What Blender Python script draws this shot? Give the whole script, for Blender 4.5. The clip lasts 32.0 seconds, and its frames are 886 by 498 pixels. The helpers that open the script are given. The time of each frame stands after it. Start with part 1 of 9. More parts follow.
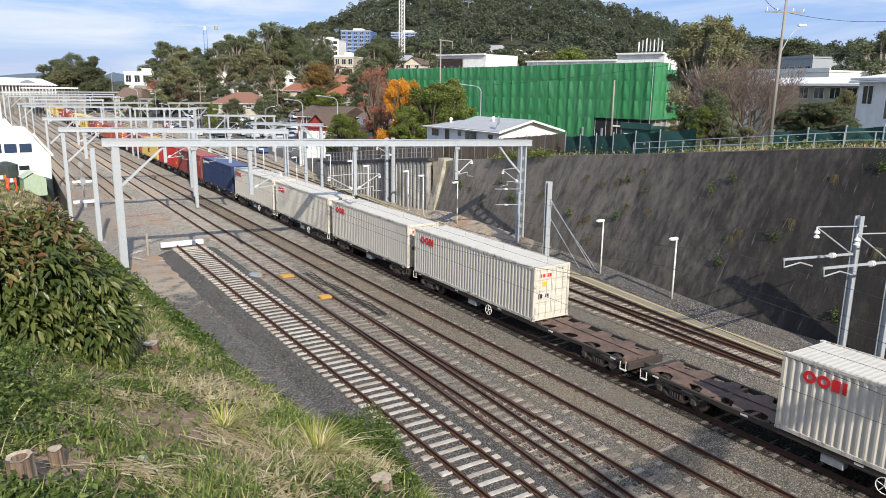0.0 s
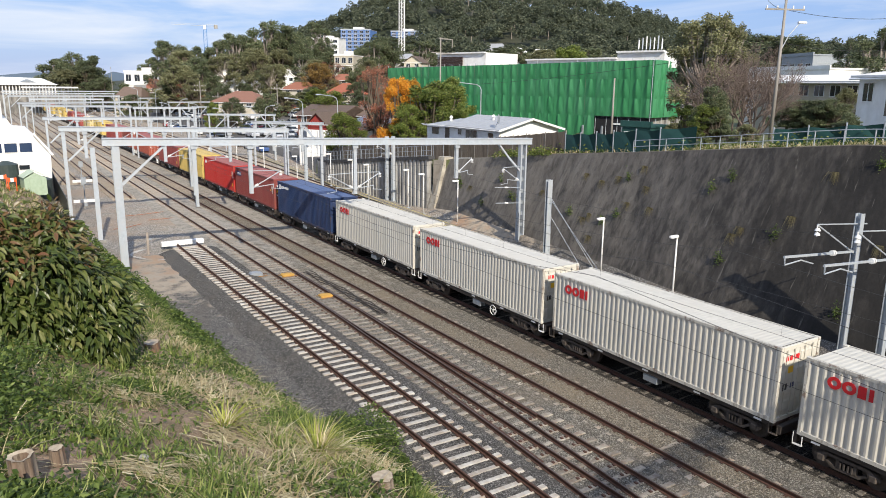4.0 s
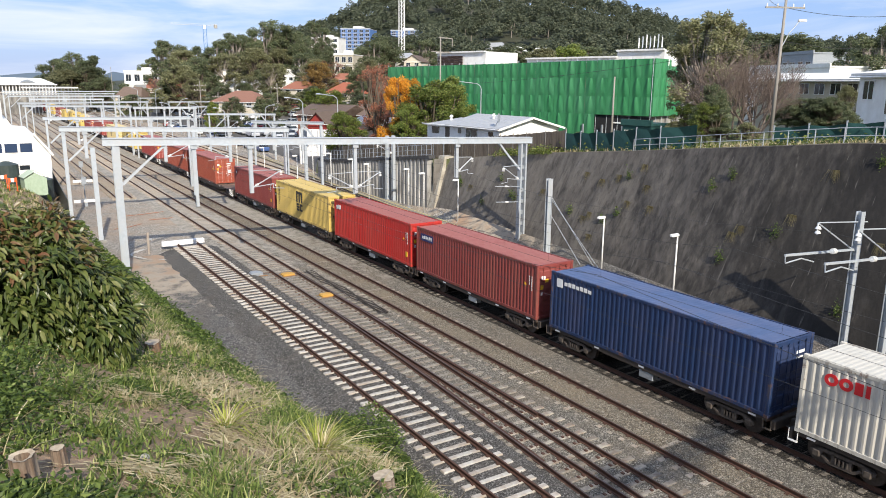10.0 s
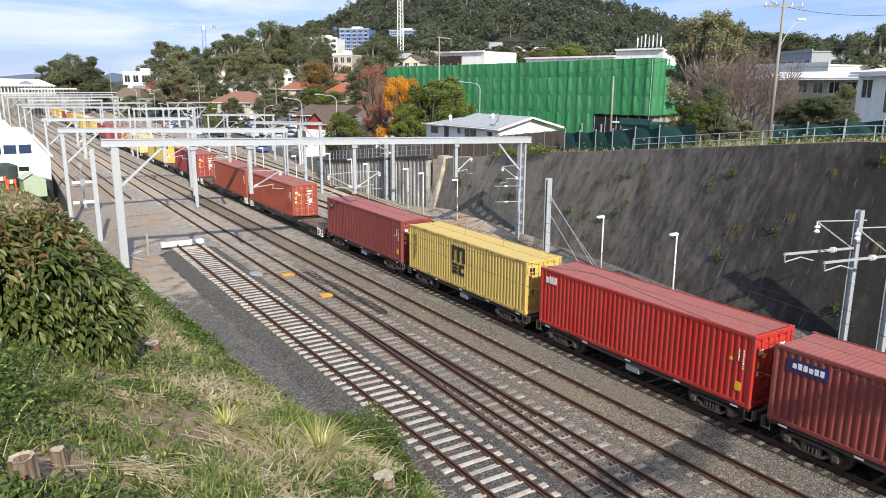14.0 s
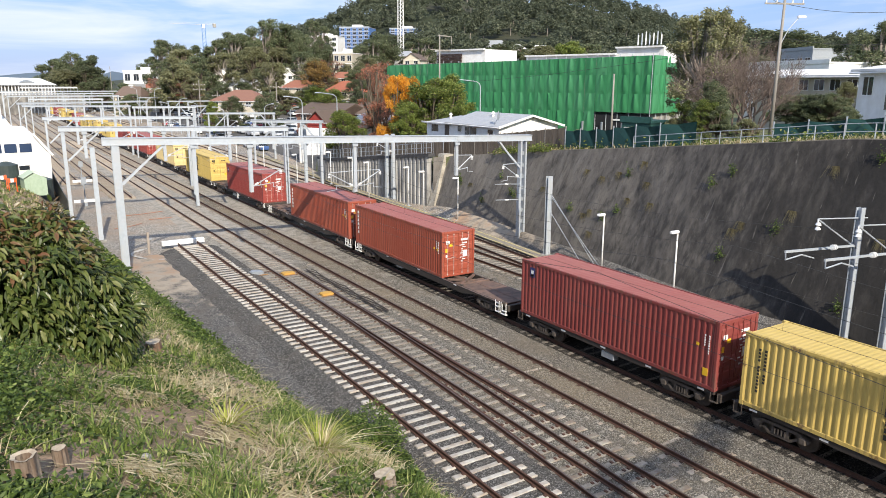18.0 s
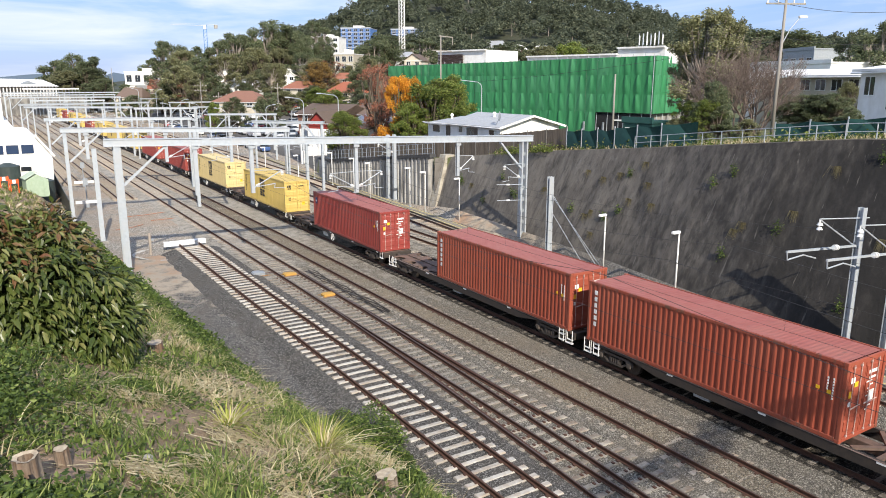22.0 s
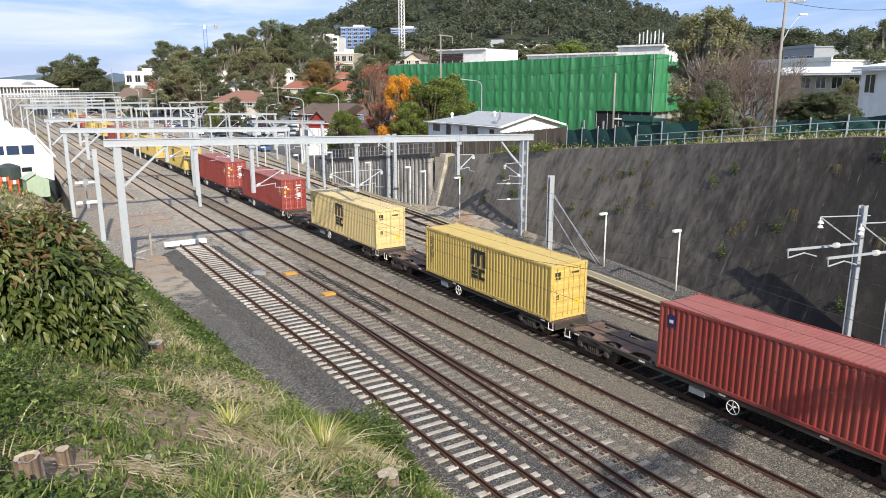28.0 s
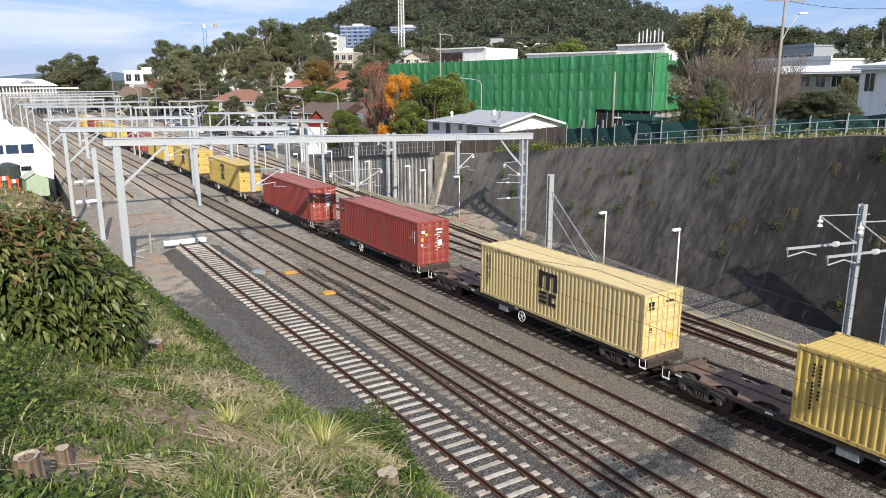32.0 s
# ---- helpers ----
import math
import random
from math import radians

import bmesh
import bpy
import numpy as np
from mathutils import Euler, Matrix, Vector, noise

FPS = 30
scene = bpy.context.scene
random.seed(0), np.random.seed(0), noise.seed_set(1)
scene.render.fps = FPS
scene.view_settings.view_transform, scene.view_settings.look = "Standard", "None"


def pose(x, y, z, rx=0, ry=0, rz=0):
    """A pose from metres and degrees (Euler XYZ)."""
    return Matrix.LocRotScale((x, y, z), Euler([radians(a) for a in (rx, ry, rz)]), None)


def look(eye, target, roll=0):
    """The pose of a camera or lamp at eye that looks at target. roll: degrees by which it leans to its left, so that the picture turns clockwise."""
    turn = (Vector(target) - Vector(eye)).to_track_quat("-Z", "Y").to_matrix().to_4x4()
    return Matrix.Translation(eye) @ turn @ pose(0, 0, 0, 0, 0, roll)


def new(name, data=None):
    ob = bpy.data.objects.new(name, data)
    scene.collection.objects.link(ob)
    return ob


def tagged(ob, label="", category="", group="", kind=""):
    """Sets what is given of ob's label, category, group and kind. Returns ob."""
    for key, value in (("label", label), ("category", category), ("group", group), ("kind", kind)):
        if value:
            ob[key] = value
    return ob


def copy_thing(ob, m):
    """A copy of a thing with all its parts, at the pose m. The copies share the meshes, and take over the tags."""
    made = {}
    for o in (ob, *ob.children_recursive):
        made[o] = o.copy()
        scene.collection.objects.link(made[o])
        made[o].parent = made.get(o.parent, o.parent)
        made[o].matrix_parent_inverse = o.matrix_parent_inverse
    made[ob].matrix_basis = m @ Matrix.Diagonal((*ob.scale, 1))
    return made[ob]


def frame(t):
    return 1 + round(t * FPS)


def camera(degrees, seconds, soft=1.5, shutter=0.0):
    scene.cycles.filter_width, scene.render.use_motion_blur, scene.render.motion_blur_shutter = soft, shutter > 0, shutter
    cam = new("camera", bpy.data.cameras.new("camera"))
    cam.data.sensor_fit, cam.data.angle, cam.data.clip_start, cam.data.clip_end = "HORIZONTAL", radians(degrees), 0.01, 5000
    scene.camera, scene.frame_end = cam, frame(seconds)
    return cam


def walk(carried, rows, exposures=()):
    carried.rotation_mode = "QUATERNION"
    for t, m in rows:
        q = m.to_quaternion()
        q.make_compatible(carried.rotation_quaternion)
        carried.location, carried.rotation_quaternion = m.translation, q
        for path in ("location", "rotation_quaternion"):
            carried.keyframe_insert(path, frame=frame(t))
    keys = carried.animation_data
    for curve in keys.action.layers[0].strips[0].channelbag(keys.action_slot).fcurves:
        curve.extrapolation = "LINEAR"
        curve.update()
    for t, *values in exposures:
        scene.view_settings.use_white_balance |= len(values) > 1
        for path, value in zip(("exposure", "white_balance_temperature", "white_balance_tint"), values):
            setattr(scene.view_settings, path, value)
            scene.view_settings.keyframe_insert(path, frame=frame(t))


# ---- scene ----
cam = camera(63.09, 32.0, soft=0.95)
walk(cam, [
    (0, pose(0, 0, 12.863, 77.296, -0.809, -32.478)),
    (1, pose(0, 0, 12.863, 77.302, -0.737, -32.482)),
    (2, pose(0, 0, 12.863, 77.257, -0.645, -32.485)),
    (3, pose(0, 0, 12.863, 77.223, -0.660, -32.476)),
    (3.5, pose(0, 0, 12.863, 77.206, -0.683, -32.471)),
    (5.5, pose(0, 0, 12.863, 77.104, -0.561, -32.490)),
    (6, pose(0, 0, 12.863, 77.101, -0.560, -32.481)),
    (7, pose(0, 0, 12.863, 77.074, -0.535, -32.471)),
    (8, pose(0, 0, 12.863, 77.053, -0.534, -32.462)),
    (9, pose(0, 0, 12.863, 77.065, -0.528, -32.461)),
    (10, pose(0, 0, 12.863, 77.110, -0.517, -32.474)),
    (11, pose(0, 0, 12.863, 77.115, -0.429, -32.511)),
    (12, pose(0, 0, 12.863, 77.100, -0.387, -32.542)),
    (13, pose(0, 0, 12.863, 77.111, -0.413, -32.532)),
    (14, pose(0, 0, 12.863, 77.105, -0.337, -32.559)),
    (14.5, pose(0, 0, 12.863, 77.090, -0.313, -32.567)),
    (16.5, pose(0, 0, 12.863, 77.045, -0.288, -32.559)),
    (17, pose(0, 0, 12.863, 77.029, -0.277, -32.548)),
    (18, pose(0, 0, 12.863, 76.961, -0.233, -32.527)),
    (19, pose(0, 0, 12.863, 76.968, -0.258, -32.488)),
    (20, pose(0, 0, 12.863, 77.021, -0.190, -32.476)),
    (21, pose(0, 0, 12.863, 77.032, -0.168, -32.449)),
    (22, pose(0, 0, 12.863, 77.008, -0.142, -32.434)),
    (23, pose(0, 0, 12.863, 76.939, -0.044, -32.466)),
    (24, pose(0, 0, 12.863, 76.899, -0.082, -32.473)),
    (25, pose(0, 0, 12.863, 76.915, -0.116, -32.461)),
    (25.5, pose(0, 0, 12.863, 76.924, -0.118, -32.456)),
    (27.5, pose(0, 0, 12.863, 76.932, 0.080, -32.438)),
    (28, pose(0, 0, 12.863, 76.940, 0.050, -32.428)),
    (29, pose(0, 0, 12.863, 76.939, 0.026, -32.421)),
    (30, pose(0, 0, 12.863, 76.909, 0.037, -32.433)),
    (31, pose(0, 0, 12.863, 76.873, 0.051, -32.444)),
    (32, pose(0, 0, 12.863, 76.853, 0.062, -32.458)),
], exposures=[(t, e + 0.035, 6860, 9) for t, e in ((0, 0.27), (3, 0.25), (6, 0.21), (8, 0.14), (9, 0.26), (12, 0.42), (14.5, 0.40), (17, 0.38), (20, 0.48), (22, 0.42), (25, 0.30), (28, 0.36), (32, 0.28))])

# ---- world, sun ----
SUN_TRAVEL = Vector((0.29, 1.505, -1.0)).normalized()
world = bpy.data.worlds.new("sky")
scene.world = world
world.use_nodes = True
wn, wl = world.node_tree.nodes, world.node_tree.links
wn.clear()
w_out = wn.new("ShaderNodeOutputWorld")
w_bg = wn.new("ShaderNodeBackground")
w_bg.inputs["Strength"].default_value = 0.126
w_sky = wn.new("ShaderNodeTexSky")
w_sky.sky_type = "NISHITA"
w_sky.sun_disc = False
w_sky.sun_elevation = math.asin(-SUN_TRAVEL.z)
w_sky.sun_rotation = math.atan2(-SUN_TRAVEL.x, -SUN_TRAVEL.y)
w_sky.air_density, w_sky.dust_density, w_sky.ozone_density = 1.0, 0.6, 1.0
# drifting long clouds over the whole sky
w_tc = wn.new("ShaderNodeTexCoord")
w_map = wn.new("ShaderNodeMapping")
w_map.inputs["Scale"].default_value = (1.6, 1.6, 13.0)
w_noise = wn.new("ShaderNodeTexNoise")
w_noise.inputs["Scale"].default_value = 1.7
w_noise.inputs["Detail"].default_value = 7.0
w_noise.inputs["Roughness"].default_value = 0.58
w_noise.inputs["Distortion"].default_value = 0.5
w_ramp = wn.new("ShaderNodeValToRGB")
w_ramp.color_ramp.elements[0].position, w_ramp.color_ramp.elements[1].position = 0.38, 0.67
w_mix = wn.new("ShaderNodeMix")
w_mix.data_type = "RGBA"
w_mix.inputs["B"].default_value = (5.4, 5.95, 7.0, 1)
wl.new(w_tc.outputs["Generated"], w_map.inputs["Vector"])
wl.new(w_map.outputs["Vector"], w_noise.inputs["Vector"])
wl.new(w_noise.outputs["Fac"], w_ramp.inputs["Fac"])
wl.new(w_ramp.outputs["Color"], w_mix.inputs["Factor"])
# multiple scattering that the clear-sky model leaves out near the horizon
w_air = wn.new("ShaderNodeMix")
w_air.data_type = "RGBA"
w_air.inputs["Factor"].default_value = 0.75
w_air.inputs["B"].default_value = (1.62, 2.86, 6.2, 1)
wl.new(w_sky.outputs["Color"], w_air.inputs["A"])
wl.new(w_air.outputs["Result"], w_mix.inputs["A"])
wl.new(w_mix.outputs["Result"], w_bg.inputs["Color"])
wl.new(w_bg.outputs["Background"], w_out.inputs["Surface"])

sun_data = bpy.data.lights.new("sun", "SUN")
sun_data.energy, sun_data.angle, sun_data.color = 5.0, radians(0.55), (1.0, 0.935, 0.84)
sun = new("sun", sun_data)
sun.matrix_world = look((-30, -120, 90), Vector((-30, -120, 90)) + SUN_TRAVEL)


# ---- materials ----
def surface(name, c1, c2=None, scale=3.0, rough=0.8, bump=0.3, metal=0.0, c3=None, big=0.25, vary=0.0, streak=0.0, dist=0.02, spec=0.4, speck=None, subsurf=0.0):
    """A rough painted, stony or planted surface: two scales of noise between c1 and c2, stains of c3, relief, and a shift from piece to piece."""
    c2 = c2 or tuple(v * 0.75 for v in c1)
    m = bpy.data.materials.new(name)
    m.use_nodes = True
    n, l = m.node_tree.nodes, m.node_tree.links
    b = n["Principled BSDF"]
    b.inputs["Metallic"].default_value = metal
    b.inputs["Specular IOR Level"].default_value = spec
    tc = n.new("ShaderNodeTexCoord")
    src = tc.outputs["Object"]
    if streak:
        mp = n.new("ShaderNodeMapping")
        mp.inputs["Scale"].default_value = (1, 1, streak)
        l.new(src, mp.inputs["Vector"])
        src = mp.outputs["Vector"]
    oi = n.new("ShaderNodeObjectInfo")
    off = n.new("ShaderNodeVectorMath")
    off.operation = "MULTIPLY_ADD"
    l.new(oi.outputs["Random"], off.inputs[0])
    off.inputs[1].default_value = (37, 53, 71)
    l.new(src, off.inputs[2])
    vec = off.outputs["Vector"]

    def noise_at(sc, detail, vector=vec):
        t = n.new("ShaderNodeTexNoise")
        t.inputs["Scale"].default_value = sc
        t.inputs["Detail"].default_value = detail
        t.inputs["Roughness"].default_value = 0.62
        l.new(vector, t.inputs["Vector"])
        return t.outputs["Fac"]

    def spread(fac, lo, hi):
        r = n.new("ShaderNodeMapRange")
        r.inputs["From Min"].default_value, r.inputs["From Max"].default_value = lo, hi
        l.new(fac, r.inputs["Value"])
        return r.outputs["Result"]

    def mix(fac, a, c):
        x = n.new("ShaderNodeMix")
        x.data_type = "RGBA"
        l.new(fac, x.inputs["Factor"])
        for key, val in (("A", a), ("B", c)):
            if isinstance(val, tuple):
                x.inputs[key].default_value = (*val, 1)
            else:
                l.new(val, x.inputs[key])
        return x.outputs["Result"]

    fine = noise_at(scale, 6)
    col = mix(spread(fine, 0.3, 0.7), c1, c2)
    wide = spread(noise_at(scale * big, 4), 0.42, 0.66)
    if c3:
        col = mix(wide, col, c3)
    if speck:
        col = mix(spread(noise_at(scale * 9, 2), 0.6, 0.68), col, speck)
    if vary:
        hsv = n.new("ShaderNodeHueSaturation")
        l.new(col, hsv.inputs["Color"])
        r = n.new("ShaderNodeMapRange")
        r.inputs["To Min"].default_value, r.inputs["To Max"].default_value = 1 - vary, 1 + vary
        l.new(oi.outputs["Random"], r.inputs["Value"])
        l.new(r.outputs["Result"], hsv.inputs["Value"])
        col = hsv.outputs["Color"]
    l.new(col, b.inputs["Base Color"])
    rr = n.new("ShaderNodeMapRange")
    rr.inputs["To Min"].default_value, rr.inputs["To Max"].default_value = max(0.02, rough - 0.12), min(1, rough + 0.1)
    l.new(fine, rr.inputs["Value"])
    l.new(rr.outputs["Result"], b.inputs["Roughness"])
    if bump:
        bp = n.new("ShaderNodeBump")
        bp.inputs["Strength"].default_value = bump
        bp.inputs["Distance"].default_value = dist
        l.new(fine, bp.inputs["Height"])
        l.new(bp.outputs["Normal"], b.inputs["Normal"])
    return m


def foliage(name, c1, c2, c3=None, rough=0.55, trans=0.25):
    """Leaves: colour shifts from leaf to leaf, a little light passes through."""
    m = bpy.data.materials.new(name)
    m.use_nodes = True
    n, l = m.node_tree.nodes, m.node_tree.links
    b = n["Principled BSDF"]
    g = n.new("ShaderNodeNewGeometry")
    r = n.new("ShaderNodeValToRGB")
    r.color_ramp.elements[0].color, r.color_ramp.elements[1].color = (*c1, 1), (*c2, 1)
    if c3:
        e = r.color_ramp.elements.new(0.5)
        e.color = (*c2, 1)
        r.color_ramp.elements[2].color = (*c3, 1)
        r.color_ramp.elements[1].position = 0.8
    l.new(g.outputs["Random Per Island"], r.inputs["Fac"])
    hsv = n.new("ShaderNodeHueSaturation")
    oi = n.new("ShaderNodeObjectInfo")
    mr = n.new("ShaderNodeMapRange")
    mr.inputs["To Min"].default_value, mr.inputs["To Max"].default_value = 0.8, 1.2
    l.new(oi.outputs["Random"], mr.inputs["Value"])
    l.new(mr.outputs["Result"], hsv.inputs["Value"])
    l.new(r.outputs["Color"], hsv.inputs["Color"])
    l.new(hsv.outputs["Color"], b.inputs["Base Color"])
    b.inputs["Roughness"].default_value = rough
    b.inputs["Specular IOR Level"].default_value = 0.3
    out = n["Material Output"]
    tr = n.new("ShaderNodeBsdfTranslucent")
    l.new(hsv.outputs["Color"], tr.inputs["Color"])
    ms = n.new("ShaderNodeMixShader")
    ms.inputs["Fac"].default_value = trans
    l.new(b.outputs["BSDF"], ms.inputs[1])
    l.new(tr.outputs["BSDF"], ms.inputs[2])
    l.new(ms.outputs["Shader"], out.inputs["Surface"])
    return m


def glassy(name, c, rough=0.08):
    m = bpy.data.materials.new(name)
    m.use_nodes = True
    b = m.node_tree.nodes["Principled BSDF"]
    b.inputs["Base Color"].default_value = (*c, 1)
    b.inputs["Roughness"].default_value = rough
    b.inputs["Specular IOR Level"].default_value = 0.8
    return m


def gravel(name, dark, mid, light, stain, size=0.055, patch=0.35, patch_lo=0.5, patch_hi=0.68):
    """Crushed stone: each cell a stone of its own tone with dark gaps, stains over wide patches."""
    m = bpy.data.materials.new(name)
    m.use_nodes = True
    n, l = m.node_tree.nodes, m.node_tree.links
    b = n["Principled BSDF"]
    b.inputs["Roughness"].default_value = 0.95
    b.inputs["Specular IOR Level"].default_value = 0.2
    tc = n.new("ShaderNodeTexCoord")
    vo = n.new("ShaderNodeTexVoronoi")
    vo.inputs["Scale"].default_value = 1 / size
    vo.inputs["Randomness"].default_value = 1.0
    l.new(tc.outputs["Object"], vo.inputs["Vector"])
    sep = n.new("ShaderNodeSeparateColor")
    l.new(vo.outputs["Color"], sep.inputs["Color"])
    r = n.new("ShaderNodeValToRGB")
    r.color_ramp.elements[0].color, r.color_ramp.elements[1].color = (*dark, 1), (*light, 1)
    e = r.color_ramp.elements.new(0.55)
    e.color = (*mid, 1)
    l.new(sep.outputs["Red"], r.inputs["Fac"])
    gap = n.new("ShaderNodeMapRange")
    gap.inputs["From Min"].default_value, gap.inputs["From Max"].default_value = 0.35, 0.75
    gap.inputs["To Max"].default_value = 0.75
    l.new(vo.outputs["Distance"], gap.inputs["Value"])
    x = n.new("ShaderNodeMix")
    x.data_type = "RGBA"
    x.inputs["B"].default_value = (*[v * 0.4 for v in dark], 1)
    l.new(gap.outputs["Result"], x.inputs["Factor"])
    l.new(r.outputs["Color"], x.inputs["A"])
    col = x.outputs["Result"]
    for sc, amount in ((patch, 0.6), (patch * 5, 0.35)):
        t = n.new("ShaderNodeTexNoise")
        t.inputs["Scale"].default_value, t.inputs["Detail"].default_value = sc, 6
        l.new(tc.outputs["Object"], t.inputs["Vector"])
        mr = n.new("ShaderNodeMapRange")
        mr.inputs["From Min"].default_value, mr.inputs["From Max"].default_value, mr.inputs["To Max"].default_value = patch_lo, patch_hi, amount
        l.new(t.outputs["Fac"], mr.inputs["Value"])
        y = n.new("ShaderNodeMix")
        y.data_type = "RGBA"
        y.inputs["B"].default_value = (*stain, 1)
        l.new(mr.outputs["Result"], y.inputs["Factor"])
        l.new(col, y.inputs["A"])
        col = y.outputs["Result"]
    l.new(col, b.inputs["Base Color"])
    bp = n.new("ShaderNodeBump")
    bp.invert = True
    bp.inputs["Strength"].default_value, bp.inputs["Distance"].default_value = 1.0, size * 0.7
    l.new(vo.outputs["Distance"], bp.inputs["Height"])
    l.new(bp.outputs["Normal"], b.inputs["Normal"])
    return m


M_BALLAST = gravel("ballast", (0.092, 0.084, 0.070), (0.215, 0.198, 0.167), (0.39, 0.362, 0.31), (0.185, 0.152, 0.115), 0.05, 0.25)
M_BALLAST_TAN = gravel("tan_ballast", (0.12, 0.10, 0.074), (0.25, 0.215, 0.163), (0.38, 0.34, 0.27), (0.22, 0.175, 0.12), 0.05, 0.25)
M_BALLAST_DARK = gravel("dark_ballast", (0.045, 0.043, 0.041), (0.112, 0.107, 0.10), (0.27, 0.258, 0.24), (0.11, 0.098, 0.086), 0.055, 0.4)
# fouled stone, painted darker still to stand for the train's shade
M_BALLAST_FOUL_SHADE = gravel("fouled_ballast", (0.016, 0.014, 0.012), (0.05, 0.044, 0.037), (0.14, 0.125, 0.105), (0.04, 0.033, 0.026), 0.062, 0.3)
M_YARD = gravel("yard_gravel", (0.25, 0.225, 0.19), (0.41, 0.375, 0.32), (0.58, 0.54, 0.475), (0.38, 0.28, 0.20), 0.10, 0.12, 0.46, 0.66)
M_NEARYARD = gravel("trodden_gravel", (0.07, 0.066, 0.061), (0.165, 0.156, 0.143), (0.36, 0.34, 0.31), (0.15, 0.128, 0.105), 0.055, 0.3)
M_BANK = surface("bank_earth", (0.25, 0.17, 0.105), (0.10, 0.08, 0.042), 6, 0.95, 1.0, c3=(0.36, 0.25, 0.18), big=0.1, dist=0.08, speck=(0.42, 0.36, 0.24))
M_GRASSLAND = surface("rough_grass", (0.075, 0.095, 0.035), (0.04, 0.06, 0.02), 1.2, 0.95, 0.6, c3=(0.14, 0.13, 0.06), big=0.2, dist=0.1)
M_FOREST = surface("forest_floor", (0.035, 0.045, 0.022), (0.018, 0.026, 0.012), 0.15, 0.95, 0.6, c3=(0.05, 0.05, 0.03), big=0.2, dist=1.0)
M_SLEEPER = surface("concrete_sleeper", (0.47, 0.45, 0.415), (0.34, 0.32, 0.285), 9, 0.9, 0.3, c3=(0.3, 0.25, 0.2), big=0.2, vary=0.12)
M_SLEEPER_OLD = surface("stained_sleeper", (0.38, 0.342, 0.285), (0.25, 0.22, 0.178), 9, 0.9, 0.3, c3=(0.26, 0.2, 0.15), big=0.3, vary=0.25)
M_RAIL = surface("rusty_rail", (0.115, 0.056, 0.037), (0.06, 0.034, 0.026), 14, 0.7, 0.2, metal=0.2)
M_RAILTOP = surface("worn_rail_head", (0.16, 0.13, 0.115), (0.10, 0.075, 0.06), 10, 0.45, 0.1, metal=0.7)
M_GALV = surface("galvanised_steel", (0.43, 0.475, 0.52), (0.34, 0.38, 0.42), 4, 0.5, 0.1, metal=0.2, c3=(0.40, 0.42, 0.44), big=0.3)
M_GALVD = surface("dull_steel", (0.34, 0.37, 0.40), (0.25, 0.275, 0.30), 5, 0.55, 0.1, metal=0.4)
M_WHITE = surface("white_paint", (0.80, 0.80, 0.79), (0.72, 0.72, 0.70), 2, 0.6, 0.1, c3=(0.66, 0.65, 0.62), big=0.3)
M_CREAM = surface("cream_render", (0.52, 0.47, 0.38), (0.43, 0.39, 0.31), 1, 0.8, 0.2, vary=0.15)
M_WALL = surface("sprayed_concrete", (0.058, 0.052, 0.047), (0.030, 0.027, 0.025), 3.4, 0.95, 0.8, c3=(0.050, 0.045, 0.041), big=0.2, dist=0.06, streak=0.7)

def add_runoff(m, pale, dark):
    """Long pale and black run-off marks down a wall."""
    n, l = m.node_tree.nodes, m.node_tree.links
    b = n["Principled BSDF"]
    base = b.inputs["Base Color"].links[0].from_socket
    tc = n.new("ShaderNodeTexCoord")
    for sc, zz, lo, hi, col, amount in ((1.2, 0.16, 0.60, 0.76, pale, 0.5), (0.8, 0.12, 0.57, 0.74, dark, 0.7), (4.0, 0.035, 0.66, 0.72, tuple(1.6 * v for v in pale), 0.6), (3.2, 0.10, 0.62, 0.74, dark, 0.4)):
        mp = n.new("ShaderNodeMapping")
        mp.inputs["Scale"].default_value = (0.25, 1.0, zz)
        mp.inputs["Location"].default_value = (sc * 3, sc * 5, 0)
        t = n.new("ShaderNodeTexNoise")
        t.inputs["Scale"].default_value, t.inputs["Detail"].default_value, t.inputs["Distortion"].default_value = sc, 5, 0.4
        r = n.new("ShaderNodeMapRange")
        r.inputs["From Min"].default_value, r.inputs["From Max"].default_value, r.inputs["To Max"].default_value = lo, hi, amount
        x = n.new("ShaderNodeMix")
        x.data_type = "RGBA"
        l.new(tc.outputs["Object"], mp.inputs["Vector"])
        l.new(mp.outputs["Vector"], t.inputs["Vector"])
        l.new(t.outputs["Fac"], r.inputs["Value"])
        l.new(r.outputs["Result"], x.inputs["Factor"])
        l.new(base, x.inputs["A"])
        x.inputs["B"].default_value = (*col, 1)
        base = x.outputs["Result"]
    l.new(base, b.inputs["Base Color"])


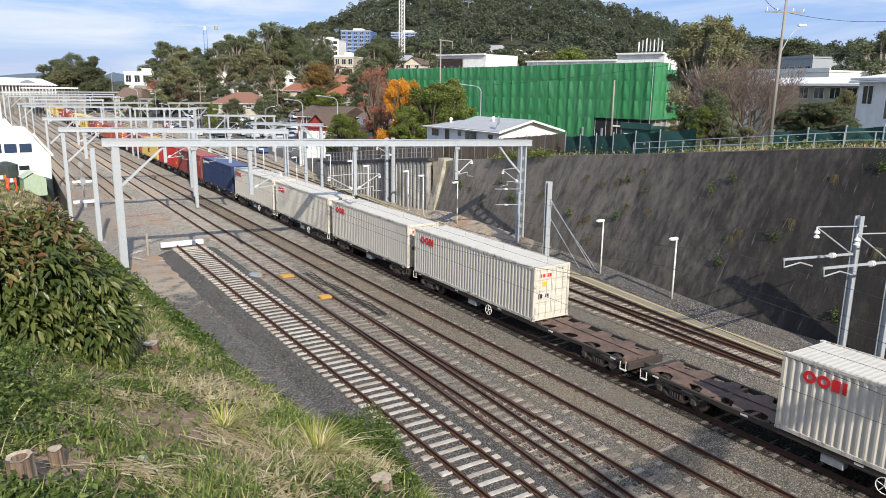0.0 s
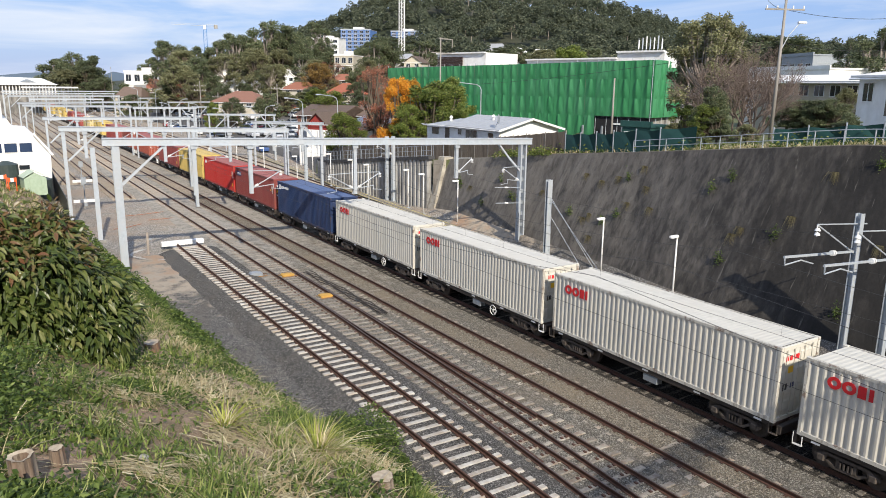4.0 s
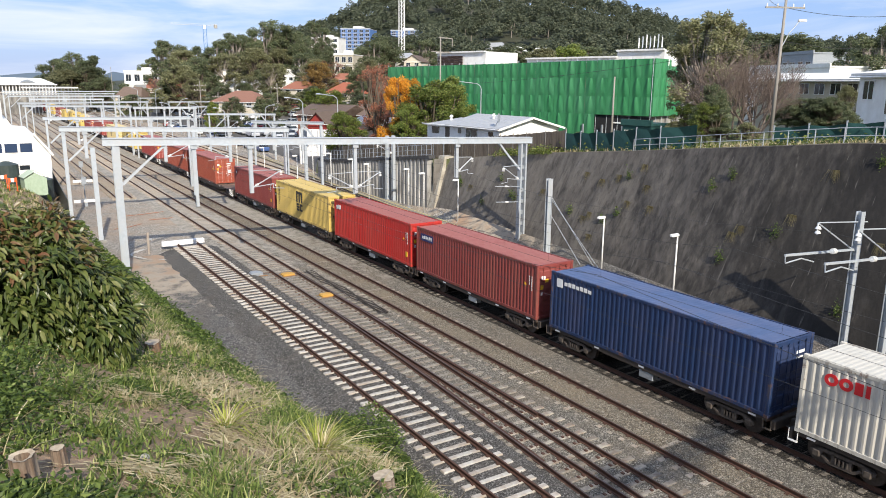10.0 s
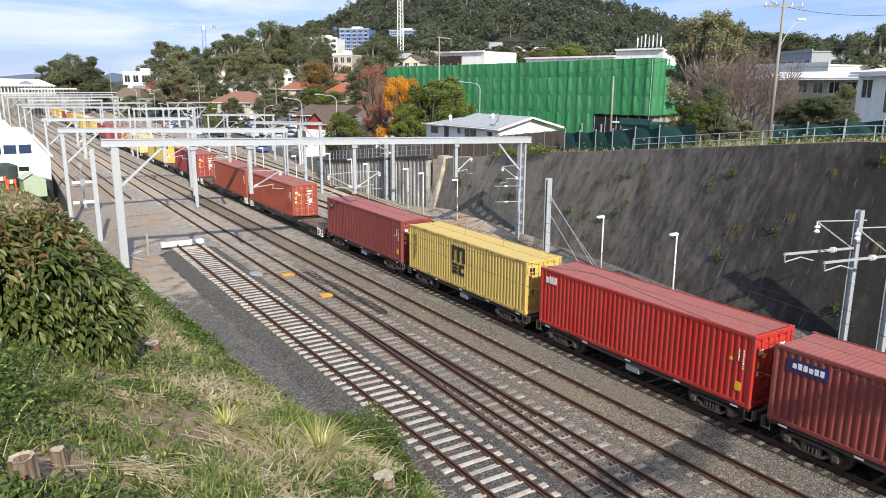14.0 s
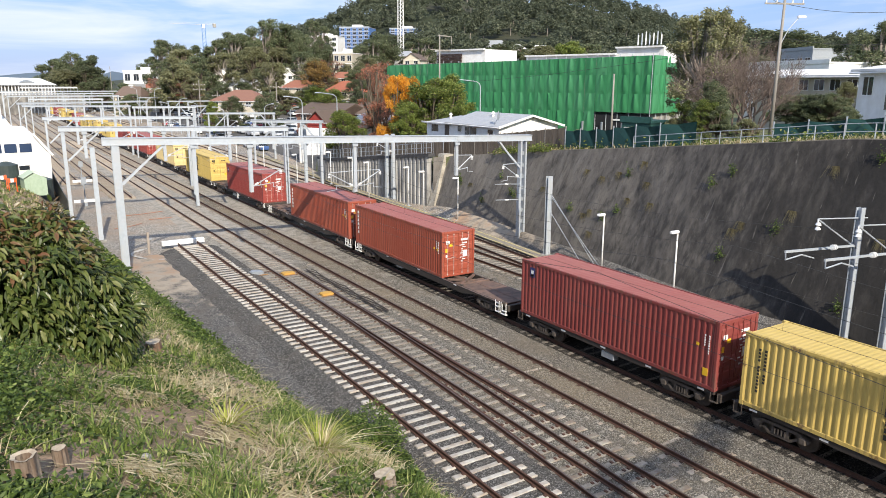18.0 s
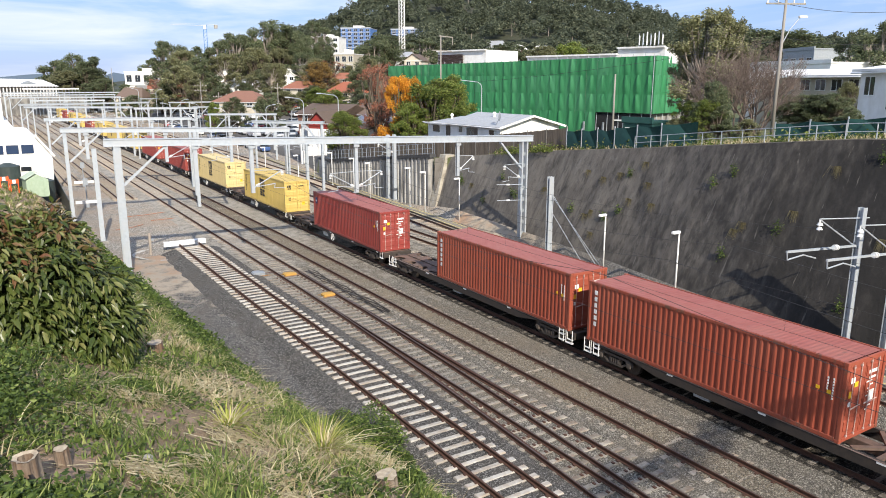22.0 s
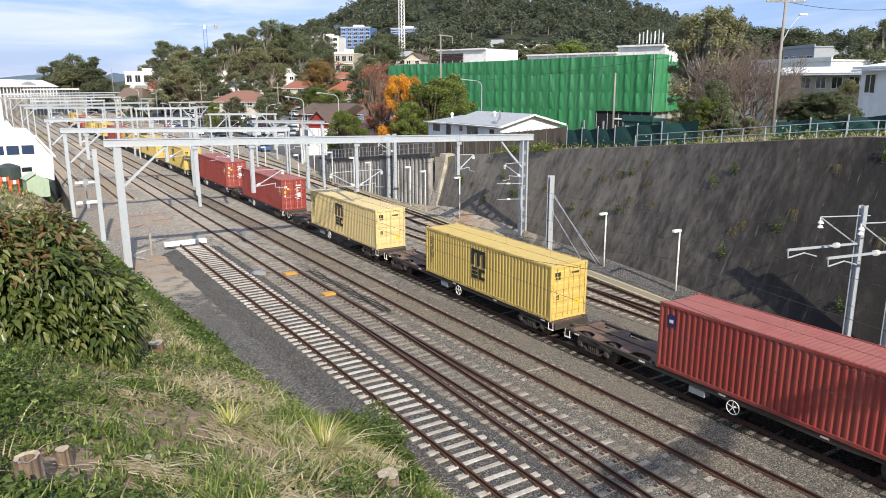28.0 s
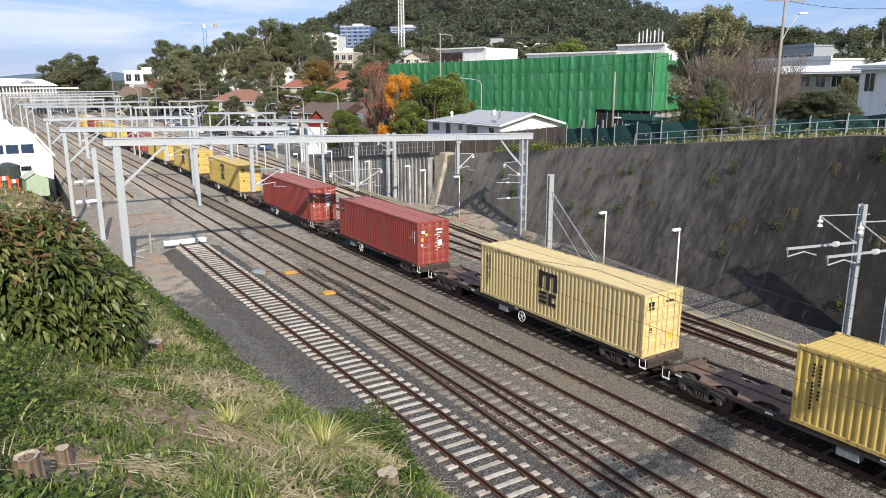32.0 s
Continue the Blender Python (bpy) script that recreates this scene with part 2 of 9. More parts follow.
def add_patches(m, col, y_lo, y_hi, sc, lo, hi, amount, slant=0.0, flat_lying=False):
    """Noise patches of col that get commoner from y_lo to y_hi."""
    n, l = m.node_tree.nodes, m.node_tree.links
    b = n["Principled BSDF"]
    base = b.inputs["Base Color"].links[0].from_socket
    tc = n.new("ShaderNodeTexCoord")
    sep = n.new("ShaderNodeSeparateXYZ")
    l.new(tc.outputs["Object"], sep.inputs["Vector"])
    along = n.new("ShaderNodeMapRange")
    along.inputs["From Min"].default_value, along.inputs["From Max"].default_value, along.inputs["To Min"].default_value, along.inputs["To Max"].default_value = y_lo, y_hi, 0.0, 0.35
    l.new(sep.outputs["Y"], along.inputs["Value"])
    mp = n.new("ShaderNodeMapping")
    mp.inputs["Scale"].default_value = (1.0, 1.0, 1.0) if flat_lying else (0.3, 1.0, 0.45)
    mp.inputs["Rotation"].default_value = (slant, 0, 0)
    l.new(tc.outputs["Object"], mp.inputs["Vector"])
    t = n.new("ShaderNodeTexNoise")
    t.inputs["Scale"].default_value, t.inputs["Detail"].default_value, t.inputs["Roughness"].default_value = sc, 7, 0.65
    l.new(mp.outputs["Vector"], t.inputs["Vector"])
    add = n.new("ShaderNodeMath")
    l.new(t.outputs["Fac"], add.inputs[0])
    l.new(along.outputs["Result"], add.inputs[1])
    r = n.new("ShaderNodeMapRange")
    r.inputs["From Min"].default_value, r.inputs["From Max"].default_value, r.inputs["To Max"].default_value = lo, hi, amount
    l.new(add.outputs["Value"], r.inputs["Value"])
    x = n.new("ShaderNodeMix")
    x.data_type = "RGBA"
    l.new(r.outputs["Result"], x.inputs["Factor"])
    l.new(base, x.inputs["A"])
    x.inputs["B"].default_value = (*col, 1)
    l.new(x.outputs["Result"], b.inputs["Base Color"])


add_patches(M_NEARYARD, (0.46, 0.385, 0.295), 38, 50, 0.9, 0.64, 0.86, 0.85, flat_lying=True)
add_patches(M_NEARYARD, (0.40, 0.24, 0.145), 42, 56, 0.45, 0.76, 0.90, 0.7, flat_lying=True)
add_patches(M_BALLAST, (0.40, 0.37, 0.32), 26, 66, 1.6, 0.62, 0.92, 0.75, flat_lying=True)
add_patches(M_WALL, (0.165, 0.147, 0.125), 12, 40, 0.7, 0.58, 0.98, 0.85)
# dark patches, commoner towards the near end of the wall
add_patches(M_WALL, (0.014, 0.013, 0.012), 31, 19, 0.6, 0.58, 0.86, 0.85, 0.3)
add_patches(M_WALL, (0.17, 0.157, 0.14), 10, 62, 1.9, 0.72, 0.94, 0.7)
add_patches(M_WALL, (0.015, 0.014, 0.013), 80, 10, 2.2, 0.70, 0.86, 0.6, 0.2)
add_runoff(M_WALL, (0.098, 0.09, 0.08), (0.010, 0.009, 0.009))
M_CONC = surface("pale_concrete", (0.36, 0.35, 0.32), (0.22, 0.21, 0.19), 1.2, 0.9, 0.4, c3=(0.13, 0.125, 0.12), big=0.5, streak=0.25)
add_runoff(M_CONC, (0.42, 0.41, 0.38), (0.05, 0.048, 0.046))
M_PATH = surface("path_gravel", (0.28, 0.25, 0.20), (0.19, 0.165, 0.13), 6, 0.95, 0.5)
M_YELLOW = surface("yellow_line", (0.66, 0.56, 0.2), (0.55, 0.45, 0.15), 6, 0.8, 0.1)
M_BLACK = surface("black_underframe", (0.03, 0.026, 0.024), (0.055, 0.043, 0.035), 6, 0.75, 0.2)
M_DECK = surface("brown_wagon_deck", (0.13, 0.088, 0.07), (0.07, 0.05, 0.042), 3, 0.8, 0.2, c3=(0.17, 0.105, 0.08), big=0.4)
M_EDGE = surface("chipped_pale_edge", (0.36, 0.27, 0.235), (0.22, 0.15, 0.125), 8, 0.8, 0.2)
M_BOGIE = surface("dusty_bogie_steel", (0.115, 0.093, 0.076), (0.05, 0.041, 0.034), 7, 0.8, 0.3)
M_WHEEL = surface("wheel_steel", (0.10, 0.085, 0.075), (0.06, 0.05, 0.045), 8, 0.6, 0.1, metal=0.4)
M_DARK = glassy("dark_glass", (0.02, 0.025, 0.03))
M_BLUEGLASS = glassy("blue_tinted_glass", (0.03, 0.05, 0.10))
M_TIMBER = surface("weathered_timber", (0.17, 0.135, 0.105), (0.10, 0.08, 0.062), 5, 0.9, 0.4, streak=0.15, vary=0.2)
M_POLE = surface("timber_pole", (0.30, 0.28, 0.255), (0.20, 0.185, 0.165), 5, 0.9, 0.4, streak=0.1)
M_BARK = surface("bark", (0.15, 0.12, 0.09), (0.075, 0.06, 0.045), 6, 0.95, 0.6, streak=0.3)
M_PALEBARK = surface("pale_bark", (0.33, 0.29, 0.25), (0.2, 0.17, 0.145), 5, 0.9, 0.4, streak=0.3)
M_STUMP = surface("grey_stump_bark", (0.30, 0.25, 0.20), (0.07, 0.055, 0.043), 22, 0.95, 1.0, c3=(0.15, 0.085, 0.05), big=0.15, streak=0.22, dist=0.02)
M_CUT = surface("cut_wood", (0.44, 0.38, 0.29), (0.24, 0.19, 0.14), 14, 0.9, 0.3)
M_NET = surface("green_shade_cloth", (0.030, 0.205, 0.076), (0.021, 0.155, 0.058), 1.5, 0.7, 0.12, c3=(0.05, 0.22, 0.10), big=0.12, streak=0.3)
M_DGREEN = surface("dark_green_shade_cloth", (0.012, 0.055, 0.05), (0.02, 0.08, 0.07), 2, 0.8, 0.3)
M_ROOFTILE = surface("terracotta_roof", (0.30, 0.12, 0.075), (0.21, 0.085, 0.055), 4, 0.85, 0.4, vary=0.2)
M_ROOFBROWN = surface("brown_tiled_roof", (0.15, 0.105, 0.085), (0.10, 0.075, 0.06), 3, 0.85, 0.4, vary=0.2)
M_ROOFBRICK = surface("faded_brick_red_roof", (0.25, 0.125, 0.09), (0.18, 0.09, 0.065), 4, 0.85, 0.4)
M_TIN = surface("grey_metal_roof", (0.44, 0.45, 0.455), (0.37, 0.38, 0.39), 2, 0.5, 0.1, metal=0.3)
M_BRICK = surface("brick_wall", (0.24, 0.12, 0.08), (0.17, 0.085, 0.06), 6, 0.9, 0.4, vary=0.2)
M_ORANGE = surface("orange_plastic", (0.75, 0.12, 0.03), (0.65, 0.09, 0.02), 4, 0.5, 0.1)
M_SHED = surface("pale_green_paint", (0.35, 0.44, 0.33), (0.29, 0.37, 0.27), 4, 0.6, 0.1)
M_TANK = surface("dark_green_tank", (0.045, 0.06, 0.055), (0.03, 0.042, 0.04), 3, 0.5, 0.1)
M_BLUE = surface("blue_mesh_wrap", (0.05, 0.13, 0.35), (0.1, 0.2, 0.42), 0.6, 0.7, 0.2)
M_CRANE = surface("crane_blue", (0.06, 0.18, 0.42), (0.05, 0.15, 0.36), 1, 0.5, 0.1)
M_PORC = surface("white_porcelain", (0.78, 0.78, 0.76), (0.7, 0.7, 0.68), 5, 0.25, 0.0)
M_WIRE = surface("wire", (0.03, 0.03, 0.032), (0.05, 0.05, 0.05), 5, 0.6, 0.0, metal=0.3)
M_ASPHALT = surface("asphalt", (0.13, 0.125, 0.12), (0.085, 0.082, 0.08), 3, 0.9, 0.3, c3=(0.09, 0.088, 0.085), big=0.1)
M_TWIG = surface("bare_twigs", (0.20, 0.15, 0.125), (0.13, 0.10, 0.085), 4, 0.9, 0.2)
F_LAUREL = foliage("laurel_leaves", (0.038, 0.062, 0.014), (0.11, 0.138, 0.036), (0.25, 0.25, 0.10), 0.34, 0.2)
F_LAUREL_RED = foliage("reddish_laurel_leaves", (0.16, 0.075, 0.04), (0.13, 0.125, 0.045), (0.17, 0.18, 0.07), 0.34, 0.3)
F_GUM = foliage("gum_leaves", (0.125, 0.135, 0.068), (0.25, 0.25, 0.13), (0.40, 0.385, 0.22), 0.6, 0.38)
F_DARK = foliage("dark_leaves", (0.07, 0.094, 0.05), (0.165, 0.19, 0.10), (0.29, 0.31, 0.17), 0.6, 0.38)
F_GREEN = foliage("green_leaves", (0.08, 0.12, 0.025), (0.19, 0.235, 0.055), (0.32, 0.34, 0.10), 0.55, 0.38)
F_ORANGE = foliage("autumn_orange_leaves", (0.45, 0.18, 0.02), (0.68, 0.34, 0.04), (0.78, 0.48, 0.08), 0.6, 0.4)
F_RUST = foliage("autumn_rust_leaves", (0.26, 0.085, 0.05), (0.36, 0.16, 0.10), (0.40, 0.24, 0.16), 0.6, 0.35)
F_AMBER = foliage("autumn_amber_leaves", (0.20, 0.12, 0.04), (0.30, 0.19, 0.06), (0.36, 0.26, 0.10), 0.6, 0.3)
# leaf colours lean blue-grey, with some distance haze painted in
F_FARWOOD = foliage("hill_forest", (0.05, 0.066, 0.042), (0.11, 0.128, 0.082), (0.195, 0.205, 0.135), 0.7, 0.3)
F_GRASS = foliage("grass_blades", (0.05, 0.085, 0.018), (0.165, 0.215, 0.05), (0.38, 0.39, 0.15), 0.6, 0.35)
F_STRAW = foliage("dry_grass", (0.33, 0.26, 0.14), (0.56, 0.48, 0.29), (0.78, 0.71, 0.5), 0.75, 0.3)
F_WITHERED = foliage("withered_blades", (0.12, 0.10, 0.05), (0.24, 0.20, 0.10), (0.34, 0.30, 0.16), 0.75, 0.3)
F_LIME = foliage("yellow_green_blades", (0.27, 0.31, 0.05), (0.42, 0.45, 0.09), (0.52, 0.5, 0.18), 0.5, 0.4)
F_WEED = foliage("weed_leaves", (0.034, 0.064, 0.014), (0.11, 0.165, 0.036), (0.25, 0.31, 0.085), 0.55, 0.3)


# ---- mesh building ----
class Geo:
    """Collects vertices and faces; each face keeps a material slot."""

    def __init__(self):
        self.v, self.f, self.s = [], [], []

    def add(self, verts, faces, slot=0):
        k = len(self.v)
        self.v.extend(tuple(p) for p in verts)
        for q in faces:
            self.f.append(tuple(i + k for i in q))
            self.s.append(slot)
        return self

    def box(self, x0, y0, z0, x1, y1, z1, slot=0, m=None):
        p = [(x, y, z) for z in (z0, z1) for x, y in ((x0, y0), (x1, y0), (x1, y1), (x0, y1))]
        if m is not None:
            p = [m @ Vector(a) for a in p]
        return self.add(p, [(3, 2, 1, 0), (4, 5, 6, 7), (0, 1, 5, 4), (1, 2, 6, 5), (2, 3, 7, 6), (3, 0, 4, 7)], slot)

    def cbox(self, x0, y0, z0, x1, y1, z1, b=0.02, slot=0, m=None):
        """A box with its upright edges and its top edge chamfered."""
        def ring(x0, y0, x1, y1, z, c):
            return [(x0 + c, y0, z), (x1 - c, y0, z), (x1, y0 + c, z), (x1, y1 - c, z), (x1 - c, y1, z), (x0 + c, y1, z), (x0, y1 - c, z), (x0, y0 + c, z)]
        p = ring(x0, y0, x1, y1, z0, b) + ring(x0, y0, x1, y1, z1 - b, b) + ring(x0 + b, y0 + b, x1 - b, y1 - b, z1, b * 0.5)
        if m is not None:
            p = [m @ Vector(a) for a in p]
        f = [tuple(range(7, -1, -1)), tuple(range(16, 24))]
        for k in (0, 8):
            f += [(k + i, k + (i + 1) % 8, k + 8 + (i + 1) % 8, k + 8 + i) for i in range(8)]
        return self.add(p, f, slot)

    def tube(self, p, q, r0, r1=None, n=8, slot=0, caps=True):
        p, q = Vector(p), Vector(q)
        r1 = r0 if r1 is None else r1
        d = (q - p).normalized()
        a = d.orthogonal().normalized()
        b = d.cross(a)
        ring = [(math.cos(2 * math.pi * i / n), math.sin(2 * math.pi * i / n)) for i in range(n)]
        pts = [p + (a * c + b * s) * r0 for c, s in ring] + [q + (a * c + b * s) * r1 for c, s in ring]
        f = [(i, (i + 1) % n, n + (i + 1) % n, n + i) for i in range(n)]
        if caps:
            f += [tuple(range(n - 1, -1, -1)), tuple(range(n, 2 * n))]
        return self.add(pts, f, slot)

    def bar(self, p, q, w, h, slot=0):
        """A square-edged bar from p to q, w wide sideways and h deep."""
        p, q = Vector(p), Vector(q)
        d = (q - p).normalized()
        side = d.cross(Vector((0, 0, 1)))
        side = side.normalized() if side.length > 1e-4 else Vector((1, 0, 0))
        up = side.cross(d).normalized()
        pts = [e + side * (sx * w / 2) + up * (sz * h / 2) for e in (p, q) for sx, sz in ((-1, -1), (1, -1), (1, 1), (-1, 1))]
        return self.add(pts, [(0, 1, 2, 3), (7, 6, 5, 4), (0, 4, 5, 1), (1, 5, 6, 2), (2, 6, 7, 3), (3, 7, 4, 0)], slot)

    def prism(self, prof, axis, a0, a1, slot=0, m=None):
        """A closed outline in the two other axes, drawn along axis from a0 to a1."""
        def at(u, w, a):
            return ((a, u, w), (u, a, w), (u, w, a))[axis]
        n = len(prof)
        p = [at(u, w, a0) for u, w in prof] + [at(u, w, a1) for u, w in prof]
        if m is not None:
            p = [m @ Vector(a) for a in p]
        f = [(i, (i + 1) % n, n + (i + 1) % n, n + i) for i in range(n)] + [tuple(range(n - 1, -1, -1)), tuple(range(n, 2 * n))]
        return self.add(p, f, slot)

    def sweep(self, pts, r0, r1=None, n=6, slot=0):
        r1 = r0 if r1 is None else r1
        k = len(pts) - 1
        for i in range(k):
            self.tube(pts[i], pts[i + 1], r0 + (r1 - r0) * i / k, r0 + (r1 - r0) * (i + 1) / k, n, slot)
        return self

    def pipe(self, pts, r, n=6, slot=0):
        """One unbroken round bar through the points."""
        pts = [Vector(p) for p in pts]
        k = len(self.v)
        for i, p in enumerate(pts):
            d = (pts[min(i + 1, len(pts) - 1)] - pts[max(i - 1, 0)]).normalized()
            a = d.cross(Vector((0.31, 0.17, 0.94))).normalized()
            b = d.cross(a)
            self.v.extend(tuple(p + (a * math.cos(2 * math.pi * j / n) + b * math.sin(2 * math.pi * j / n)) * r) for j in range(n))
        for i in range(len(pts) - 1):
            for j in range(n):
                self.f.append((k + i * n + j, k + i * n + (j + 1) % n, k + (i + 1) * n + (j + 1) % n, k + (i + 1) * n + j))
                self.s.append(slot)
        self.f.append(tuple(range(k, k + n)))
        self.f.append(tuple(range(k + (len(pts) - 1) * n, k + len(pts) * n)))
        self.s += [slot, slot]
        return self

    def mesh(self, name, *mats, smooth=False):
        me = bpy.data.meshes.new(name)
        me.from_pydata(self.v, [], self.f)
        for mt in mats:
            me.materials.append(mt)
        if len(mats) > 1:
            me.polygons.foreach_set("material_index", self.s)
        if smooth:
            me.polygons.foreach_set("use_smooth", [True] * len(me.polygons))
        me.update()
        return me


def thing(name, m, label, category, group="", kind=""):
    ob = new(name)
    ob.empty_display_size = 0.3
    ob.matrix_basis = m
    return tagged(ob, label, category, group, kind)


def part(name, geo, material, parent=None, label="", smooth=False):
    """One mesh object under a thing or a part; geo is a Geo or a ready mesh."""
    me = geo.mesh(name, *(material if isinstance(material, tuple) else (material,)), smooth=smooth) if isinstance(geo, Geo) else geo
    ob = new(name, me)
    if parent is not None:
        ob.parent = parent
    if label:
        ob["label"] = label
    return ob


def solo(name, geo, material, label, category, group="", kind="", m=None, smooth=False):
    ob = part(name, geo, material, None, "", smooth)
    if m is not None:
        ob.matrix_basis = m
    return tagged(ob, label, category, group, kind)


def spot(bearing, d, z=0.0):
    """A place d metres from the lookout on a bearing, in degrees from the line of the tracks towards the cutting."""
    return Vector((d * math.sin(radians(bearing)), d * math.cos(radians(bearing)), z))


def lerp(x, xs, ys):
    return float(np.interp(x, xs, ys))


# ---- the lie of the land ----
TOE_Y, TOE_X = (-40, 0, 10, 19, 22, 24.5, 29.5, 33, 39, 42, 48, 60, 80, 400), (16, 13.2, 12.2, 10.8, 10.2, 9.5, 9.2, 8.85, 8.3, 8.0, 7.6, 6.0, 5.4, 5.0)
CREST_Y, CREST_Z = (-40, 0, 4, 8, 14, 20, 40, 70, 100, 200, 600), (12, 11.25, 10.0, 8.7, 7.95, 7.1, 5.6, 5.0, 3.4, 1.5, 1.5)
BASE_Y, BASE_X = (-40, 15, 25, 30, 35, 46, 58, 64, 90, 120, 600), (34.3, 34.6, 34.8, 35.5, 36.4, 37.8, 39.0, 39.6, 39.2, 46, 60)
TOP_Y, TOP_Z = (-40, 21, 38, 48, 64, 90, 120, 200, 900), (12.5, 9.95, 8.1, 7.1, 5.2, 2.4, 0.6, 0.6, 3)
GROUND_Z = -0.32


def toe_x(y):
    return lerp(y, TOE_Y, TOE_X) + 0.28 * noise.noise(Vector((0, y * 0.35, 4)))


def base_x(y):
    return lerp(y, BASE_Y, BASE_X)


def top_z(y):
    return lerp(y, TOP_Y, TOP_Z)


def top_x(y):
    batter = lerp(y, (-40, 56, 63.5, 64, 600), (0.50, 0.50, 0.30, 0.02, 0.02))
    return base_x(y) + batter * max(0.0, top_z(y))


def hill_z(x, y):
    """The wooded hill behind the town and the rise towards it."""
    d = math.hypot(x, y)
    a = math.degrees(math.atan2(x, y))
    rise = max(0.0, d - 130) * lerp(a, (0, 8, 14, 20, 30, 60, 90), (0.0, 0.002, 0.014, 0.034, 0.045, 0.04, 0.02))
    rise = min(rise, 26)
    ridge = lerp(a, (8, 12, 14, 16, 18, 21.2, 22.9, 24.6, 26.3, 28.8, 34, 41.5, 45.7, 49.75, 53, 58, 66), (0.0, 0.0, 0.03, 0.08, 0.2, 0.37, 0.45, 0.57, 0.71, 0.85, 0.92, 0.83, 0.69, 0.45, 0.3, 0.22, 0.2))
    swell = math.exp(-((d - 620) / 210) ** 2) if d < 620 else 1.0
    return rise + 60 * ridge * swell * (1 if a > 0 else 0) + 3 * noise.noise(Vector((x * 0.012, y * 0.012, 0))) * min(1, max(0, (d - 150) / 100))


def land_z(x, y):
    """Height of the ground at a place."""
    tx = toe_x(y)
    if x < tx:
        crest = lerp(y, CREST_Y, CREST_Z)
        up = crest - 0.45 * x if x > 0 else crest - 0.12 * x
        up = min(up, crest + 1.2)
        z = min(up, GROUND_Z + (tx - x) * lerp(y, (44, 58), (0.95, 2.2)))
        soft = 0.18 * noise.noise(Vector((x * 0.5, y * 0.5, 3))) + 0.09 * noise.noise(Vector((x * 1.6, y * 1.6, 8)))
        return z + soft * min(1, max(0, (tx - x) / 1.5))
    bx = base_x(y)
    if x <= bx:
        return GROUND_Z + max(0.0, x - bx + 1.15) * 0.75 * lerp(y, (60, 70), (1, 0))
    tpx, tz = top_x(y), top_z(y)
    if x < tpx + 0.5:
        return GROUND_Z + max(0, (x - bx - 0.6)) * 0.2
    out = x - tpx
    return tz - 0.12 + min(out, 40) * 0.03 + hill_z(x, y)


def build_ground():
    ys = [-40 + 2.0 * i for i in range(23)] + [6 + 0.6 * i for i in range(80)] + [54 + 2.0 * i for i in range(15)] + [84 + 6.0 * i for i in range(36)] + [300 + 20.0 * i for i in range(40)] + [1100 + 120.0 * i for i in range(18)]
    g = Geo()
    rows = []
    for y in ys:
        tx, bx, tpx = toe_x(y), base_x(y), top_x(y)
        xs = [-2600, -900, -300, -120, -60, -35, -22, -14]
        xs += [-14 + (tx + 14) * (i + 1) / 22 for i in range(22)]
        xs += [tx + (bx - tx) * 0.3, tx + (bx - tx) * 0.6, tx + (bx - tx) * 0.8, bx - 1.15, bx - 0.5, bx]
        xs += [max(bx, tpx) + 0.35, max(bx, tpx) + 0.7, tpx + 3, tpx + 7, tpx + 14]
        xs += [tpx + 14 + 13 * i for i in range(1, 30)]
        xs += [tpx + 400 + 45 * i for i in range(1, 12)] + [1300, 1800, 2800]
        rows.append([(x, y, land_z(x, y)) for x in xs])
    n = len(rows[0])
    for r in rows:
        g.v.extend(r)
    for j in range(len(rows) - 1):
        for i in range(n - 1):
            g.f.append((j * n + i, j * n + i + 1, (j + 1) * n + i + 1, (j + 1) * n + i))
            y, d = ys[j], math.hypot(*rows[j][i][:2])
            g.s.append(5 if 29 <= i < 36 and y < 58 else 0 if i < 29 and y < 130 else 1 if i < 36 and y < 700 else 4 if y > 96 and rows[j][i][0] < 84 and y < 420 else 2 if d < 300 else 3)
    solo("ground", g, (M_BANK, M_YARD, M_GRASSLAND, M_FOREST, M_ASPHALT, M_NEARYARD), "grassy railway bank, gravel yard and rising wooded land", "ground", kind="structure", smooth=True)


build_ground()
# ---- ballast and tracks ----
X_SIDING, X_TWO, X_THREE, X_TRAIN, X_FOUR = 13.24, 17.02, 20.44, 24.5, 31.1
SEVEN_Y, SEVEN_X = (10, 16, 22, 30, 36, 45, 67, 80, 94, 111, 152, 260, 420), (31.1, 31.1, 31.55, 32.25, 32.8, 33.6, 35.4, 36.3, 37.2, 38.0, 38.8, 39.5, 40)


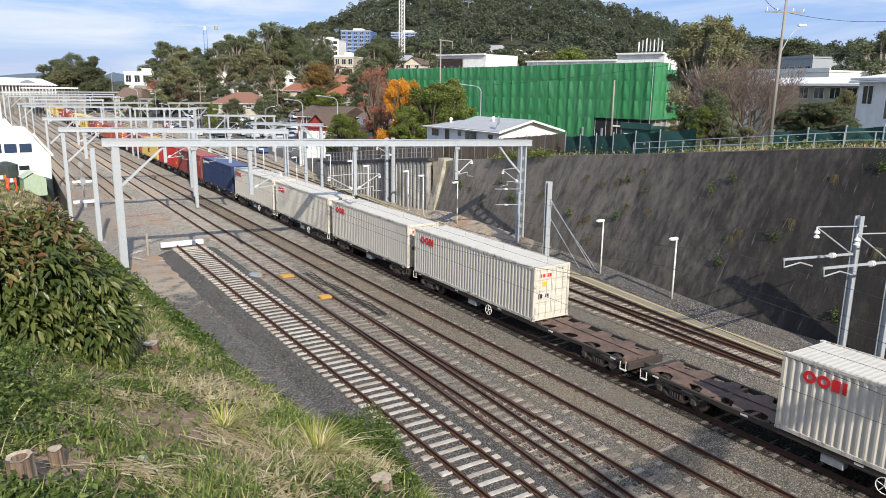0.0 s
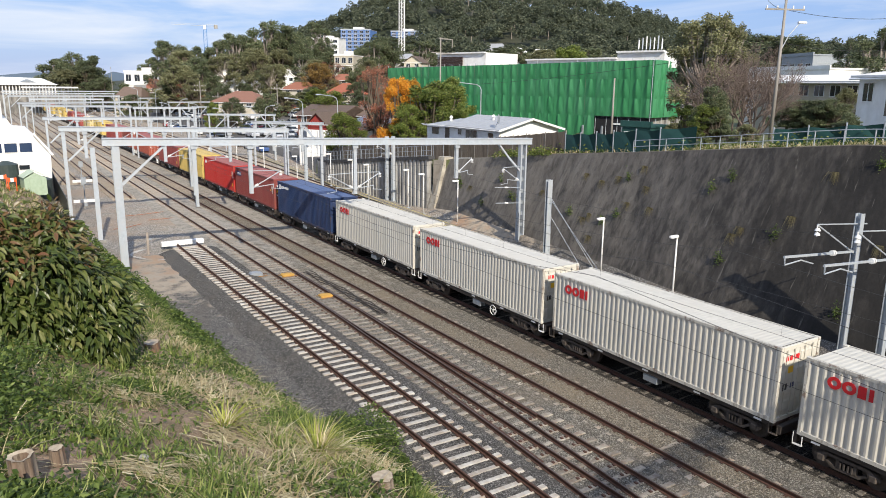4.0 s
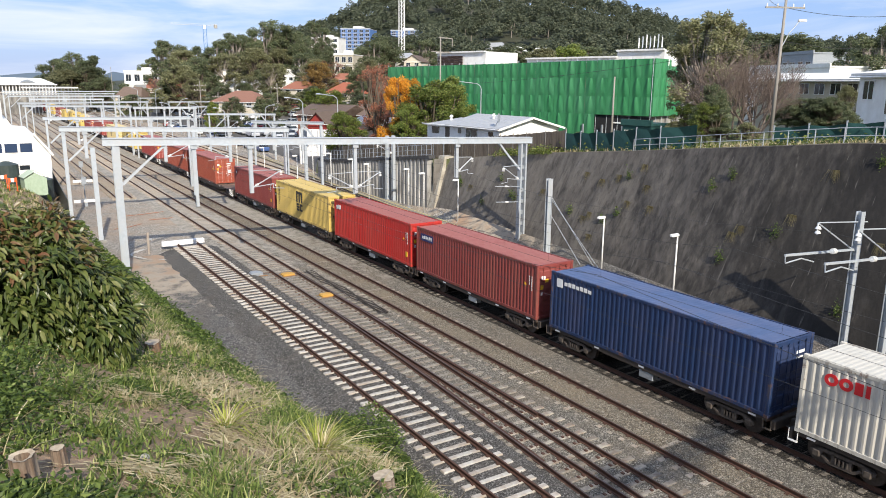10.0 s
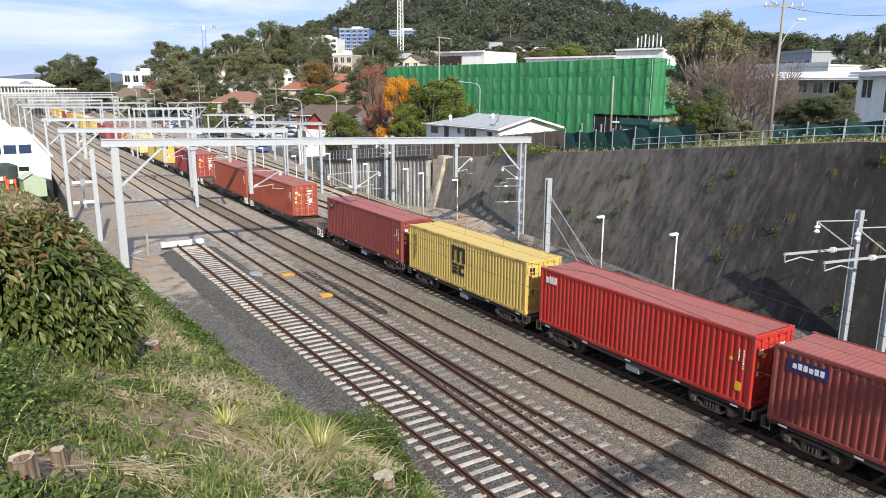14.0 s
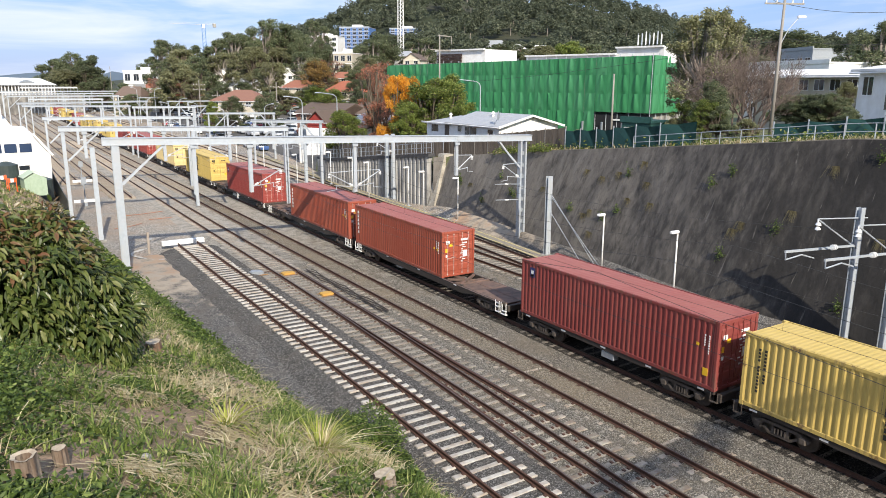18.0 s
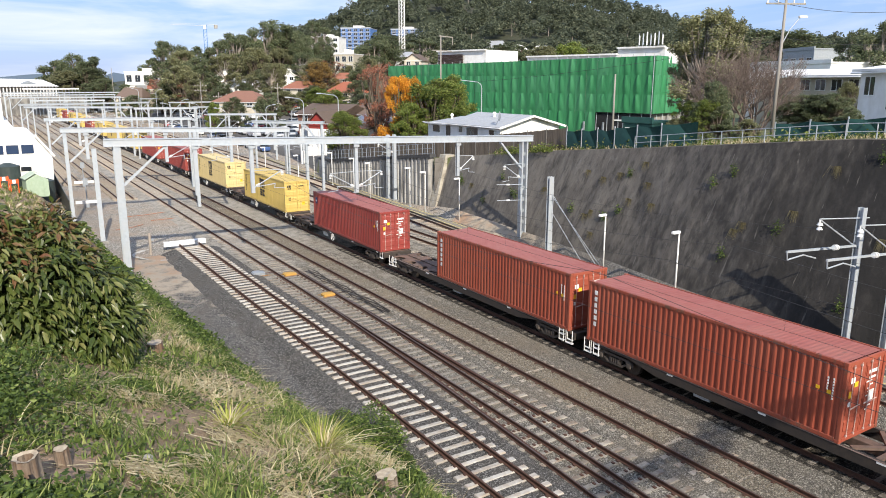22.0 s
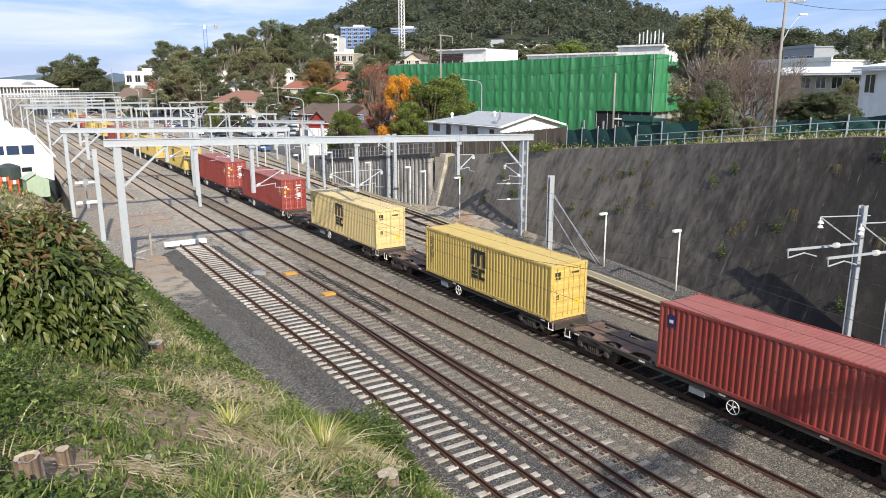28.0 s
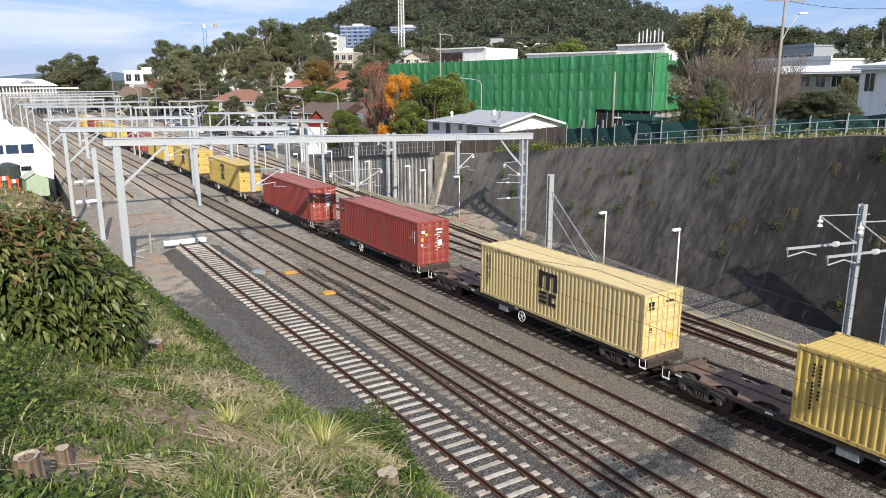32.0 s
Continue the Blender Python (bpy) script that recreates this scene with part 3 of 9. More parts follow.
def build_ballast():
    stations = ((10.7, -0.36), (11.2, -0.2), (11.7, -0.03), (13.2, 0.0), (14.8, -0.03), (15.3, -0.19), (17.0, -0.185), (18.7, -0.2), (19.0, -0.23), (19.4, -0.19),
                (21.5, -0.19), (22.0, -0.23), (22.6, -0.24), (23.1, -0.19), (25.9, -0.19), (26.5, -0.30), (27.2, -0.33), (28.4, -0.32), (29.2, -0.30), (29.7, -0.19), (32.4, -0.19), (33.3, -0.26))
    g = Geo()
    ys = [-14 + 0.8 * i for i in range(116)] + [80 + 6 * i for i in range(60)] + [450 + 25 * i for i in range(8)]
    n = len(stations)
    for y in ys:
        for k, (x, z) in enumerate(stations):
            if y > 58.5 and k < 6:
                x, z = 14.6 + 0.14 * k, -0.36 + 0.03 * k
            elif k < 3:
                x += (0.35 * noise.noise(Vector((2, y * 0.5, 1))) + 0.2 * noise.noise(Vector((5, y * 1.6, 1)))) * (1 - k / 3)
            if y > 25 and k >= n - 2:
                x += min(2.2, (y - 25) * 0.055)
            g.v.append((x, y, z + 0.035 * noise.noise(Vector((x * 1.7, y * 1.7, 0))) if 0 < k < n - 1 else z))
    for j in range(len(ys) - 1):
        for i in range(n - 1):
            g.f.append((j * n + i, j * n + i + 1, (j + 1) * n + i + 1, (j + 1) * n + i))
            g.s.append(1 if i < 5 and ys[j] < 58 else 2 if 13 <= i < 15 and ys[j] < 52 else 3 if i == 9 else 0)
    solo("ballast_bed", g, (M_BALLAST, M_BALLAST_DARK, M_BALLAST_FOUL_SHADE, M_BALLAST_TAN), "grey crushed stone ballast under the tracks", "ballast", kind="structure", smooth=True)
    # loose stones that stand out of the bed
    rng = random.Random(4)
    s = Geo()
    cube = ((-1, 0, 0), (1, 0, 0), (0, -1, 0), (0, 1, 0), (0, 0, 1), (0, 0, -1))
    tri = ((0, 2, 4), (2, 1, 4), (1, 3, 4), (3, 0, 4))
    for k in range(52000):
        y = 11 + 40 * rng.random() ** 1.7
        x = rng.uniform(11.0, 33.0)
        z = lerp(x, [a for a, _ in stations], [b for _, b in stations])
        r = rng.uniform(0.018, 0.04)
        e = Euler((rng.uniform(0, 6), rng.uniform(-0.5, 0.5), rng.uniform(0, 6))).to_matrix()
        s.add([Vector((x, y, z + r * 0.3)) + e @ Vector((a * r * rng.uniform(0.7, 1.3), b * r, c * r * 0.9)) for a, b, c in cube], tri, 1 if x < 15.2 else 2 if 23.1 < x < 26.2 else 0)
    m = foliage("loose_stone", (0.08, 0.073, 0.062), (0.17, 0.155, 0.13), (0.30, 0.28, 0.24), 0.95, 0.0)
    m2 = foliage("loose_dark_stone", (0.045, 0.043, 0.04), (0.115, 0.11, 0.103), (0.23, 0.22, 0.205), 0.95, 0.0)
    # stones of the fouled strip, with the train's shade in their colour too
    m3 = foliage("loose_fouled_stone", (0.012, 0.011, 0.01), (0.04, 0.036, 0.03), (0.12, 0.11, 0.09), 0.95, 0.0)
    solo("ballast_stones", s, (m, m2, m3), "loose grey ballast stones between the sleepers", "stones", kind="stuff")


RAIL_PROFILE = ((-0.07, -0.17), (0.07, -0.17), (0.07, -0.155), (0.012, -0.135), (0.012, -0.045), (0.036, -0.035), (0.036, -0.006), (0.026, 0.0), (-0.026, 0.0), (-0.036, -0.006), (-0.036, -0.035), (-0.012, -0.045), (-0.012, -0.135), (-0.07, -0.155))


def rail(parent, centre, off, y0, y1, z, step, worn=True, name="rail"):
    n = max(1, round((y1 - y0) / step))
    g = Geo()
    k = len(RAIL_PROFILE)
    for i in range(n + 1):
        y = y0 + (y1 - y0) * i / n
        g.v.extend((centre(y) + off + u, y, z + w) for u, w in RAIL_PROFILE)
    for i in range(n):
        for j in range(k):
            g.f.append((i * k + j, i * k + (j + 1) % k, (i + 1) * k + (j + 1) % k, (i + 1) * k + j))
            g.s.append(1 if j == 7 and worn else 0)
    for e in (0, n):
        g.f.append(tuple(range(e * k, e * k + k)))
        g.s.append(0)
    return part(name, g, (M_RAIL, M_RAILTOP), parent)


def sleeper_mesh(mat, name, buried=0.0, half=1.25):
    g = Geo()
    t = -0.165 - buried
    prof = ((-half, 0.128), (-0.5, 0.105), (0.5, 0.105), (half, 0.128))
    ring = [(u, w) for u, w in prof] + [(u, -w) for u, w in reversed(prof)]
    low = [(u, w, t - 0.14) for u, w in ring]
    mid = [(u, w, t - 0.025) for u, w in ring]
    top = [(u * 0.985, w * 0.82, t + (0.012 if abs(u) > 0.6 else 0.0)) for u, w in ring]
    n = len(ring)
    g.add(low + mid + top, [(i, (i + 1) % n, n + (i + 1) % n, n + i) for i in range(n)] + [(n + i, n + (i + 1) % n, 2 * n + (i + 1) % n, 2 * n + i) for i in range(n)] + [tuple(range(2 * n, 3 * n))])
    for u in (-0.86, -0.64, 0.64, 0.86):
        g.box(u - 0.045, -0.06, t, u + 0.045, 0.06, t + 0.045, 1)
    return g.mesh(name, mat, M_RAIL)


MESH_SLEEPER = sleeper_mesh(M_SLEEPER, "sleeper")
MESH_SLEEPER_OLD = sleeper_mesh(M_SLEEPER_OLD, "old_sleeper", 0.012)
MESH_SLEEPER_LONG = sleeper_mesh(surface("grey_turnout_sleeper", (0.30, 0.275, 0.235), (0.19, 0.17, 0.14), 9, 0.9, 0.3, c3=(0.17, 0.13, 0.10), big=0.3, vary=0.25), "long_sleeper", 0.0, 1.75)


def track(label, centre, y0, y1, z, near, mesh, pitch=0.62, step=400.0, worn=True, long_from=None):
    t = thing("railway_track", pose(0, 0, 0), label, "track", "tracks in the cutting", "structure")
    for off in (-0.7525, 0.7525):
        rail(t, centre, off, y0, y1, z, step, worn)
    rng = random.Random(len(label))
    y = y0 + 0.3
    far = Geo()
    while y < y1 - 0.2:
        dx = rng.uniform(-0.025, 0.025)
        if y < near:
            use = MESH_SLEEPER_LONG if long_from and long_from[0] < y < long_from[1] else mesh
            ob = part("sleeper", use, None, t)
            ob.matrix_basis = pose(centre(y) + dx + (0 if use is mesh else -0.25), y, z, 0, 0, rng.uniform(-0.9, 0.9))
        elif y < 260:
            far.box(centre(y) - 1.25, y - 0.12, z - 0.3, centre(y) + 1.25, y + 0.12, z - 0.165)
        y += pitch * (1 if y < 180 else 2)
    if far.f:
        tagged(part("far_sleepers", far, M_SLEEPER_OLD, t), kind="stuff")
    return t


def build_tracks():
    track("disused siding with pale concrete sleepers and rusty rails", lambda y: X_SIDING, -12, 59, 0.2, 100, MESH_SLEEPER, 0.62, worn=False)
    two = track("track with a turnout, stained sleepers and brown rails", lambda y: X_TWO, -12, 560, 0.0, 88, MESH_SLEEPER_OLD, long_from=(8, 46))
    track("straight track with half-buried tan sleepers", lambda y: X_THREE, -12, 560, 0.0, 88, sleeper_mesh(M_SLEEPER_OLD, "tan_sleeper", 0.035))
    track("main track that carries the container train", lambda y: X_TRAIN, -20, 560, 0.0, 88, sleeper_mesh(surface("dirty_sleeper", (0.26, 0.23, 0.19), (0.14, 0.12, 0.10), 9, 0.9, 0.3, c3=(0.08, 0.068, 0.056), big=0.3, vary=0.25), "dirty_sleeper", 0.027))
    track("track beside the dark cutting wall", lambda y: X_FOUR, -12, 420, 0.0, 80, MESH_SLEEPER_OLD)
    track("track curving away along the cutting wall", lambda y: lerp(y, SEVEN_Y, SEVEN_X), 16.2, 420, 0.0, 80, MESH_SLEEPER_OLD, step=4.0)
    track("yard track ending at a buffer stop", lambda y: 13.2, 88, 520, -0.02, 90, MESH_SLEEPER_OLD)
    track("outer yard track beyond the white building", lambda y: 9.6, 104, 520, -0.02, 90, MESH_SLEEPER_OLD)

    # the diverging road of the turnout, with its closure and check rails
    def split(y):
        return X_TWO - max(0.0, 46.5 - y) ** 2 / 960
    for off in (-0.7525, 0.7525):
        rail(two, split, off, -12, 46.0, 0.003, 2.0, name="diverging_rail")
    rail(two, lambda y: X_TWO, 0.67, 20.5, 31, 0.0, 20, False, "check_rail")
    rail(two, split, -0.67, 17.5, 28.5, 0.0, 2.0, False, "check_rail")
    rail(two, lambda y: X_TWO, 0.64, 33, 46.5, -0.004, 20, True, "switch_blade")
    # point machines and stretcher bars
    for x, y, mt, lab in ((15.2, 47.6, M_GALVD, "grey point machine beside the switch rails"), (17.1, 46.6, None, "yellow point machine between the rails"), (17.4, 40.6, None, "yellow stretcher housing between the rails")):
        my = mt or surface("machine_yellow", (0.50, 0.30, 0.07), (0.4, 0.22, 0.05), 6, 0.7, 0.1)
        p = thing("point_machine", pose(x, y, -0.17) @ Matrix.Diagonal((1, 1, 0.42 if mt is None else 0.8, 1)), lab, "point machine", "point machines")
        part("case", Geo().cbox(-0.5, -0.3, 0, 0.35, 0.3, 0.28, 0.05), my, p)
        part("lid", Geo().cbox(-0.45, -0.27, 0.28, 0.1, 0.27, 0.34, 0.03), my, p)
        part("drive_rod", Geo().tube((0.35, 0, 0.1), (1.1, 0, 0.1), 0.03), M_RAIL, p)
        part("foot", Geo().box(-0.6, -0.4, -0.03, 0.6, -0.3, 0.03).box(-0.6, 0.3, -0.03, 0.6, 0.4, 0.03), surface("timber_brown", (0.3, 0.16, 0.06), (0.2, 0.1, 0.04), 6), p)
    # black signal cables looped beside the switch
    cab = thing("signal_cables", pose(0, 0, 0), "tangle of black signal cables beside the switch rails", "cables")
    for k in range(5):
        line = []
        for i in range(16):
            y = 46.5 - 0.75 * i
            line.append((18.15 + 0.11 * k + 0.12 * math.sin(1.1 * i + 1.7 * k) + 0.02 * i, y, -0.08 + 0.09 * abs(math.sin(0.9 * i + k))))
        part("cable", Geo().pipe(line, 0.03, 6), M_BLACK, cab)
    # white beam across the siding's end
    b = thing("track_end_beam", pose(X_SIDING - 0.35, 59.4, 0.02), "white-painted timber beam across the end of the siding", "buffer stop")
    part("beam", Geo().cbox(-1.55, -0.22, 0.0, 1.75, 0.22, 0.34, 0.03), M_WHITE, b)
    for x in (-1.0, 1.0):
        part("stay", Geo().bar((x, 0.3, 0.2), (x, 1.1, -0.3), 0.15, 0.15), M_WHITE, b)


build_ballast()
build_tracks()


# ---- cutting walls, path, fences on the right ----
def build_cutting_wall():
    g = Geo()
    ys = [-30 + 0.55 * i for i in range(172)]
    nz = 20
    for y in ys:
        bx, tx, tz = base_x(y), top_x(y), top_z(y)
        for k in range(nz + 1):
            u = k / nz
            z = 0.2 + (tz - 0.2) * u
            x = bx + (tx - bx) * u
            lump = 0.07 * noise.noise(Vector((y * 0.3, z * 0.25, 1))) + 0.05 * noise.noise(Vector((y * 1.1, z * 0.5, 5))) + 0.035 * noise.noise(Vector((y * 3.1, z * 2.0, 9)))
            g.v.append((x + lump * min(1, 4 * u + 0.25) * min(1, 5 * (1 - u)), y, z))
    for j in range(len(ys) - 1):
        for k in range(nz):
            g.f.append((j * (nz + 1) + k, (j + 1) * (nz + 1) + k, (j + 1) * (nz + 1) + k + 1, j * (nz + 1) + k + 1))
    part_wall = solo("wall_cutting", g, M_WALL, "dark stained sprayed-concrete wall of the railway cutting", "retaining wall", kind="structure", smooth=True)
    c = Geo()
    for a, b in zip(ys[:-1:2], ys[2::2]):
        for y0, y1 in ((a, b),):
            p = [(top_x(y0) + 0.06, y0, top_z(y0) - 0.1), (top_x(y0) + 0.45, y0, top_z(y0) - 0.1), (top_x(y0) + 0.45, y0, top_z(y0) + 0.04), (top_x(y0) + 0.06, y0, top_z(y0) + 0.04)]
            q = [(top_x(y1) + 0.06, y1, top_z(y1) - 0.1), (top_x(y1) + 0.45, y1, top_z(y1) - 0.1), (top_x(y1) + 0.45, y1, top_z(y1) + 0.04), (top_x(y1) + 0.06, y1, top_z(y1) + 0.04)]
            c.add(p + q, [(0, 4, 5, 1), (1, 5, 6, 2), (2, 6, 7, 3), (3, 7, 4, 0)])
    part("coping", c, M_PATH, part_wall)


def build_ribbed_wall():
    """The upright pale wall of ribbed panels past the end of the cutting, with a walkway on top."""
    w = thing("wall_ribbed", pose(0, 0, 0), "pale ribbed concrete retaining wall streaked with black stains", "retaining wall", kind="structure")
    rib = surface("ribbed_concrete", (0.47, 0.455, 0.42), (0.30, 0.29, 0.265), 1.2, 0.9, 0.4, c3=(0.16, 0.155, 0.148), big=0.5, streak=0.25)
    add_runoff(rib, (0.55, 0.535, 0.5), (0.045, 0.043, 0.041))
    y = 64.6
    while y < 96:
        x, z = base_x(y), top_z(y) + 0.1
        g = Geo()
        g.prism(((x + 0.0, y + 0.05), (x - 0.24, y + 0.22), (x - 0.24, y + 0.56), (x + 0.0, y + 0.72), (x + 0.35, y + 0.78), (x + 0.35, y + 0.04)), 2, -0.4, z)
        part("panel", g, rib, w)
        y += 0.8
    cap = Geo()
    for i in range(20):
        a, b = 64.4 + 1.6 * i, 66.0 + 1.6 * i
        cap.bar((base_x(a) + 0.1, a, top_z(a) + 0.25), (base_x(b) + 0.1, b, top_z(b) + 0.25), 0.8, 0.34)
    part("capping_beam", cap, surface("dark_capping", (0.06, 0.06, 0.062), (0.04, 0.04, 0.042), 2), w)
    e = Geo()
    x = base_x(63.6)
    e.prism(((x - 0.35, -0.4), (x + 1.2, -0.4), (x + 2.2, 5.5), (x + 1.1, 5.5)), 1, 63.4, 64.55)
    part("end_pier", e, surface("cream_concrete", (0.45, 0.42, 0.35), (0.33, 0.3, 0.25), 2, c3=(0.25, 0.22, 0.18)), w)


def railing(pts, height, label, post_gap=1.6, mat=None, group="", rails=(0.5, 1.0), r=0.03):
    f = thing("guard_rail", pose(0, 0, 0), label, "railing", group)
    mat = mat or M_GALV
    pts = [Vector(p) for p in pts]
    total = sum((b - a).length for a, b in zip(pts, pts[1:]))
    n = max(2, round(total / post_gap))
    acc = [0.0]
    for a, b in zip(pts, pts[1:]):
        acc.append(acc[-1] + (b - a).length)
    at = []
    for i in range(n + 1):
        d = total * i / n
        at.append(Vector([lerp(d, acc, [p[k] for p in pts]) for k in range(3)]))
    for p in at:
        part("post", Geo().tube(p + Vector((0, 0, -0.2)), p + Vector((0, 0, height)), r, n=6), mat, f)
    for u in rails:
        part("rail", Geo().pipe([a + Vector((0, 0, height * u)) for a in at], r * 0.75), mat, f)
    return f


def build_right_edge():
    ys = [12 + 2 * i for i in range(14)]
    railing([(top_x(y) + 0.25, y, top_z(y)) for y in ys], 0.87, "galvanised pipe railing along the top of the cutting wall", 1.62)
    ys = [64.6 + 2 * i for i in range(15)]
    railing([(base_x(y) + 0.2, y, top_z(y) + 0.4) for y in ys], 1.15, "dark steel railing on the ribbed wall", 1.0, M_GALVD, rails=(0.1, 0.55, 1.0), r=0.035)
    # service path with two yellow lines
    def strip(name, o0, o1, z, mat, label, cat):
        g = Geo()
        yy = [-12 + 2.5 * i for i in range(60)]
        for y in yy:
            c = lerp(y, (-12, 20, 27, 37, 46, 58, 67, 80, 94, 111, 140), (33.0, 33.05, 33.65, 34.85, 35.75, 36.9, 37.6, 38.4, 39.6, 41.2, 43.6))
            g.v += [(c + o0, y, z), (c + o1, y, z)]
        for j in range(len(yy) - 1):
            g.f.append((2 * j, 2 * j + 1, 2 * j + 3, 2 * j + 2))
            g.s.append(0)
        solo(name, g, mat, label, cat, kind="structure")
    strip("path_service", -0.55, 0.6, -0.14, M_PATH, "narrow gravel service path beside the track", "path")
    strip("path_line_inner", -0.42, -0.34, -0.134, M_YELLOW, "faded yellow edge line on the path", "line")
    strip("path_line_outer", 0.36, 0.44, -0.134, M_YELLOW, "faded yellow edge line on the path", "line")


def platform_lamp():
    p = thing("path_lamp", pose(34.95, 28.35, -0.05), "slim white lamp post with a flat bent head beside the path", "lamp post", "lamp posts along the path")
    part("post", Geo().tube((0, 0, 0), (0, 0, 4.15), 0.06, 0.045, 10), M_WHITE, p, smooth=True)
    part("base_plate", Geo().cbox(-0.16, -0.16, 0, 0.16, 0.16, 0.06, 0.02), M_GALV, p)
    h = part("head", Geo().cbox(-0.62, -0.12, 4.1, 0.05, 0.12, 4.24, 0.05), M_WHITE, p)
    part("lens", Geo().box(-0.55, -0.09, 4.075, -0.1, 0.09, 4.1), M_PORC, h)
    for x, y in ((35.95, 35.5), (38.1, 57.0), (37.9, 63.0), (38.4, 67.0), (36.9, 73.5), (37.5, 79.0), (38.2, 87), (38.6, 94.0), (33.2, 86.0), (33.4, 99.0), (33.5, 112)):
        copy_thing(p, pose(x, y, -0.2))


build_cutting_wall()
build_ribbed_wall()
build_right_edge()
platform_lamp()


# ---- overhead line structures ----
def channel_leg(parent, x, y, z0, z1, w=0.62, d=0.42, lattice=True, name="leg"):
    """Two channels joined by batten plates."""
    if lattice:
        g = Geo()
        for s in (-1, 1):
            cx = x + s * (w / 2 - 0.07)
            g.box(cx - 0.07, y - d / 2, z0, cx + 0.07, y + d / 2, z1)
        leg = part(name, g, M_GALV, parent)
        z = z0 + 0.6
        while z < z1 - 0.3:
            part("batten", Geo().box(x - w / 2 + 0.14, y - 0.03, z, x + w / 2 - 0.14, y + 0.03, z + 0.3), M_GALVD, leg)
            z += 0.95
    else:
        g = Geo()
        g.box(x - w / 2, y - d / 2, z0, x + w / 2, y - d / 2 + 0.05, z1).box(x - w / 2, y + d / 2 - 0.05, z0, x + w / 2, y + d / 2, z1).box(x - 0.03, y - d / 2 + 0.05, z0, x + 0.03, y + d / 2 - 0.05, z1)
        leg = part(name, g, M_GALV, parent)
        part("side_plate", Geo().box(x - w / 2 + 0.02, y - d / 2 - 0.015, z0, x + w / 2 - 0.02, y - d / 2 - 0.003, z1 - 0.02), M_GALV, leg)
    part("footing", Geo().cbox(x - w * 0.8, y - d * 0.9, z0 - 0.3, x + w * 0.8, y + d * 0.9, z0 + 0.08, 0.05), M_CONC, leg)
    return leg


def cantilever(parent, x, y, z, reach, low=True):
    """An arm with insulators that holds the contact and catenary wires."""
    s = 1 if reach > 0 else -1
    arm = part("cantilever_arm", Geo().tube((x, y, z), (x + reach, y, z + 1.15), 0.04, n=6).tube((x, y, z + 1.25), (x + reach, y, z + 1.2), 0.028, n=6), M_GALV, parent)
    ins = Geo()
    for k in range(4):
        ins.tube((x + reach * (0.12 + 0.03 * k), y, z + 0.15 + 0.03 * k), (x + reach * (0.135 + 0.03 * k), y, z + 0.165 + 0.03 * k), 0.1, n=8)
    for k in range(3):
        ins.tube((x + reach, y, z + 0.85 + 0.1 * k), (x + reach, y, z + 0.9 + 0.1 * k), 0.11, n=8)
    part("insulator", ins, M_PORC, arm)
    part("registration_arm", Geo().bar((x, y, z + 0.05), (x + reach * 0.75, y, z + 0.22), 0.05, 0.05).tube((x + reach * 0.75, y, z + 0.22), (x + reach * 0.72, y, z - 0.08), 0.025, n=6).tube((x + reach * 0.72, y, z - 0.08), (x + reach * 1.1, y, z - 0.16), 0.022, n=6), M_GALV, arm)
    return arm


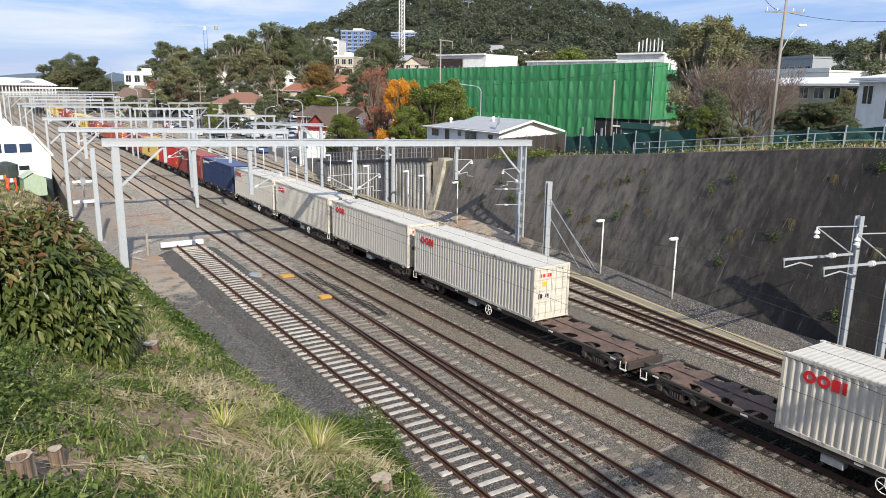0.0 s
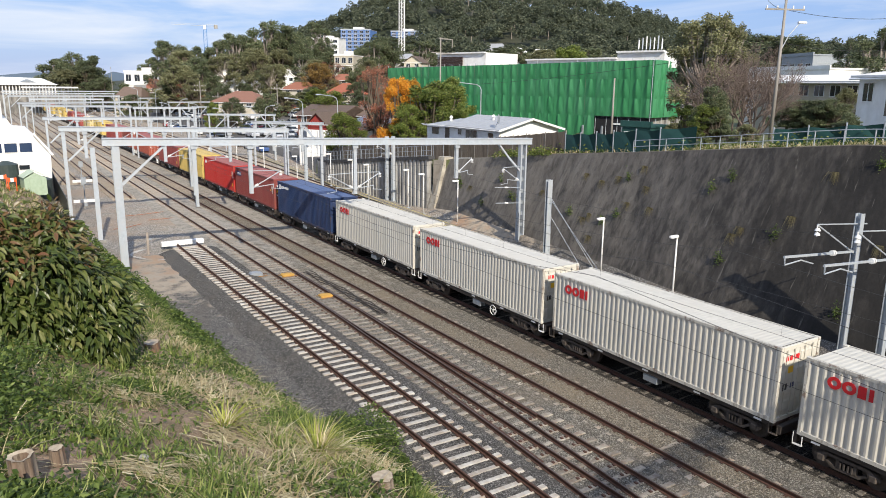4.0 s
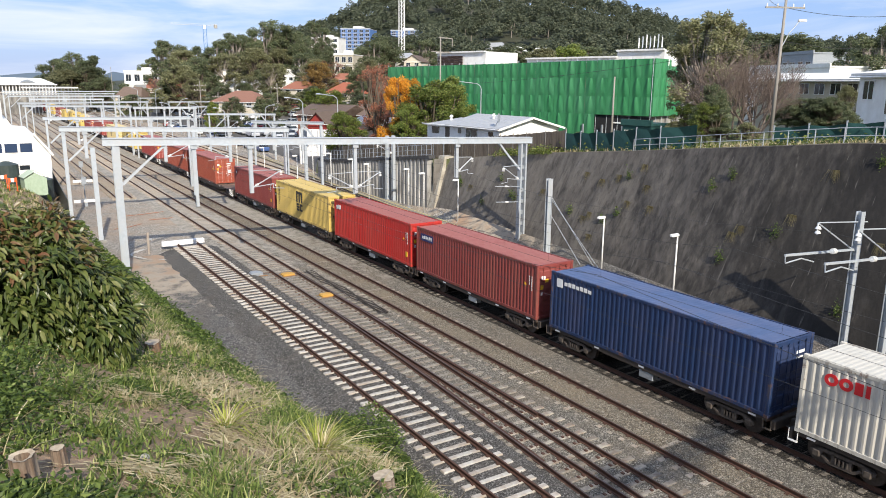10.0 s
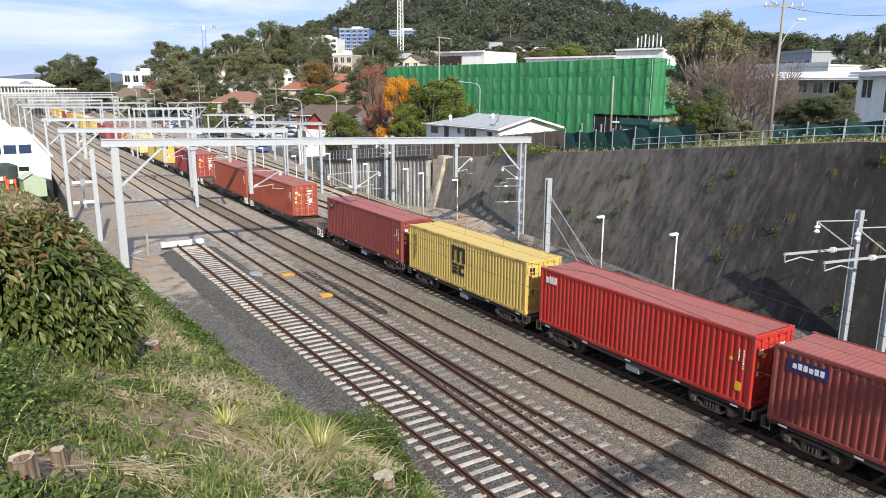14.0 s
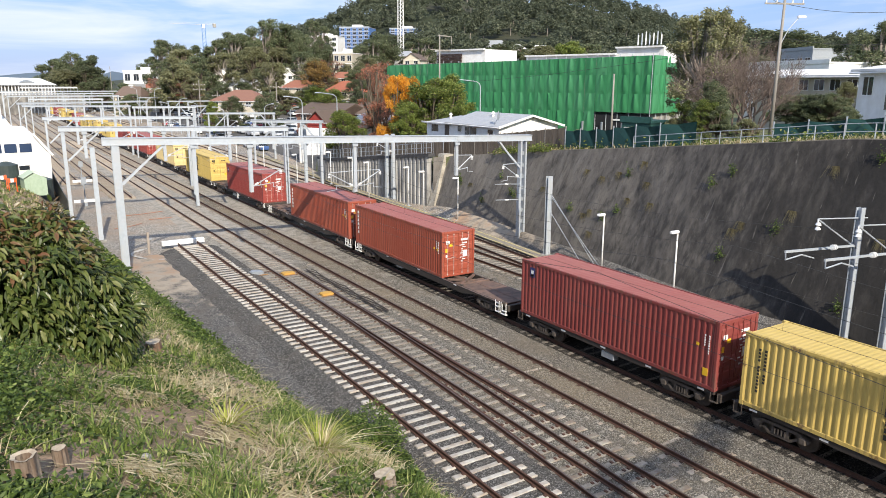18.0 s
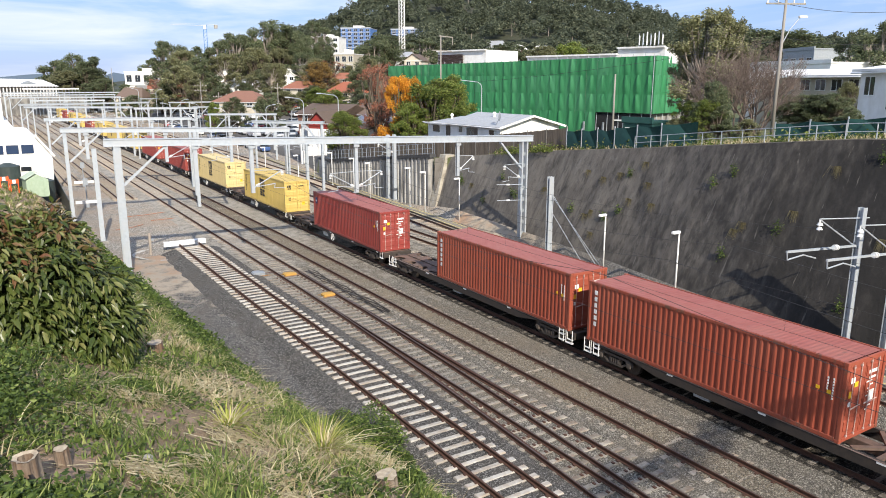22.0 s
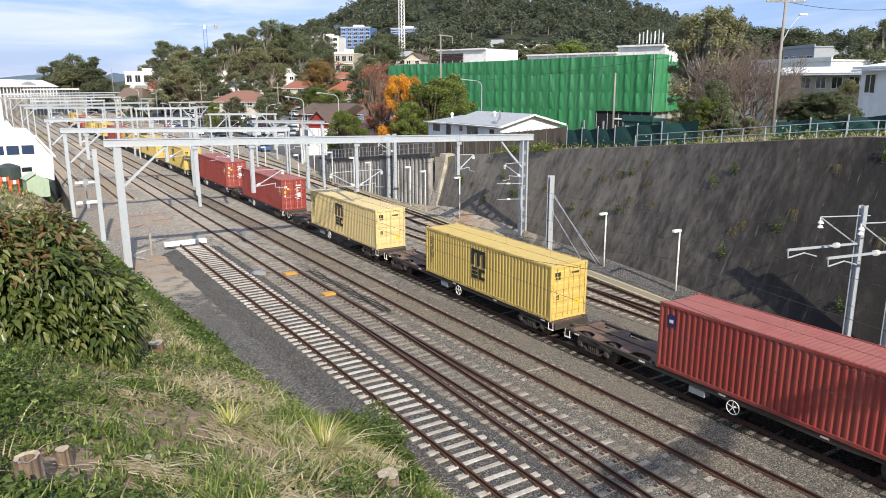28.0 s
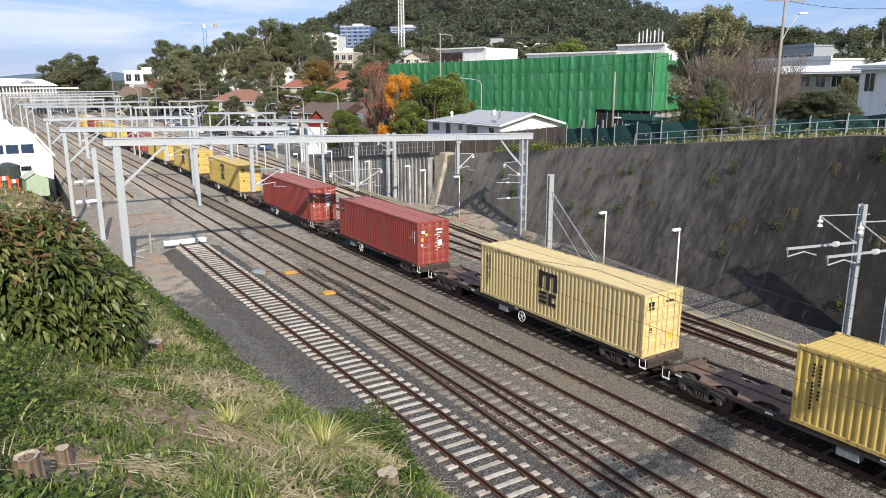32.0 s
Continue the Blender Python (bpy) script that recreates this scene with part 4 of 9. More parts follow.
def gantry(a, b, za, zb, drops, label, left="plate", right="lattice", depth=0.56, mids=(), braces=(True, True), w=0.62):
    """A portal over the tracks from foot a to foot b. drops: (distance ratio along the beam, bottom height, arms)."""
    g = thing("overhead_gantry", pose(0, 0, 0), label, "gantry", "overhead line gantries")
    a, b = Vector((*a, 0)), Vector((*b, 0))
    if left:
        channel_leg(g, a.x, a.y, -0.25, za - depth, w * 0.74, min(0.42, w * 0.74), lattice=left == "lattice")
    if right:
        channel_leg(g, b.x, b.y, -0.25, zb - depth, w, min(0.42, w), lattice=right == "lattice")
    d = (b - a).normalized()
    lap = 0.75 if depth > 0.5 else 0.3
    p, q = a - d * lap + Vector((0, 0, za - depth / 2)), b + d * lap + Vector((0, 0, zb - depth / 2))
    side = d.cross(Vector((0, 0, 1)))
    beam = Geo()
    beam.bar(p + side * 0.17, q + side * 0.17, 0.09, depth - 0.1).bar(p - side * 0.17, q - side * 0.17, 0.09, depth - 0.1)
    bm = part("beam", beam, M_GALV, g)
    up = Vector((0, 0, depth / 2 - 0.03))
    part("top_flange", Geo().bar(p + up, q + up, 0.56, 0.05), M_GALV, bm)
    part("bottom_flange", Geo().bar(p - up, q - up, 0.56, 0.05), M_GALV, bm)
    n = 5
    for i in range(1, n):
        c = p.lerp(q, i / n)
        part("splice_plate", Geo().bar(c - d * 0.3, c + d * 0.3, 0.5, depth - 0.13), M_GALV, bm)
    if braces[0]:
        for s in (-0.13, 0.13):
            part("knee_brace", Geo().bar(Vector((a.x + 0.25, a.y + s, za - 3.1)), a + d * 3.1 + side * s + Vector((0, 0, za - depth)), 0.09, 0.14), M_GALV, g)
    if braces[1]:
        for s in (-0.13, 0.13):
            part("knee_brace", Geo().bar(Vector((b.x - 0.25, b.y + s, zb - 2.7)), b - d * 2.2 + side * s + Vector((0, 0, zb - depth)), 0.09, 0.14), M_GALV, g)
    for u, z, arms in drops:
        c = p.lerp(q, u)
        dp = part("drop_post", Geo().box(c.x - 0.13, c.y - 0.11, z, c.x + 0.13, c.y - 0.08, c.z - depth / 2).box(c.x - 0.13, c.y + 0.08, z, c.x + 0.13, c.y + 0.11, c.z - depth / 2).box(c.x - 0.02, c.y - 0.08, z, c.x + 0.02, c.y + 0.08, c.z - depth / 2), M_GALV, g)
        for r in arms:
            cantilever(dp, c.x, c.y, z + 0.35, r)
        part("hanger_plate", Geo().box(c.x - 0.22, c.y - 0.2, c.z - depth / 2 - 0.25, c.x + 0.22, c.y - 0.16, c.z + depth / 2), M_GALV, dp)
    for x, y in mids:
        channel_leg(g, x, y, -0.25, za - depth, 0.3, 0.28, False, "middle_post")
    return g


def build_gantries():
    first = gantry((7.46, 51.7), (37.7, 46.9), 9.24, 8.66, ((0.175, 5.2, ()), (0.292, 5.15, (2.2,)), (0.53, 4.75, (2.1, -2.1)), (0.79, 5.6, (1.5,))), "grey steel portal gantry with a deep beam across all tracks", depth=0.51)
    cantilever(first, 37.35, 46.7, 5.15, -1.75)
    for z, r in ((4.75, 2.6), (3.45, 2.5)):
        rod = part("strain_rod", Geo().tube((37.4, 46.65, z - 0.1), (37.4 - r, 46.65, z + 0.06), 0.03, n=6), M_GALV, first)
        part("insulator", Geo().tube((37.4 - r * 0.5, 46.65, z - 0.02), (37.4 - r * 0.5 - 0.3, 46.65, z), 0.07, n=8), M_PORC, rod)
    part("conduit", Geo().tube((37.3, 46.6, -0.2), (37.3, 46.6, 4.4), 0.09, n=8), M_GALV, first)
    gantry((6.45, 74.0), (26.0, 70.2), 8.81, 8.44, ((0.1, 5.9, ()), (0.43, 5.4, (2.2,)), (0.72, 5.2, (-2.0,))), "grey steel gantry with a slim beam behind the first one", mids=((19.0, 78.5),), depth=0.44, w=0.4, braces=(True, False))
    # yard gantries, nearest first: feet, beam height, whether each end has a knee brace
    for x0, y0, x1, y1, z, knees in ((6.95, 98.8, 22.3, 94.4, 8.6, (True, False)), (23.0, 134.0, 32.4, 131.5, 8.6, (False, True)), (7.5, 149.8, 23.2, 140.0, 8.6, (False, True)), (7.3, 165.0, 32.1, 172.0, 8.6, (True, True)),
                                     (11.4, 200.0, 26.6, 197.0, 8.6, (False, False)), (8.0, 232.0, 36.0, 234.0, 8.7, (True, True)), (8.0, 268.0, 40.0, 270.0, 8.8, (False, False)), (9.0, 310.0, 50.0, 312.0, 9.0, (True, True)), (9.0, 372.0, 52.0, 374.0, 9.4, (True, True))):
        gantry((x0, y0), (x1, y1), z, z, ((0.22, 5.3, (2.0,)), (0.48, 5.3, (2.0,)), (0.72, 5.3, (-2.0,))), "distant grey steel gantry over the yard", depth=0.36, w=0.3, braces=knees)
    for x0, y0, x1, y1, z, d in ((28.3, 87.0, 34.5, 81.2, 8.34, 0.34), (33.2, 125.7, 42.9, 121.0, 7.66, 0.3), (42.0, 172.0, 58.0, 174.0, 7.4, 0.3), (44.0, 206.0, 62.0, 208.0, 7.6, 0.3), (44.0, 246.0, 66.0, 248.0, 7.8, 0.3)):
        gantry((x0, y0), (x1, y1), z, z, ((0.3, 4.8, (1.6,)), (0.7, 4.8, (-1.6,))), "slim grey gantry over the curving track", depth=d, w=0.28, braces=(True, True))
    # masts that stand alone
    def mast(x, y, h, label, arms=(), w=0.36, stays=False):
        m = thing("overhead_mast", pose(x, y, -0.2), label, "mast", "overhead line masts")
        part("column", Geo().box(-w / 2, -0.14, 0, w / 2, -0.11, h).box(-w / 2, 0.11, 0, w / 2, 0.14, h).box(-0.025, -0.11, 0, 0.025, 0.11, h), M_GALV, m)
        part("footing", Geo().cbox(-0.4, -0.4, -0.2, 0.4, 0.4, 0.1, 0.05), M_CONC, m)
        for z, r in arms:
            cantilever(m, 0, 0, z, r)
        if stays:
            for dy, z in ((-5.5, h - 1.2), (-6.0, h - 1.4), (-3.9, h - 2.6)):
                part("stay_wire", Geo().tube((0.1, 0, z), (0.1 + 0.02 * dy, dy, 0.1), 0.022, n=5), M_GALV, m)
        return m
    mast(36.05, 41.5, 6.15, "stout grey mast with stay wires beside the path", stays=True, w=0.45)
    for y in (17.55, 15.78):
        m = mast(34.4, y, 7.42, "grey mast with long bracket arms at the cutting wall", w=0.34)
        arm = part("bracket_arm", Geo().bar((-0.2, 0, 5.62), (-5.73, 0, 6.0), 0.07, 0.10), M_GALV, m)
        part("tie_rod", Geo().tube((0.7, 0, 6.87), (-3.48, 0, 7.22), 0.03, n=6), M_GALV, arm)
        part("strut", Geo().tube((-3.48, 0, 7.2), (0.1, 0, 5.43), 0.035, n=6), M_GALV, arm)
        bell = Geo()
        for k in range(2):
            bell.tube((-3.42, 0, 6.74 + 0.2 * k), (-3.42, 0, 6.85 + 0.2 * k), 0.135, 0.08, 12)
        bell.tube((-3.44, 0, 6.68), (-3.47, 0, 7.2), 0.032, n=8)
        part("insulator", bell, M_PORC, arm)
        disc = Geo()
        for k in range(2):
            disc.tube((-1.80 - 0.16 * k, 0, 5.735 + 0.01 * k), (-1.88 - 0.16 * k, 0, 5.74 + 0.01 * k), 0.13, n=12)
        part("insulator", disc, M_PORC, arm)
        part("registration_arm", Geo().pipe([(-5.68, 0, 5.98), (-5.63, 0, 5.64), (-4.44, 0, 5.71), (-3.45, 0, 5.43)], 0.032), M_GALV, arm)
    mast(7.67, 65.0, 7.75, "plain grey post beside the yard", w=0.34)
    mast(39.0, 71.5, 7.4, "grey mast in front of the ribbed wall", ((5.3, -2.0),))
    mast(38.9, 72.8, 7.3, "slim grey mast in front of the ribbed wall")
    mast(33.8, 84.5, 7.6, "grey mast between the far tracks", ((5.3, 2.0),))


def wires():
    spans = [-30, 17, 49, 72, 122, 176, 250, 310]
    for x in (X_TWO, X_THREE, X_TRAIN, X_FOUR):
        w = thing("overhead_wires", pose(0, 0, 0), "thin dark contact and catenary wires above a track", "wires", "overhead wires")
        c = Geo()
        c.tube((x, -30, 5.35), (x, 330, 5.35), 0.0065, n=5)
        part("contact_wire", c, M_WIRE, w)
        line = []
        for a, b in zip(spans, spans[1:]):
            pts = []
            for i in range(11):
                u = i / 10
                pts.append((x, a + (b - a) * u, 5.7 + 0.95 * (2 * u - 1) ** 2))
            line += pts if not line else pts[1:]
            if a < 120:
                for p in pts[1:-1]:
                    part("dropper", Geo().tube((p[0], p[1], 5.35), p, 0.0035, n=4, caps=False), M_WIRE, w)
        part("catenary_wire", Geo().pipe(line, 0.0085, 5), M_WIRE, w)


build_gantries()
wires()


# ---- the container train ----
RATES = (6.772, 6.622, 6.472, 6.352, 6.264, 6.218, 6.232, 6.289, 6.349)


def travel(t):
    """Metres that the train has rolled after t seconds; its speed changes slowly, every four seconds."""
    d, k = 0.0, 0
    while t > 4 * (k + 1) and k < 7:
        d += 2 * (RATES[k] + RATES[k + 1])
        k += 1
    u = t - 4 * k
    return d + RATES[k] * u + (RATES[k + 1] - RATES[k]) * u * u / 8


WHEEL_R = 0.46
DECK = 0.965
MOVING, TURNING = [], []


def container_paint(name, c, dirt=0.5):
    d = tuple(v * 0.80 for v in c)
    r = tuple(a * (1 - dirt * 0.3) + b * dirt * 0.3 for a, b in zip(c, (0.2, 0.13, 0.09)))
    m = surface(name, c, d, 2.2, 0.55, 0.08, c3=r, big=0.35, streak=0.3, spec=0.4)
    add_rust(m, 0.64 if "roof" in name else 0.69)
    return m


def add_rust(m, lo):
    """Scattered rust and grime: small blooms and thin runs below them."""
    n, l = m.node_tree.nodes, m.node_tree.links
    b = n["Principled BSDF"]
    base = b.inputs["Base Color"].links[0].from_socket
    tc, oi = n.new("ShaderNodeTexCoord"), n.new("ShaderNodeObjectInfo")
    off = n.new("ShaderNodeVectorMath")
    off.operation = "MULTIPLY_ADD"
    l.new(oi.outputs["Random"], off.inputs[0])
    off.inputs[1].default_value = (17, 29, 41)
    l.new(tc.outputs["Object"], off.inputs[2])
    for scale, zz, col, edge, amount in ((1.6, 1.0, (0.13, 0.065, 0.04), lo, 0.75), (5.0, 0.12, (0.10, 0.075, 0.06), lo - 0.03, 0.45)):
        mp = n.new("ShaderNodeMapping")
        mp.inputs["Scale"].default_value = (1, 1, zz)
        t = n.new("ShaderNodeTexNoise")
        t.inputs["Scale"].default_value, t.inputs["Detail"].default_value, t.inputs["Roughness"].default_value = scale, 8, 0.7
        r = n.new("ShaderNodeMapRange")
        r.inputs["From Min"].default_value, r.inputs["From Max"].default_value, r.inputs["To Max"].default_value = edge, edge + 0.06, amount
        x = n.new("ShaderNodeMix")
        x.data_type = "RGBA"
        l.new(off.outputs["Vector"], mp.inputs["Vector"])
        l.new(mp.outputs["Vector"], t.inputs["Vector"])
        l.new(t.outputs["Fac"], r.inputs["Value"])
        l.new(r.outputs["Result"], x.inputs["Factor"])
        l.new(base, x.inputs["A"])
        x.inputs["B"].default_value = (*col, 1)
        base = x.outputs["Result"]
    l.new(base, b.inputs["Base Color"])


def corrugated(length, height, pitch, depth, out):
    """A panel in the x = 0 plane along y, ridged; out is the sign of the outer side."""
    g = Geo()
    n = max(1, round(length / pitch))
    p = length / n
    line = []
    for i in range(n):
        y = i * p
        line += [(0.0, y), (0.0, y + p * 0.26), (depth, y + p * 0.5), (depth, y + p * 0.76)]
    line.append((0.0, length))
    k = len(line)
    g.v = [(-out * x, y, 0) for x, y in line] + [(-out * x, y, height) for x, y in line]
    for i in range(k - 1):
        q = (i, i + 1, k + i + 1, k + i)
        g.f.append(q if out > 0 else q[::-1])
        g.s.append(0)
    return g


def shift(g, m):
    g.v = [tuple(m @ Vector(p)) for p in g.v]
    return g


def make_container(name, label, paint, rods, logo, roof=None, stickers=(), L=12.19, W=2.438, H=2.896):
    c = thing("shipping_container", pose(0, 0, 0), label, "container", "containers of the train")
    w = W / 2
    worn = paint.copy()
    worn.name = paint.name + "_worn_edges"
    add_rust(worn, 0.56)
    for s in (-1, 1):
        part("side_panel", shift(corrugated(L - 0.28, H - 0.28, 0.278, 0.036, s), pose(s * (w - 0.012), 0.14, 0.16)), paint, c)
    rp = shift(corrugated(L - 0.3, W - 0.24, 0.22, 0.007, 1), pose(0, 0, 0))
    rp.v = [(p[2] - w + 0.12, p[1] + 0.15, H - 0.02 + p[0]) for p in rp.v]
    part("roof_panel", rp, roof or paint, c)
    fr = shift(corrugated(W - 0.24, H - 0.3, 0.25, 0.04, 1), pose(0, 0, 0))
    fr.v = [(p[1] - w + 0.12, L - 0.03 + p[0], p[2] + 0.16) for p in fr.v]
    part("end_wall", fr, paint, c)
    part("floor", Geo().box(-w + 0.05, 0.1, 0.1, w - 0.05, L - 0.1, 0.16), M_BLACK, c)
    for x in (-1, 1):
        for y in (0.0, L - 0.14):
            part("corner_post", Geo().cbox(x * w - (0.14 if x > 0 else 0), y, 0.118, x * w + (0 if x > 0 else 0.14), y + 0.14, H - 0.118, 0.015), worn, c)
            for z in (0.0, H - 0.118):
                part("corner_casting", Geo().cbox(x * (w + 0.003) - (0.165 if x > 0 else 0), y - 0.003 if y < 1 else y - 0.04, z, x * (w + 0.003) + (0 if x > 0 else 0.165), y + 0.175 if y < 1 else y + 0.143, z + 0.121, 0.012), worn, c)
        part("bottom_rail", Geo().cbox(x * w - (0.06 if x > 0 else 0), 0.178, 0.02, x * w + (0 if x > 0 else 0.06), L - 0.18, 0.17, 0.012), worn, c)
        part("top_rail", Geo().cbox(x * w - (0.06 if x > 0 else 0), 0.178, H - 0.13, x * w + (0 if x > 0 else 0.06), L - 0.18, H - 0.005, 0.012), worn, c)
    part("door_header", Geo().cbox(-w + 0.17, 0.0, H - 0.16, w - 0.17, 0.1, H - 0.005, 0.015), paint, c)
    part("door_sill", Geo().cbox(-w + 0.17, 0.0, 0.02, w - 0.17, 0.1, 0.16, 0.015), paint, c)
    for s in (-1, 1):
        lo, hi = (-w + 0.145, -0.012) if s < 0 else (0.012, w - 0.145)
        g = Geo().box(lo, 0.045, 0.165, hi, 0.075, H - 0.165)
        for k in range(4):
            z = 0.34 + k * 0.6
            g.prism(((0.045, z), (0.02, z + 0.06), (0.02, z + 0.38), (0.045, z + 0.44)), 0, lo + 0.06, hi - 0.06)
        d = part("door_leaf", g, paint, c)
        for u in (0.25, 0.68):
            x = lo + (hi - lo) * u
            part("lock_rod", Geo().tube((x, -0.005, 0.12), (x, -0.005, H - 0.12), 0.015, n=6), rods, d)
            for z in (0.16, H - 0.25):
                part("keeper", Geo().box(x - 0.035, -0.02, z, x + 0.035, 0.03, z + 0.06), rods, d)
        part("door_handle", Geo().bar((lo + 0.2, -0.03, 1.18), (hi - 0.25, -0.03, 1.24), 0.025, 0.03), rods, d)
    for x, y, z, a, b, mt, side in stickers:
        if side == "end":
            part("sticker", Geo().box(x - a / 2, 0.012, z - b / 2, x + a / 2, 0.0195, z + b / 2), mt, c)
        else:
            part("sticker", Geo().box(-w - 0.004, y - a / 2, z - b / 2, -w + 0.010, y + a / 2, z + b / 2), mt, c)
    if logo:
        logo(c, w, L, H)
    return c


def side_shape(c, name, mat, w, polys):
    """Painted marks on the camera-side panel: outlines in the distance from the far end and the height."""
    for mark in polys:
        g = Geo()
        if len(mark) == 2:
            inner, outer = mark
            n = len(inner)
            for x in (-w - 0.007, -w + 0.0105):
                g.v += [(x, 12.19 - u, z) for u, z in outer] + [(x, 12.19 - u, z) for u, z in inner]
            for i in range(n):
                j = (i + 1) % n
                for f in ((i, j, n + j, n + i), (2 * n + i, 3 * n + i, 3 * n + j, 2 * n + j), (i, 2 * n + i, 2 * n + j, j), (n + i, n + j, 3 * n + j, 3 * n + i)):
                    g.f.append(f)
                    g.s.append(0)
        else:
            g.prism([(12.19 - u, z) for u, z in mark], 0, -w - 0.007, -w + 0.0105)
        part(name, g, mat, c)


def rect(u, z, a, b):
    return ((u, z), (u + a, z), (u + a, z + b), (u, z + b))


def ring_logo(mat):
    def draw(c, w, L, H):
        polys = []
        for cu in (1.05, 1.55):
            turn = [2 * math.pi * k / 18 for k in range(18)]
            polys.append(([(cu + 0.11 * math.cos(t), 2.3 + 0.10 * math.sin(t)) for t in turn], [(cu + 0.235 * math.cos(t), 2.3 + 0.215 * math.sin(t)) for t in turn]))
        polys += [rect(1.84, 2.09, 0.27, 0.42), rect(2.2, 2.09, 0.14, 0.42)]
        side_shape(c, "painted_mark", mat, w, polys)
        for x in (-0.85, -0.62, -0.38, -0.2):
            part("painted_mark", Geo().box(x, -0.002, 2.32, x + 0.14, 0.0135, 2.5), mat, c)
    return draw


def stacked_logo(mat):
    """Two rows of heavy dark bars in the middle of the panel."""
    def draw(c, w, L, H):
        u0 = 5.15
        top = [rect(u0, 1.55, 0.28, 0.95), rect(u0 + 0.56, 1.55, 0.28, 0.72), rect(u0 + 1.12, 1.55, 0.28, 0.72), rect(u0 + 0.281, 2.275, 1.1, 0.2)]
        low = [rect(u0 + 0.05, 0.78, 0.56, 0.18), rect(u0 + 0.05, 1.03, 0.56, 0.16), rect(u0 + 0.05, 1.26, 0.56, 0.16), rect(u0 + 0.76, 0.78, 0.24, 0.64), rect(u0 + 1.001, 0.78, 0.34, 0.18), rect(u0 + 1.001, 1.24, 0.34, 0.18)]
        low += [rect(0.62, 2.32 - 0.135 * k, 0.09, 0.085) for k in range(13) if k != 4] + [rect(0.86, 2.32 - 0.135 * k, 0.09, 0.085) for k in range(10) if k != 6]
        side_shape(c, "painted_mark", mat, w, top + low)
        for x0, z0, x1, z1 in ((-0.95, 2.3, -0.6, 2.52), (-0.9, 2.14, -0.76, 2.26), (-0.72, 2.14, -0.6, 2.26)):
            part("painted_mark", Geo().box(x0, -0.002, z0, x1, 0.0135, z1), mat, c)
    return draw


def bars_logo(mat, u0, z0, n, a=0.2, b=0.24, gap=0.08, upright=False, lead=None):
    def draw(c, w, L, H):
        polys = []
        for i in range(n):
            polys.append(rect(u0, z0 - i * (b + gap), a, b) if upright else rect(u0 + i * (a + gap), z0, a, b * (1.0 if i % 3 else 0.82)))
        if lead:
            polys.append(rect(*lead))
        side_shape(c, "painted_mark", mat, w, polys)
    return draw


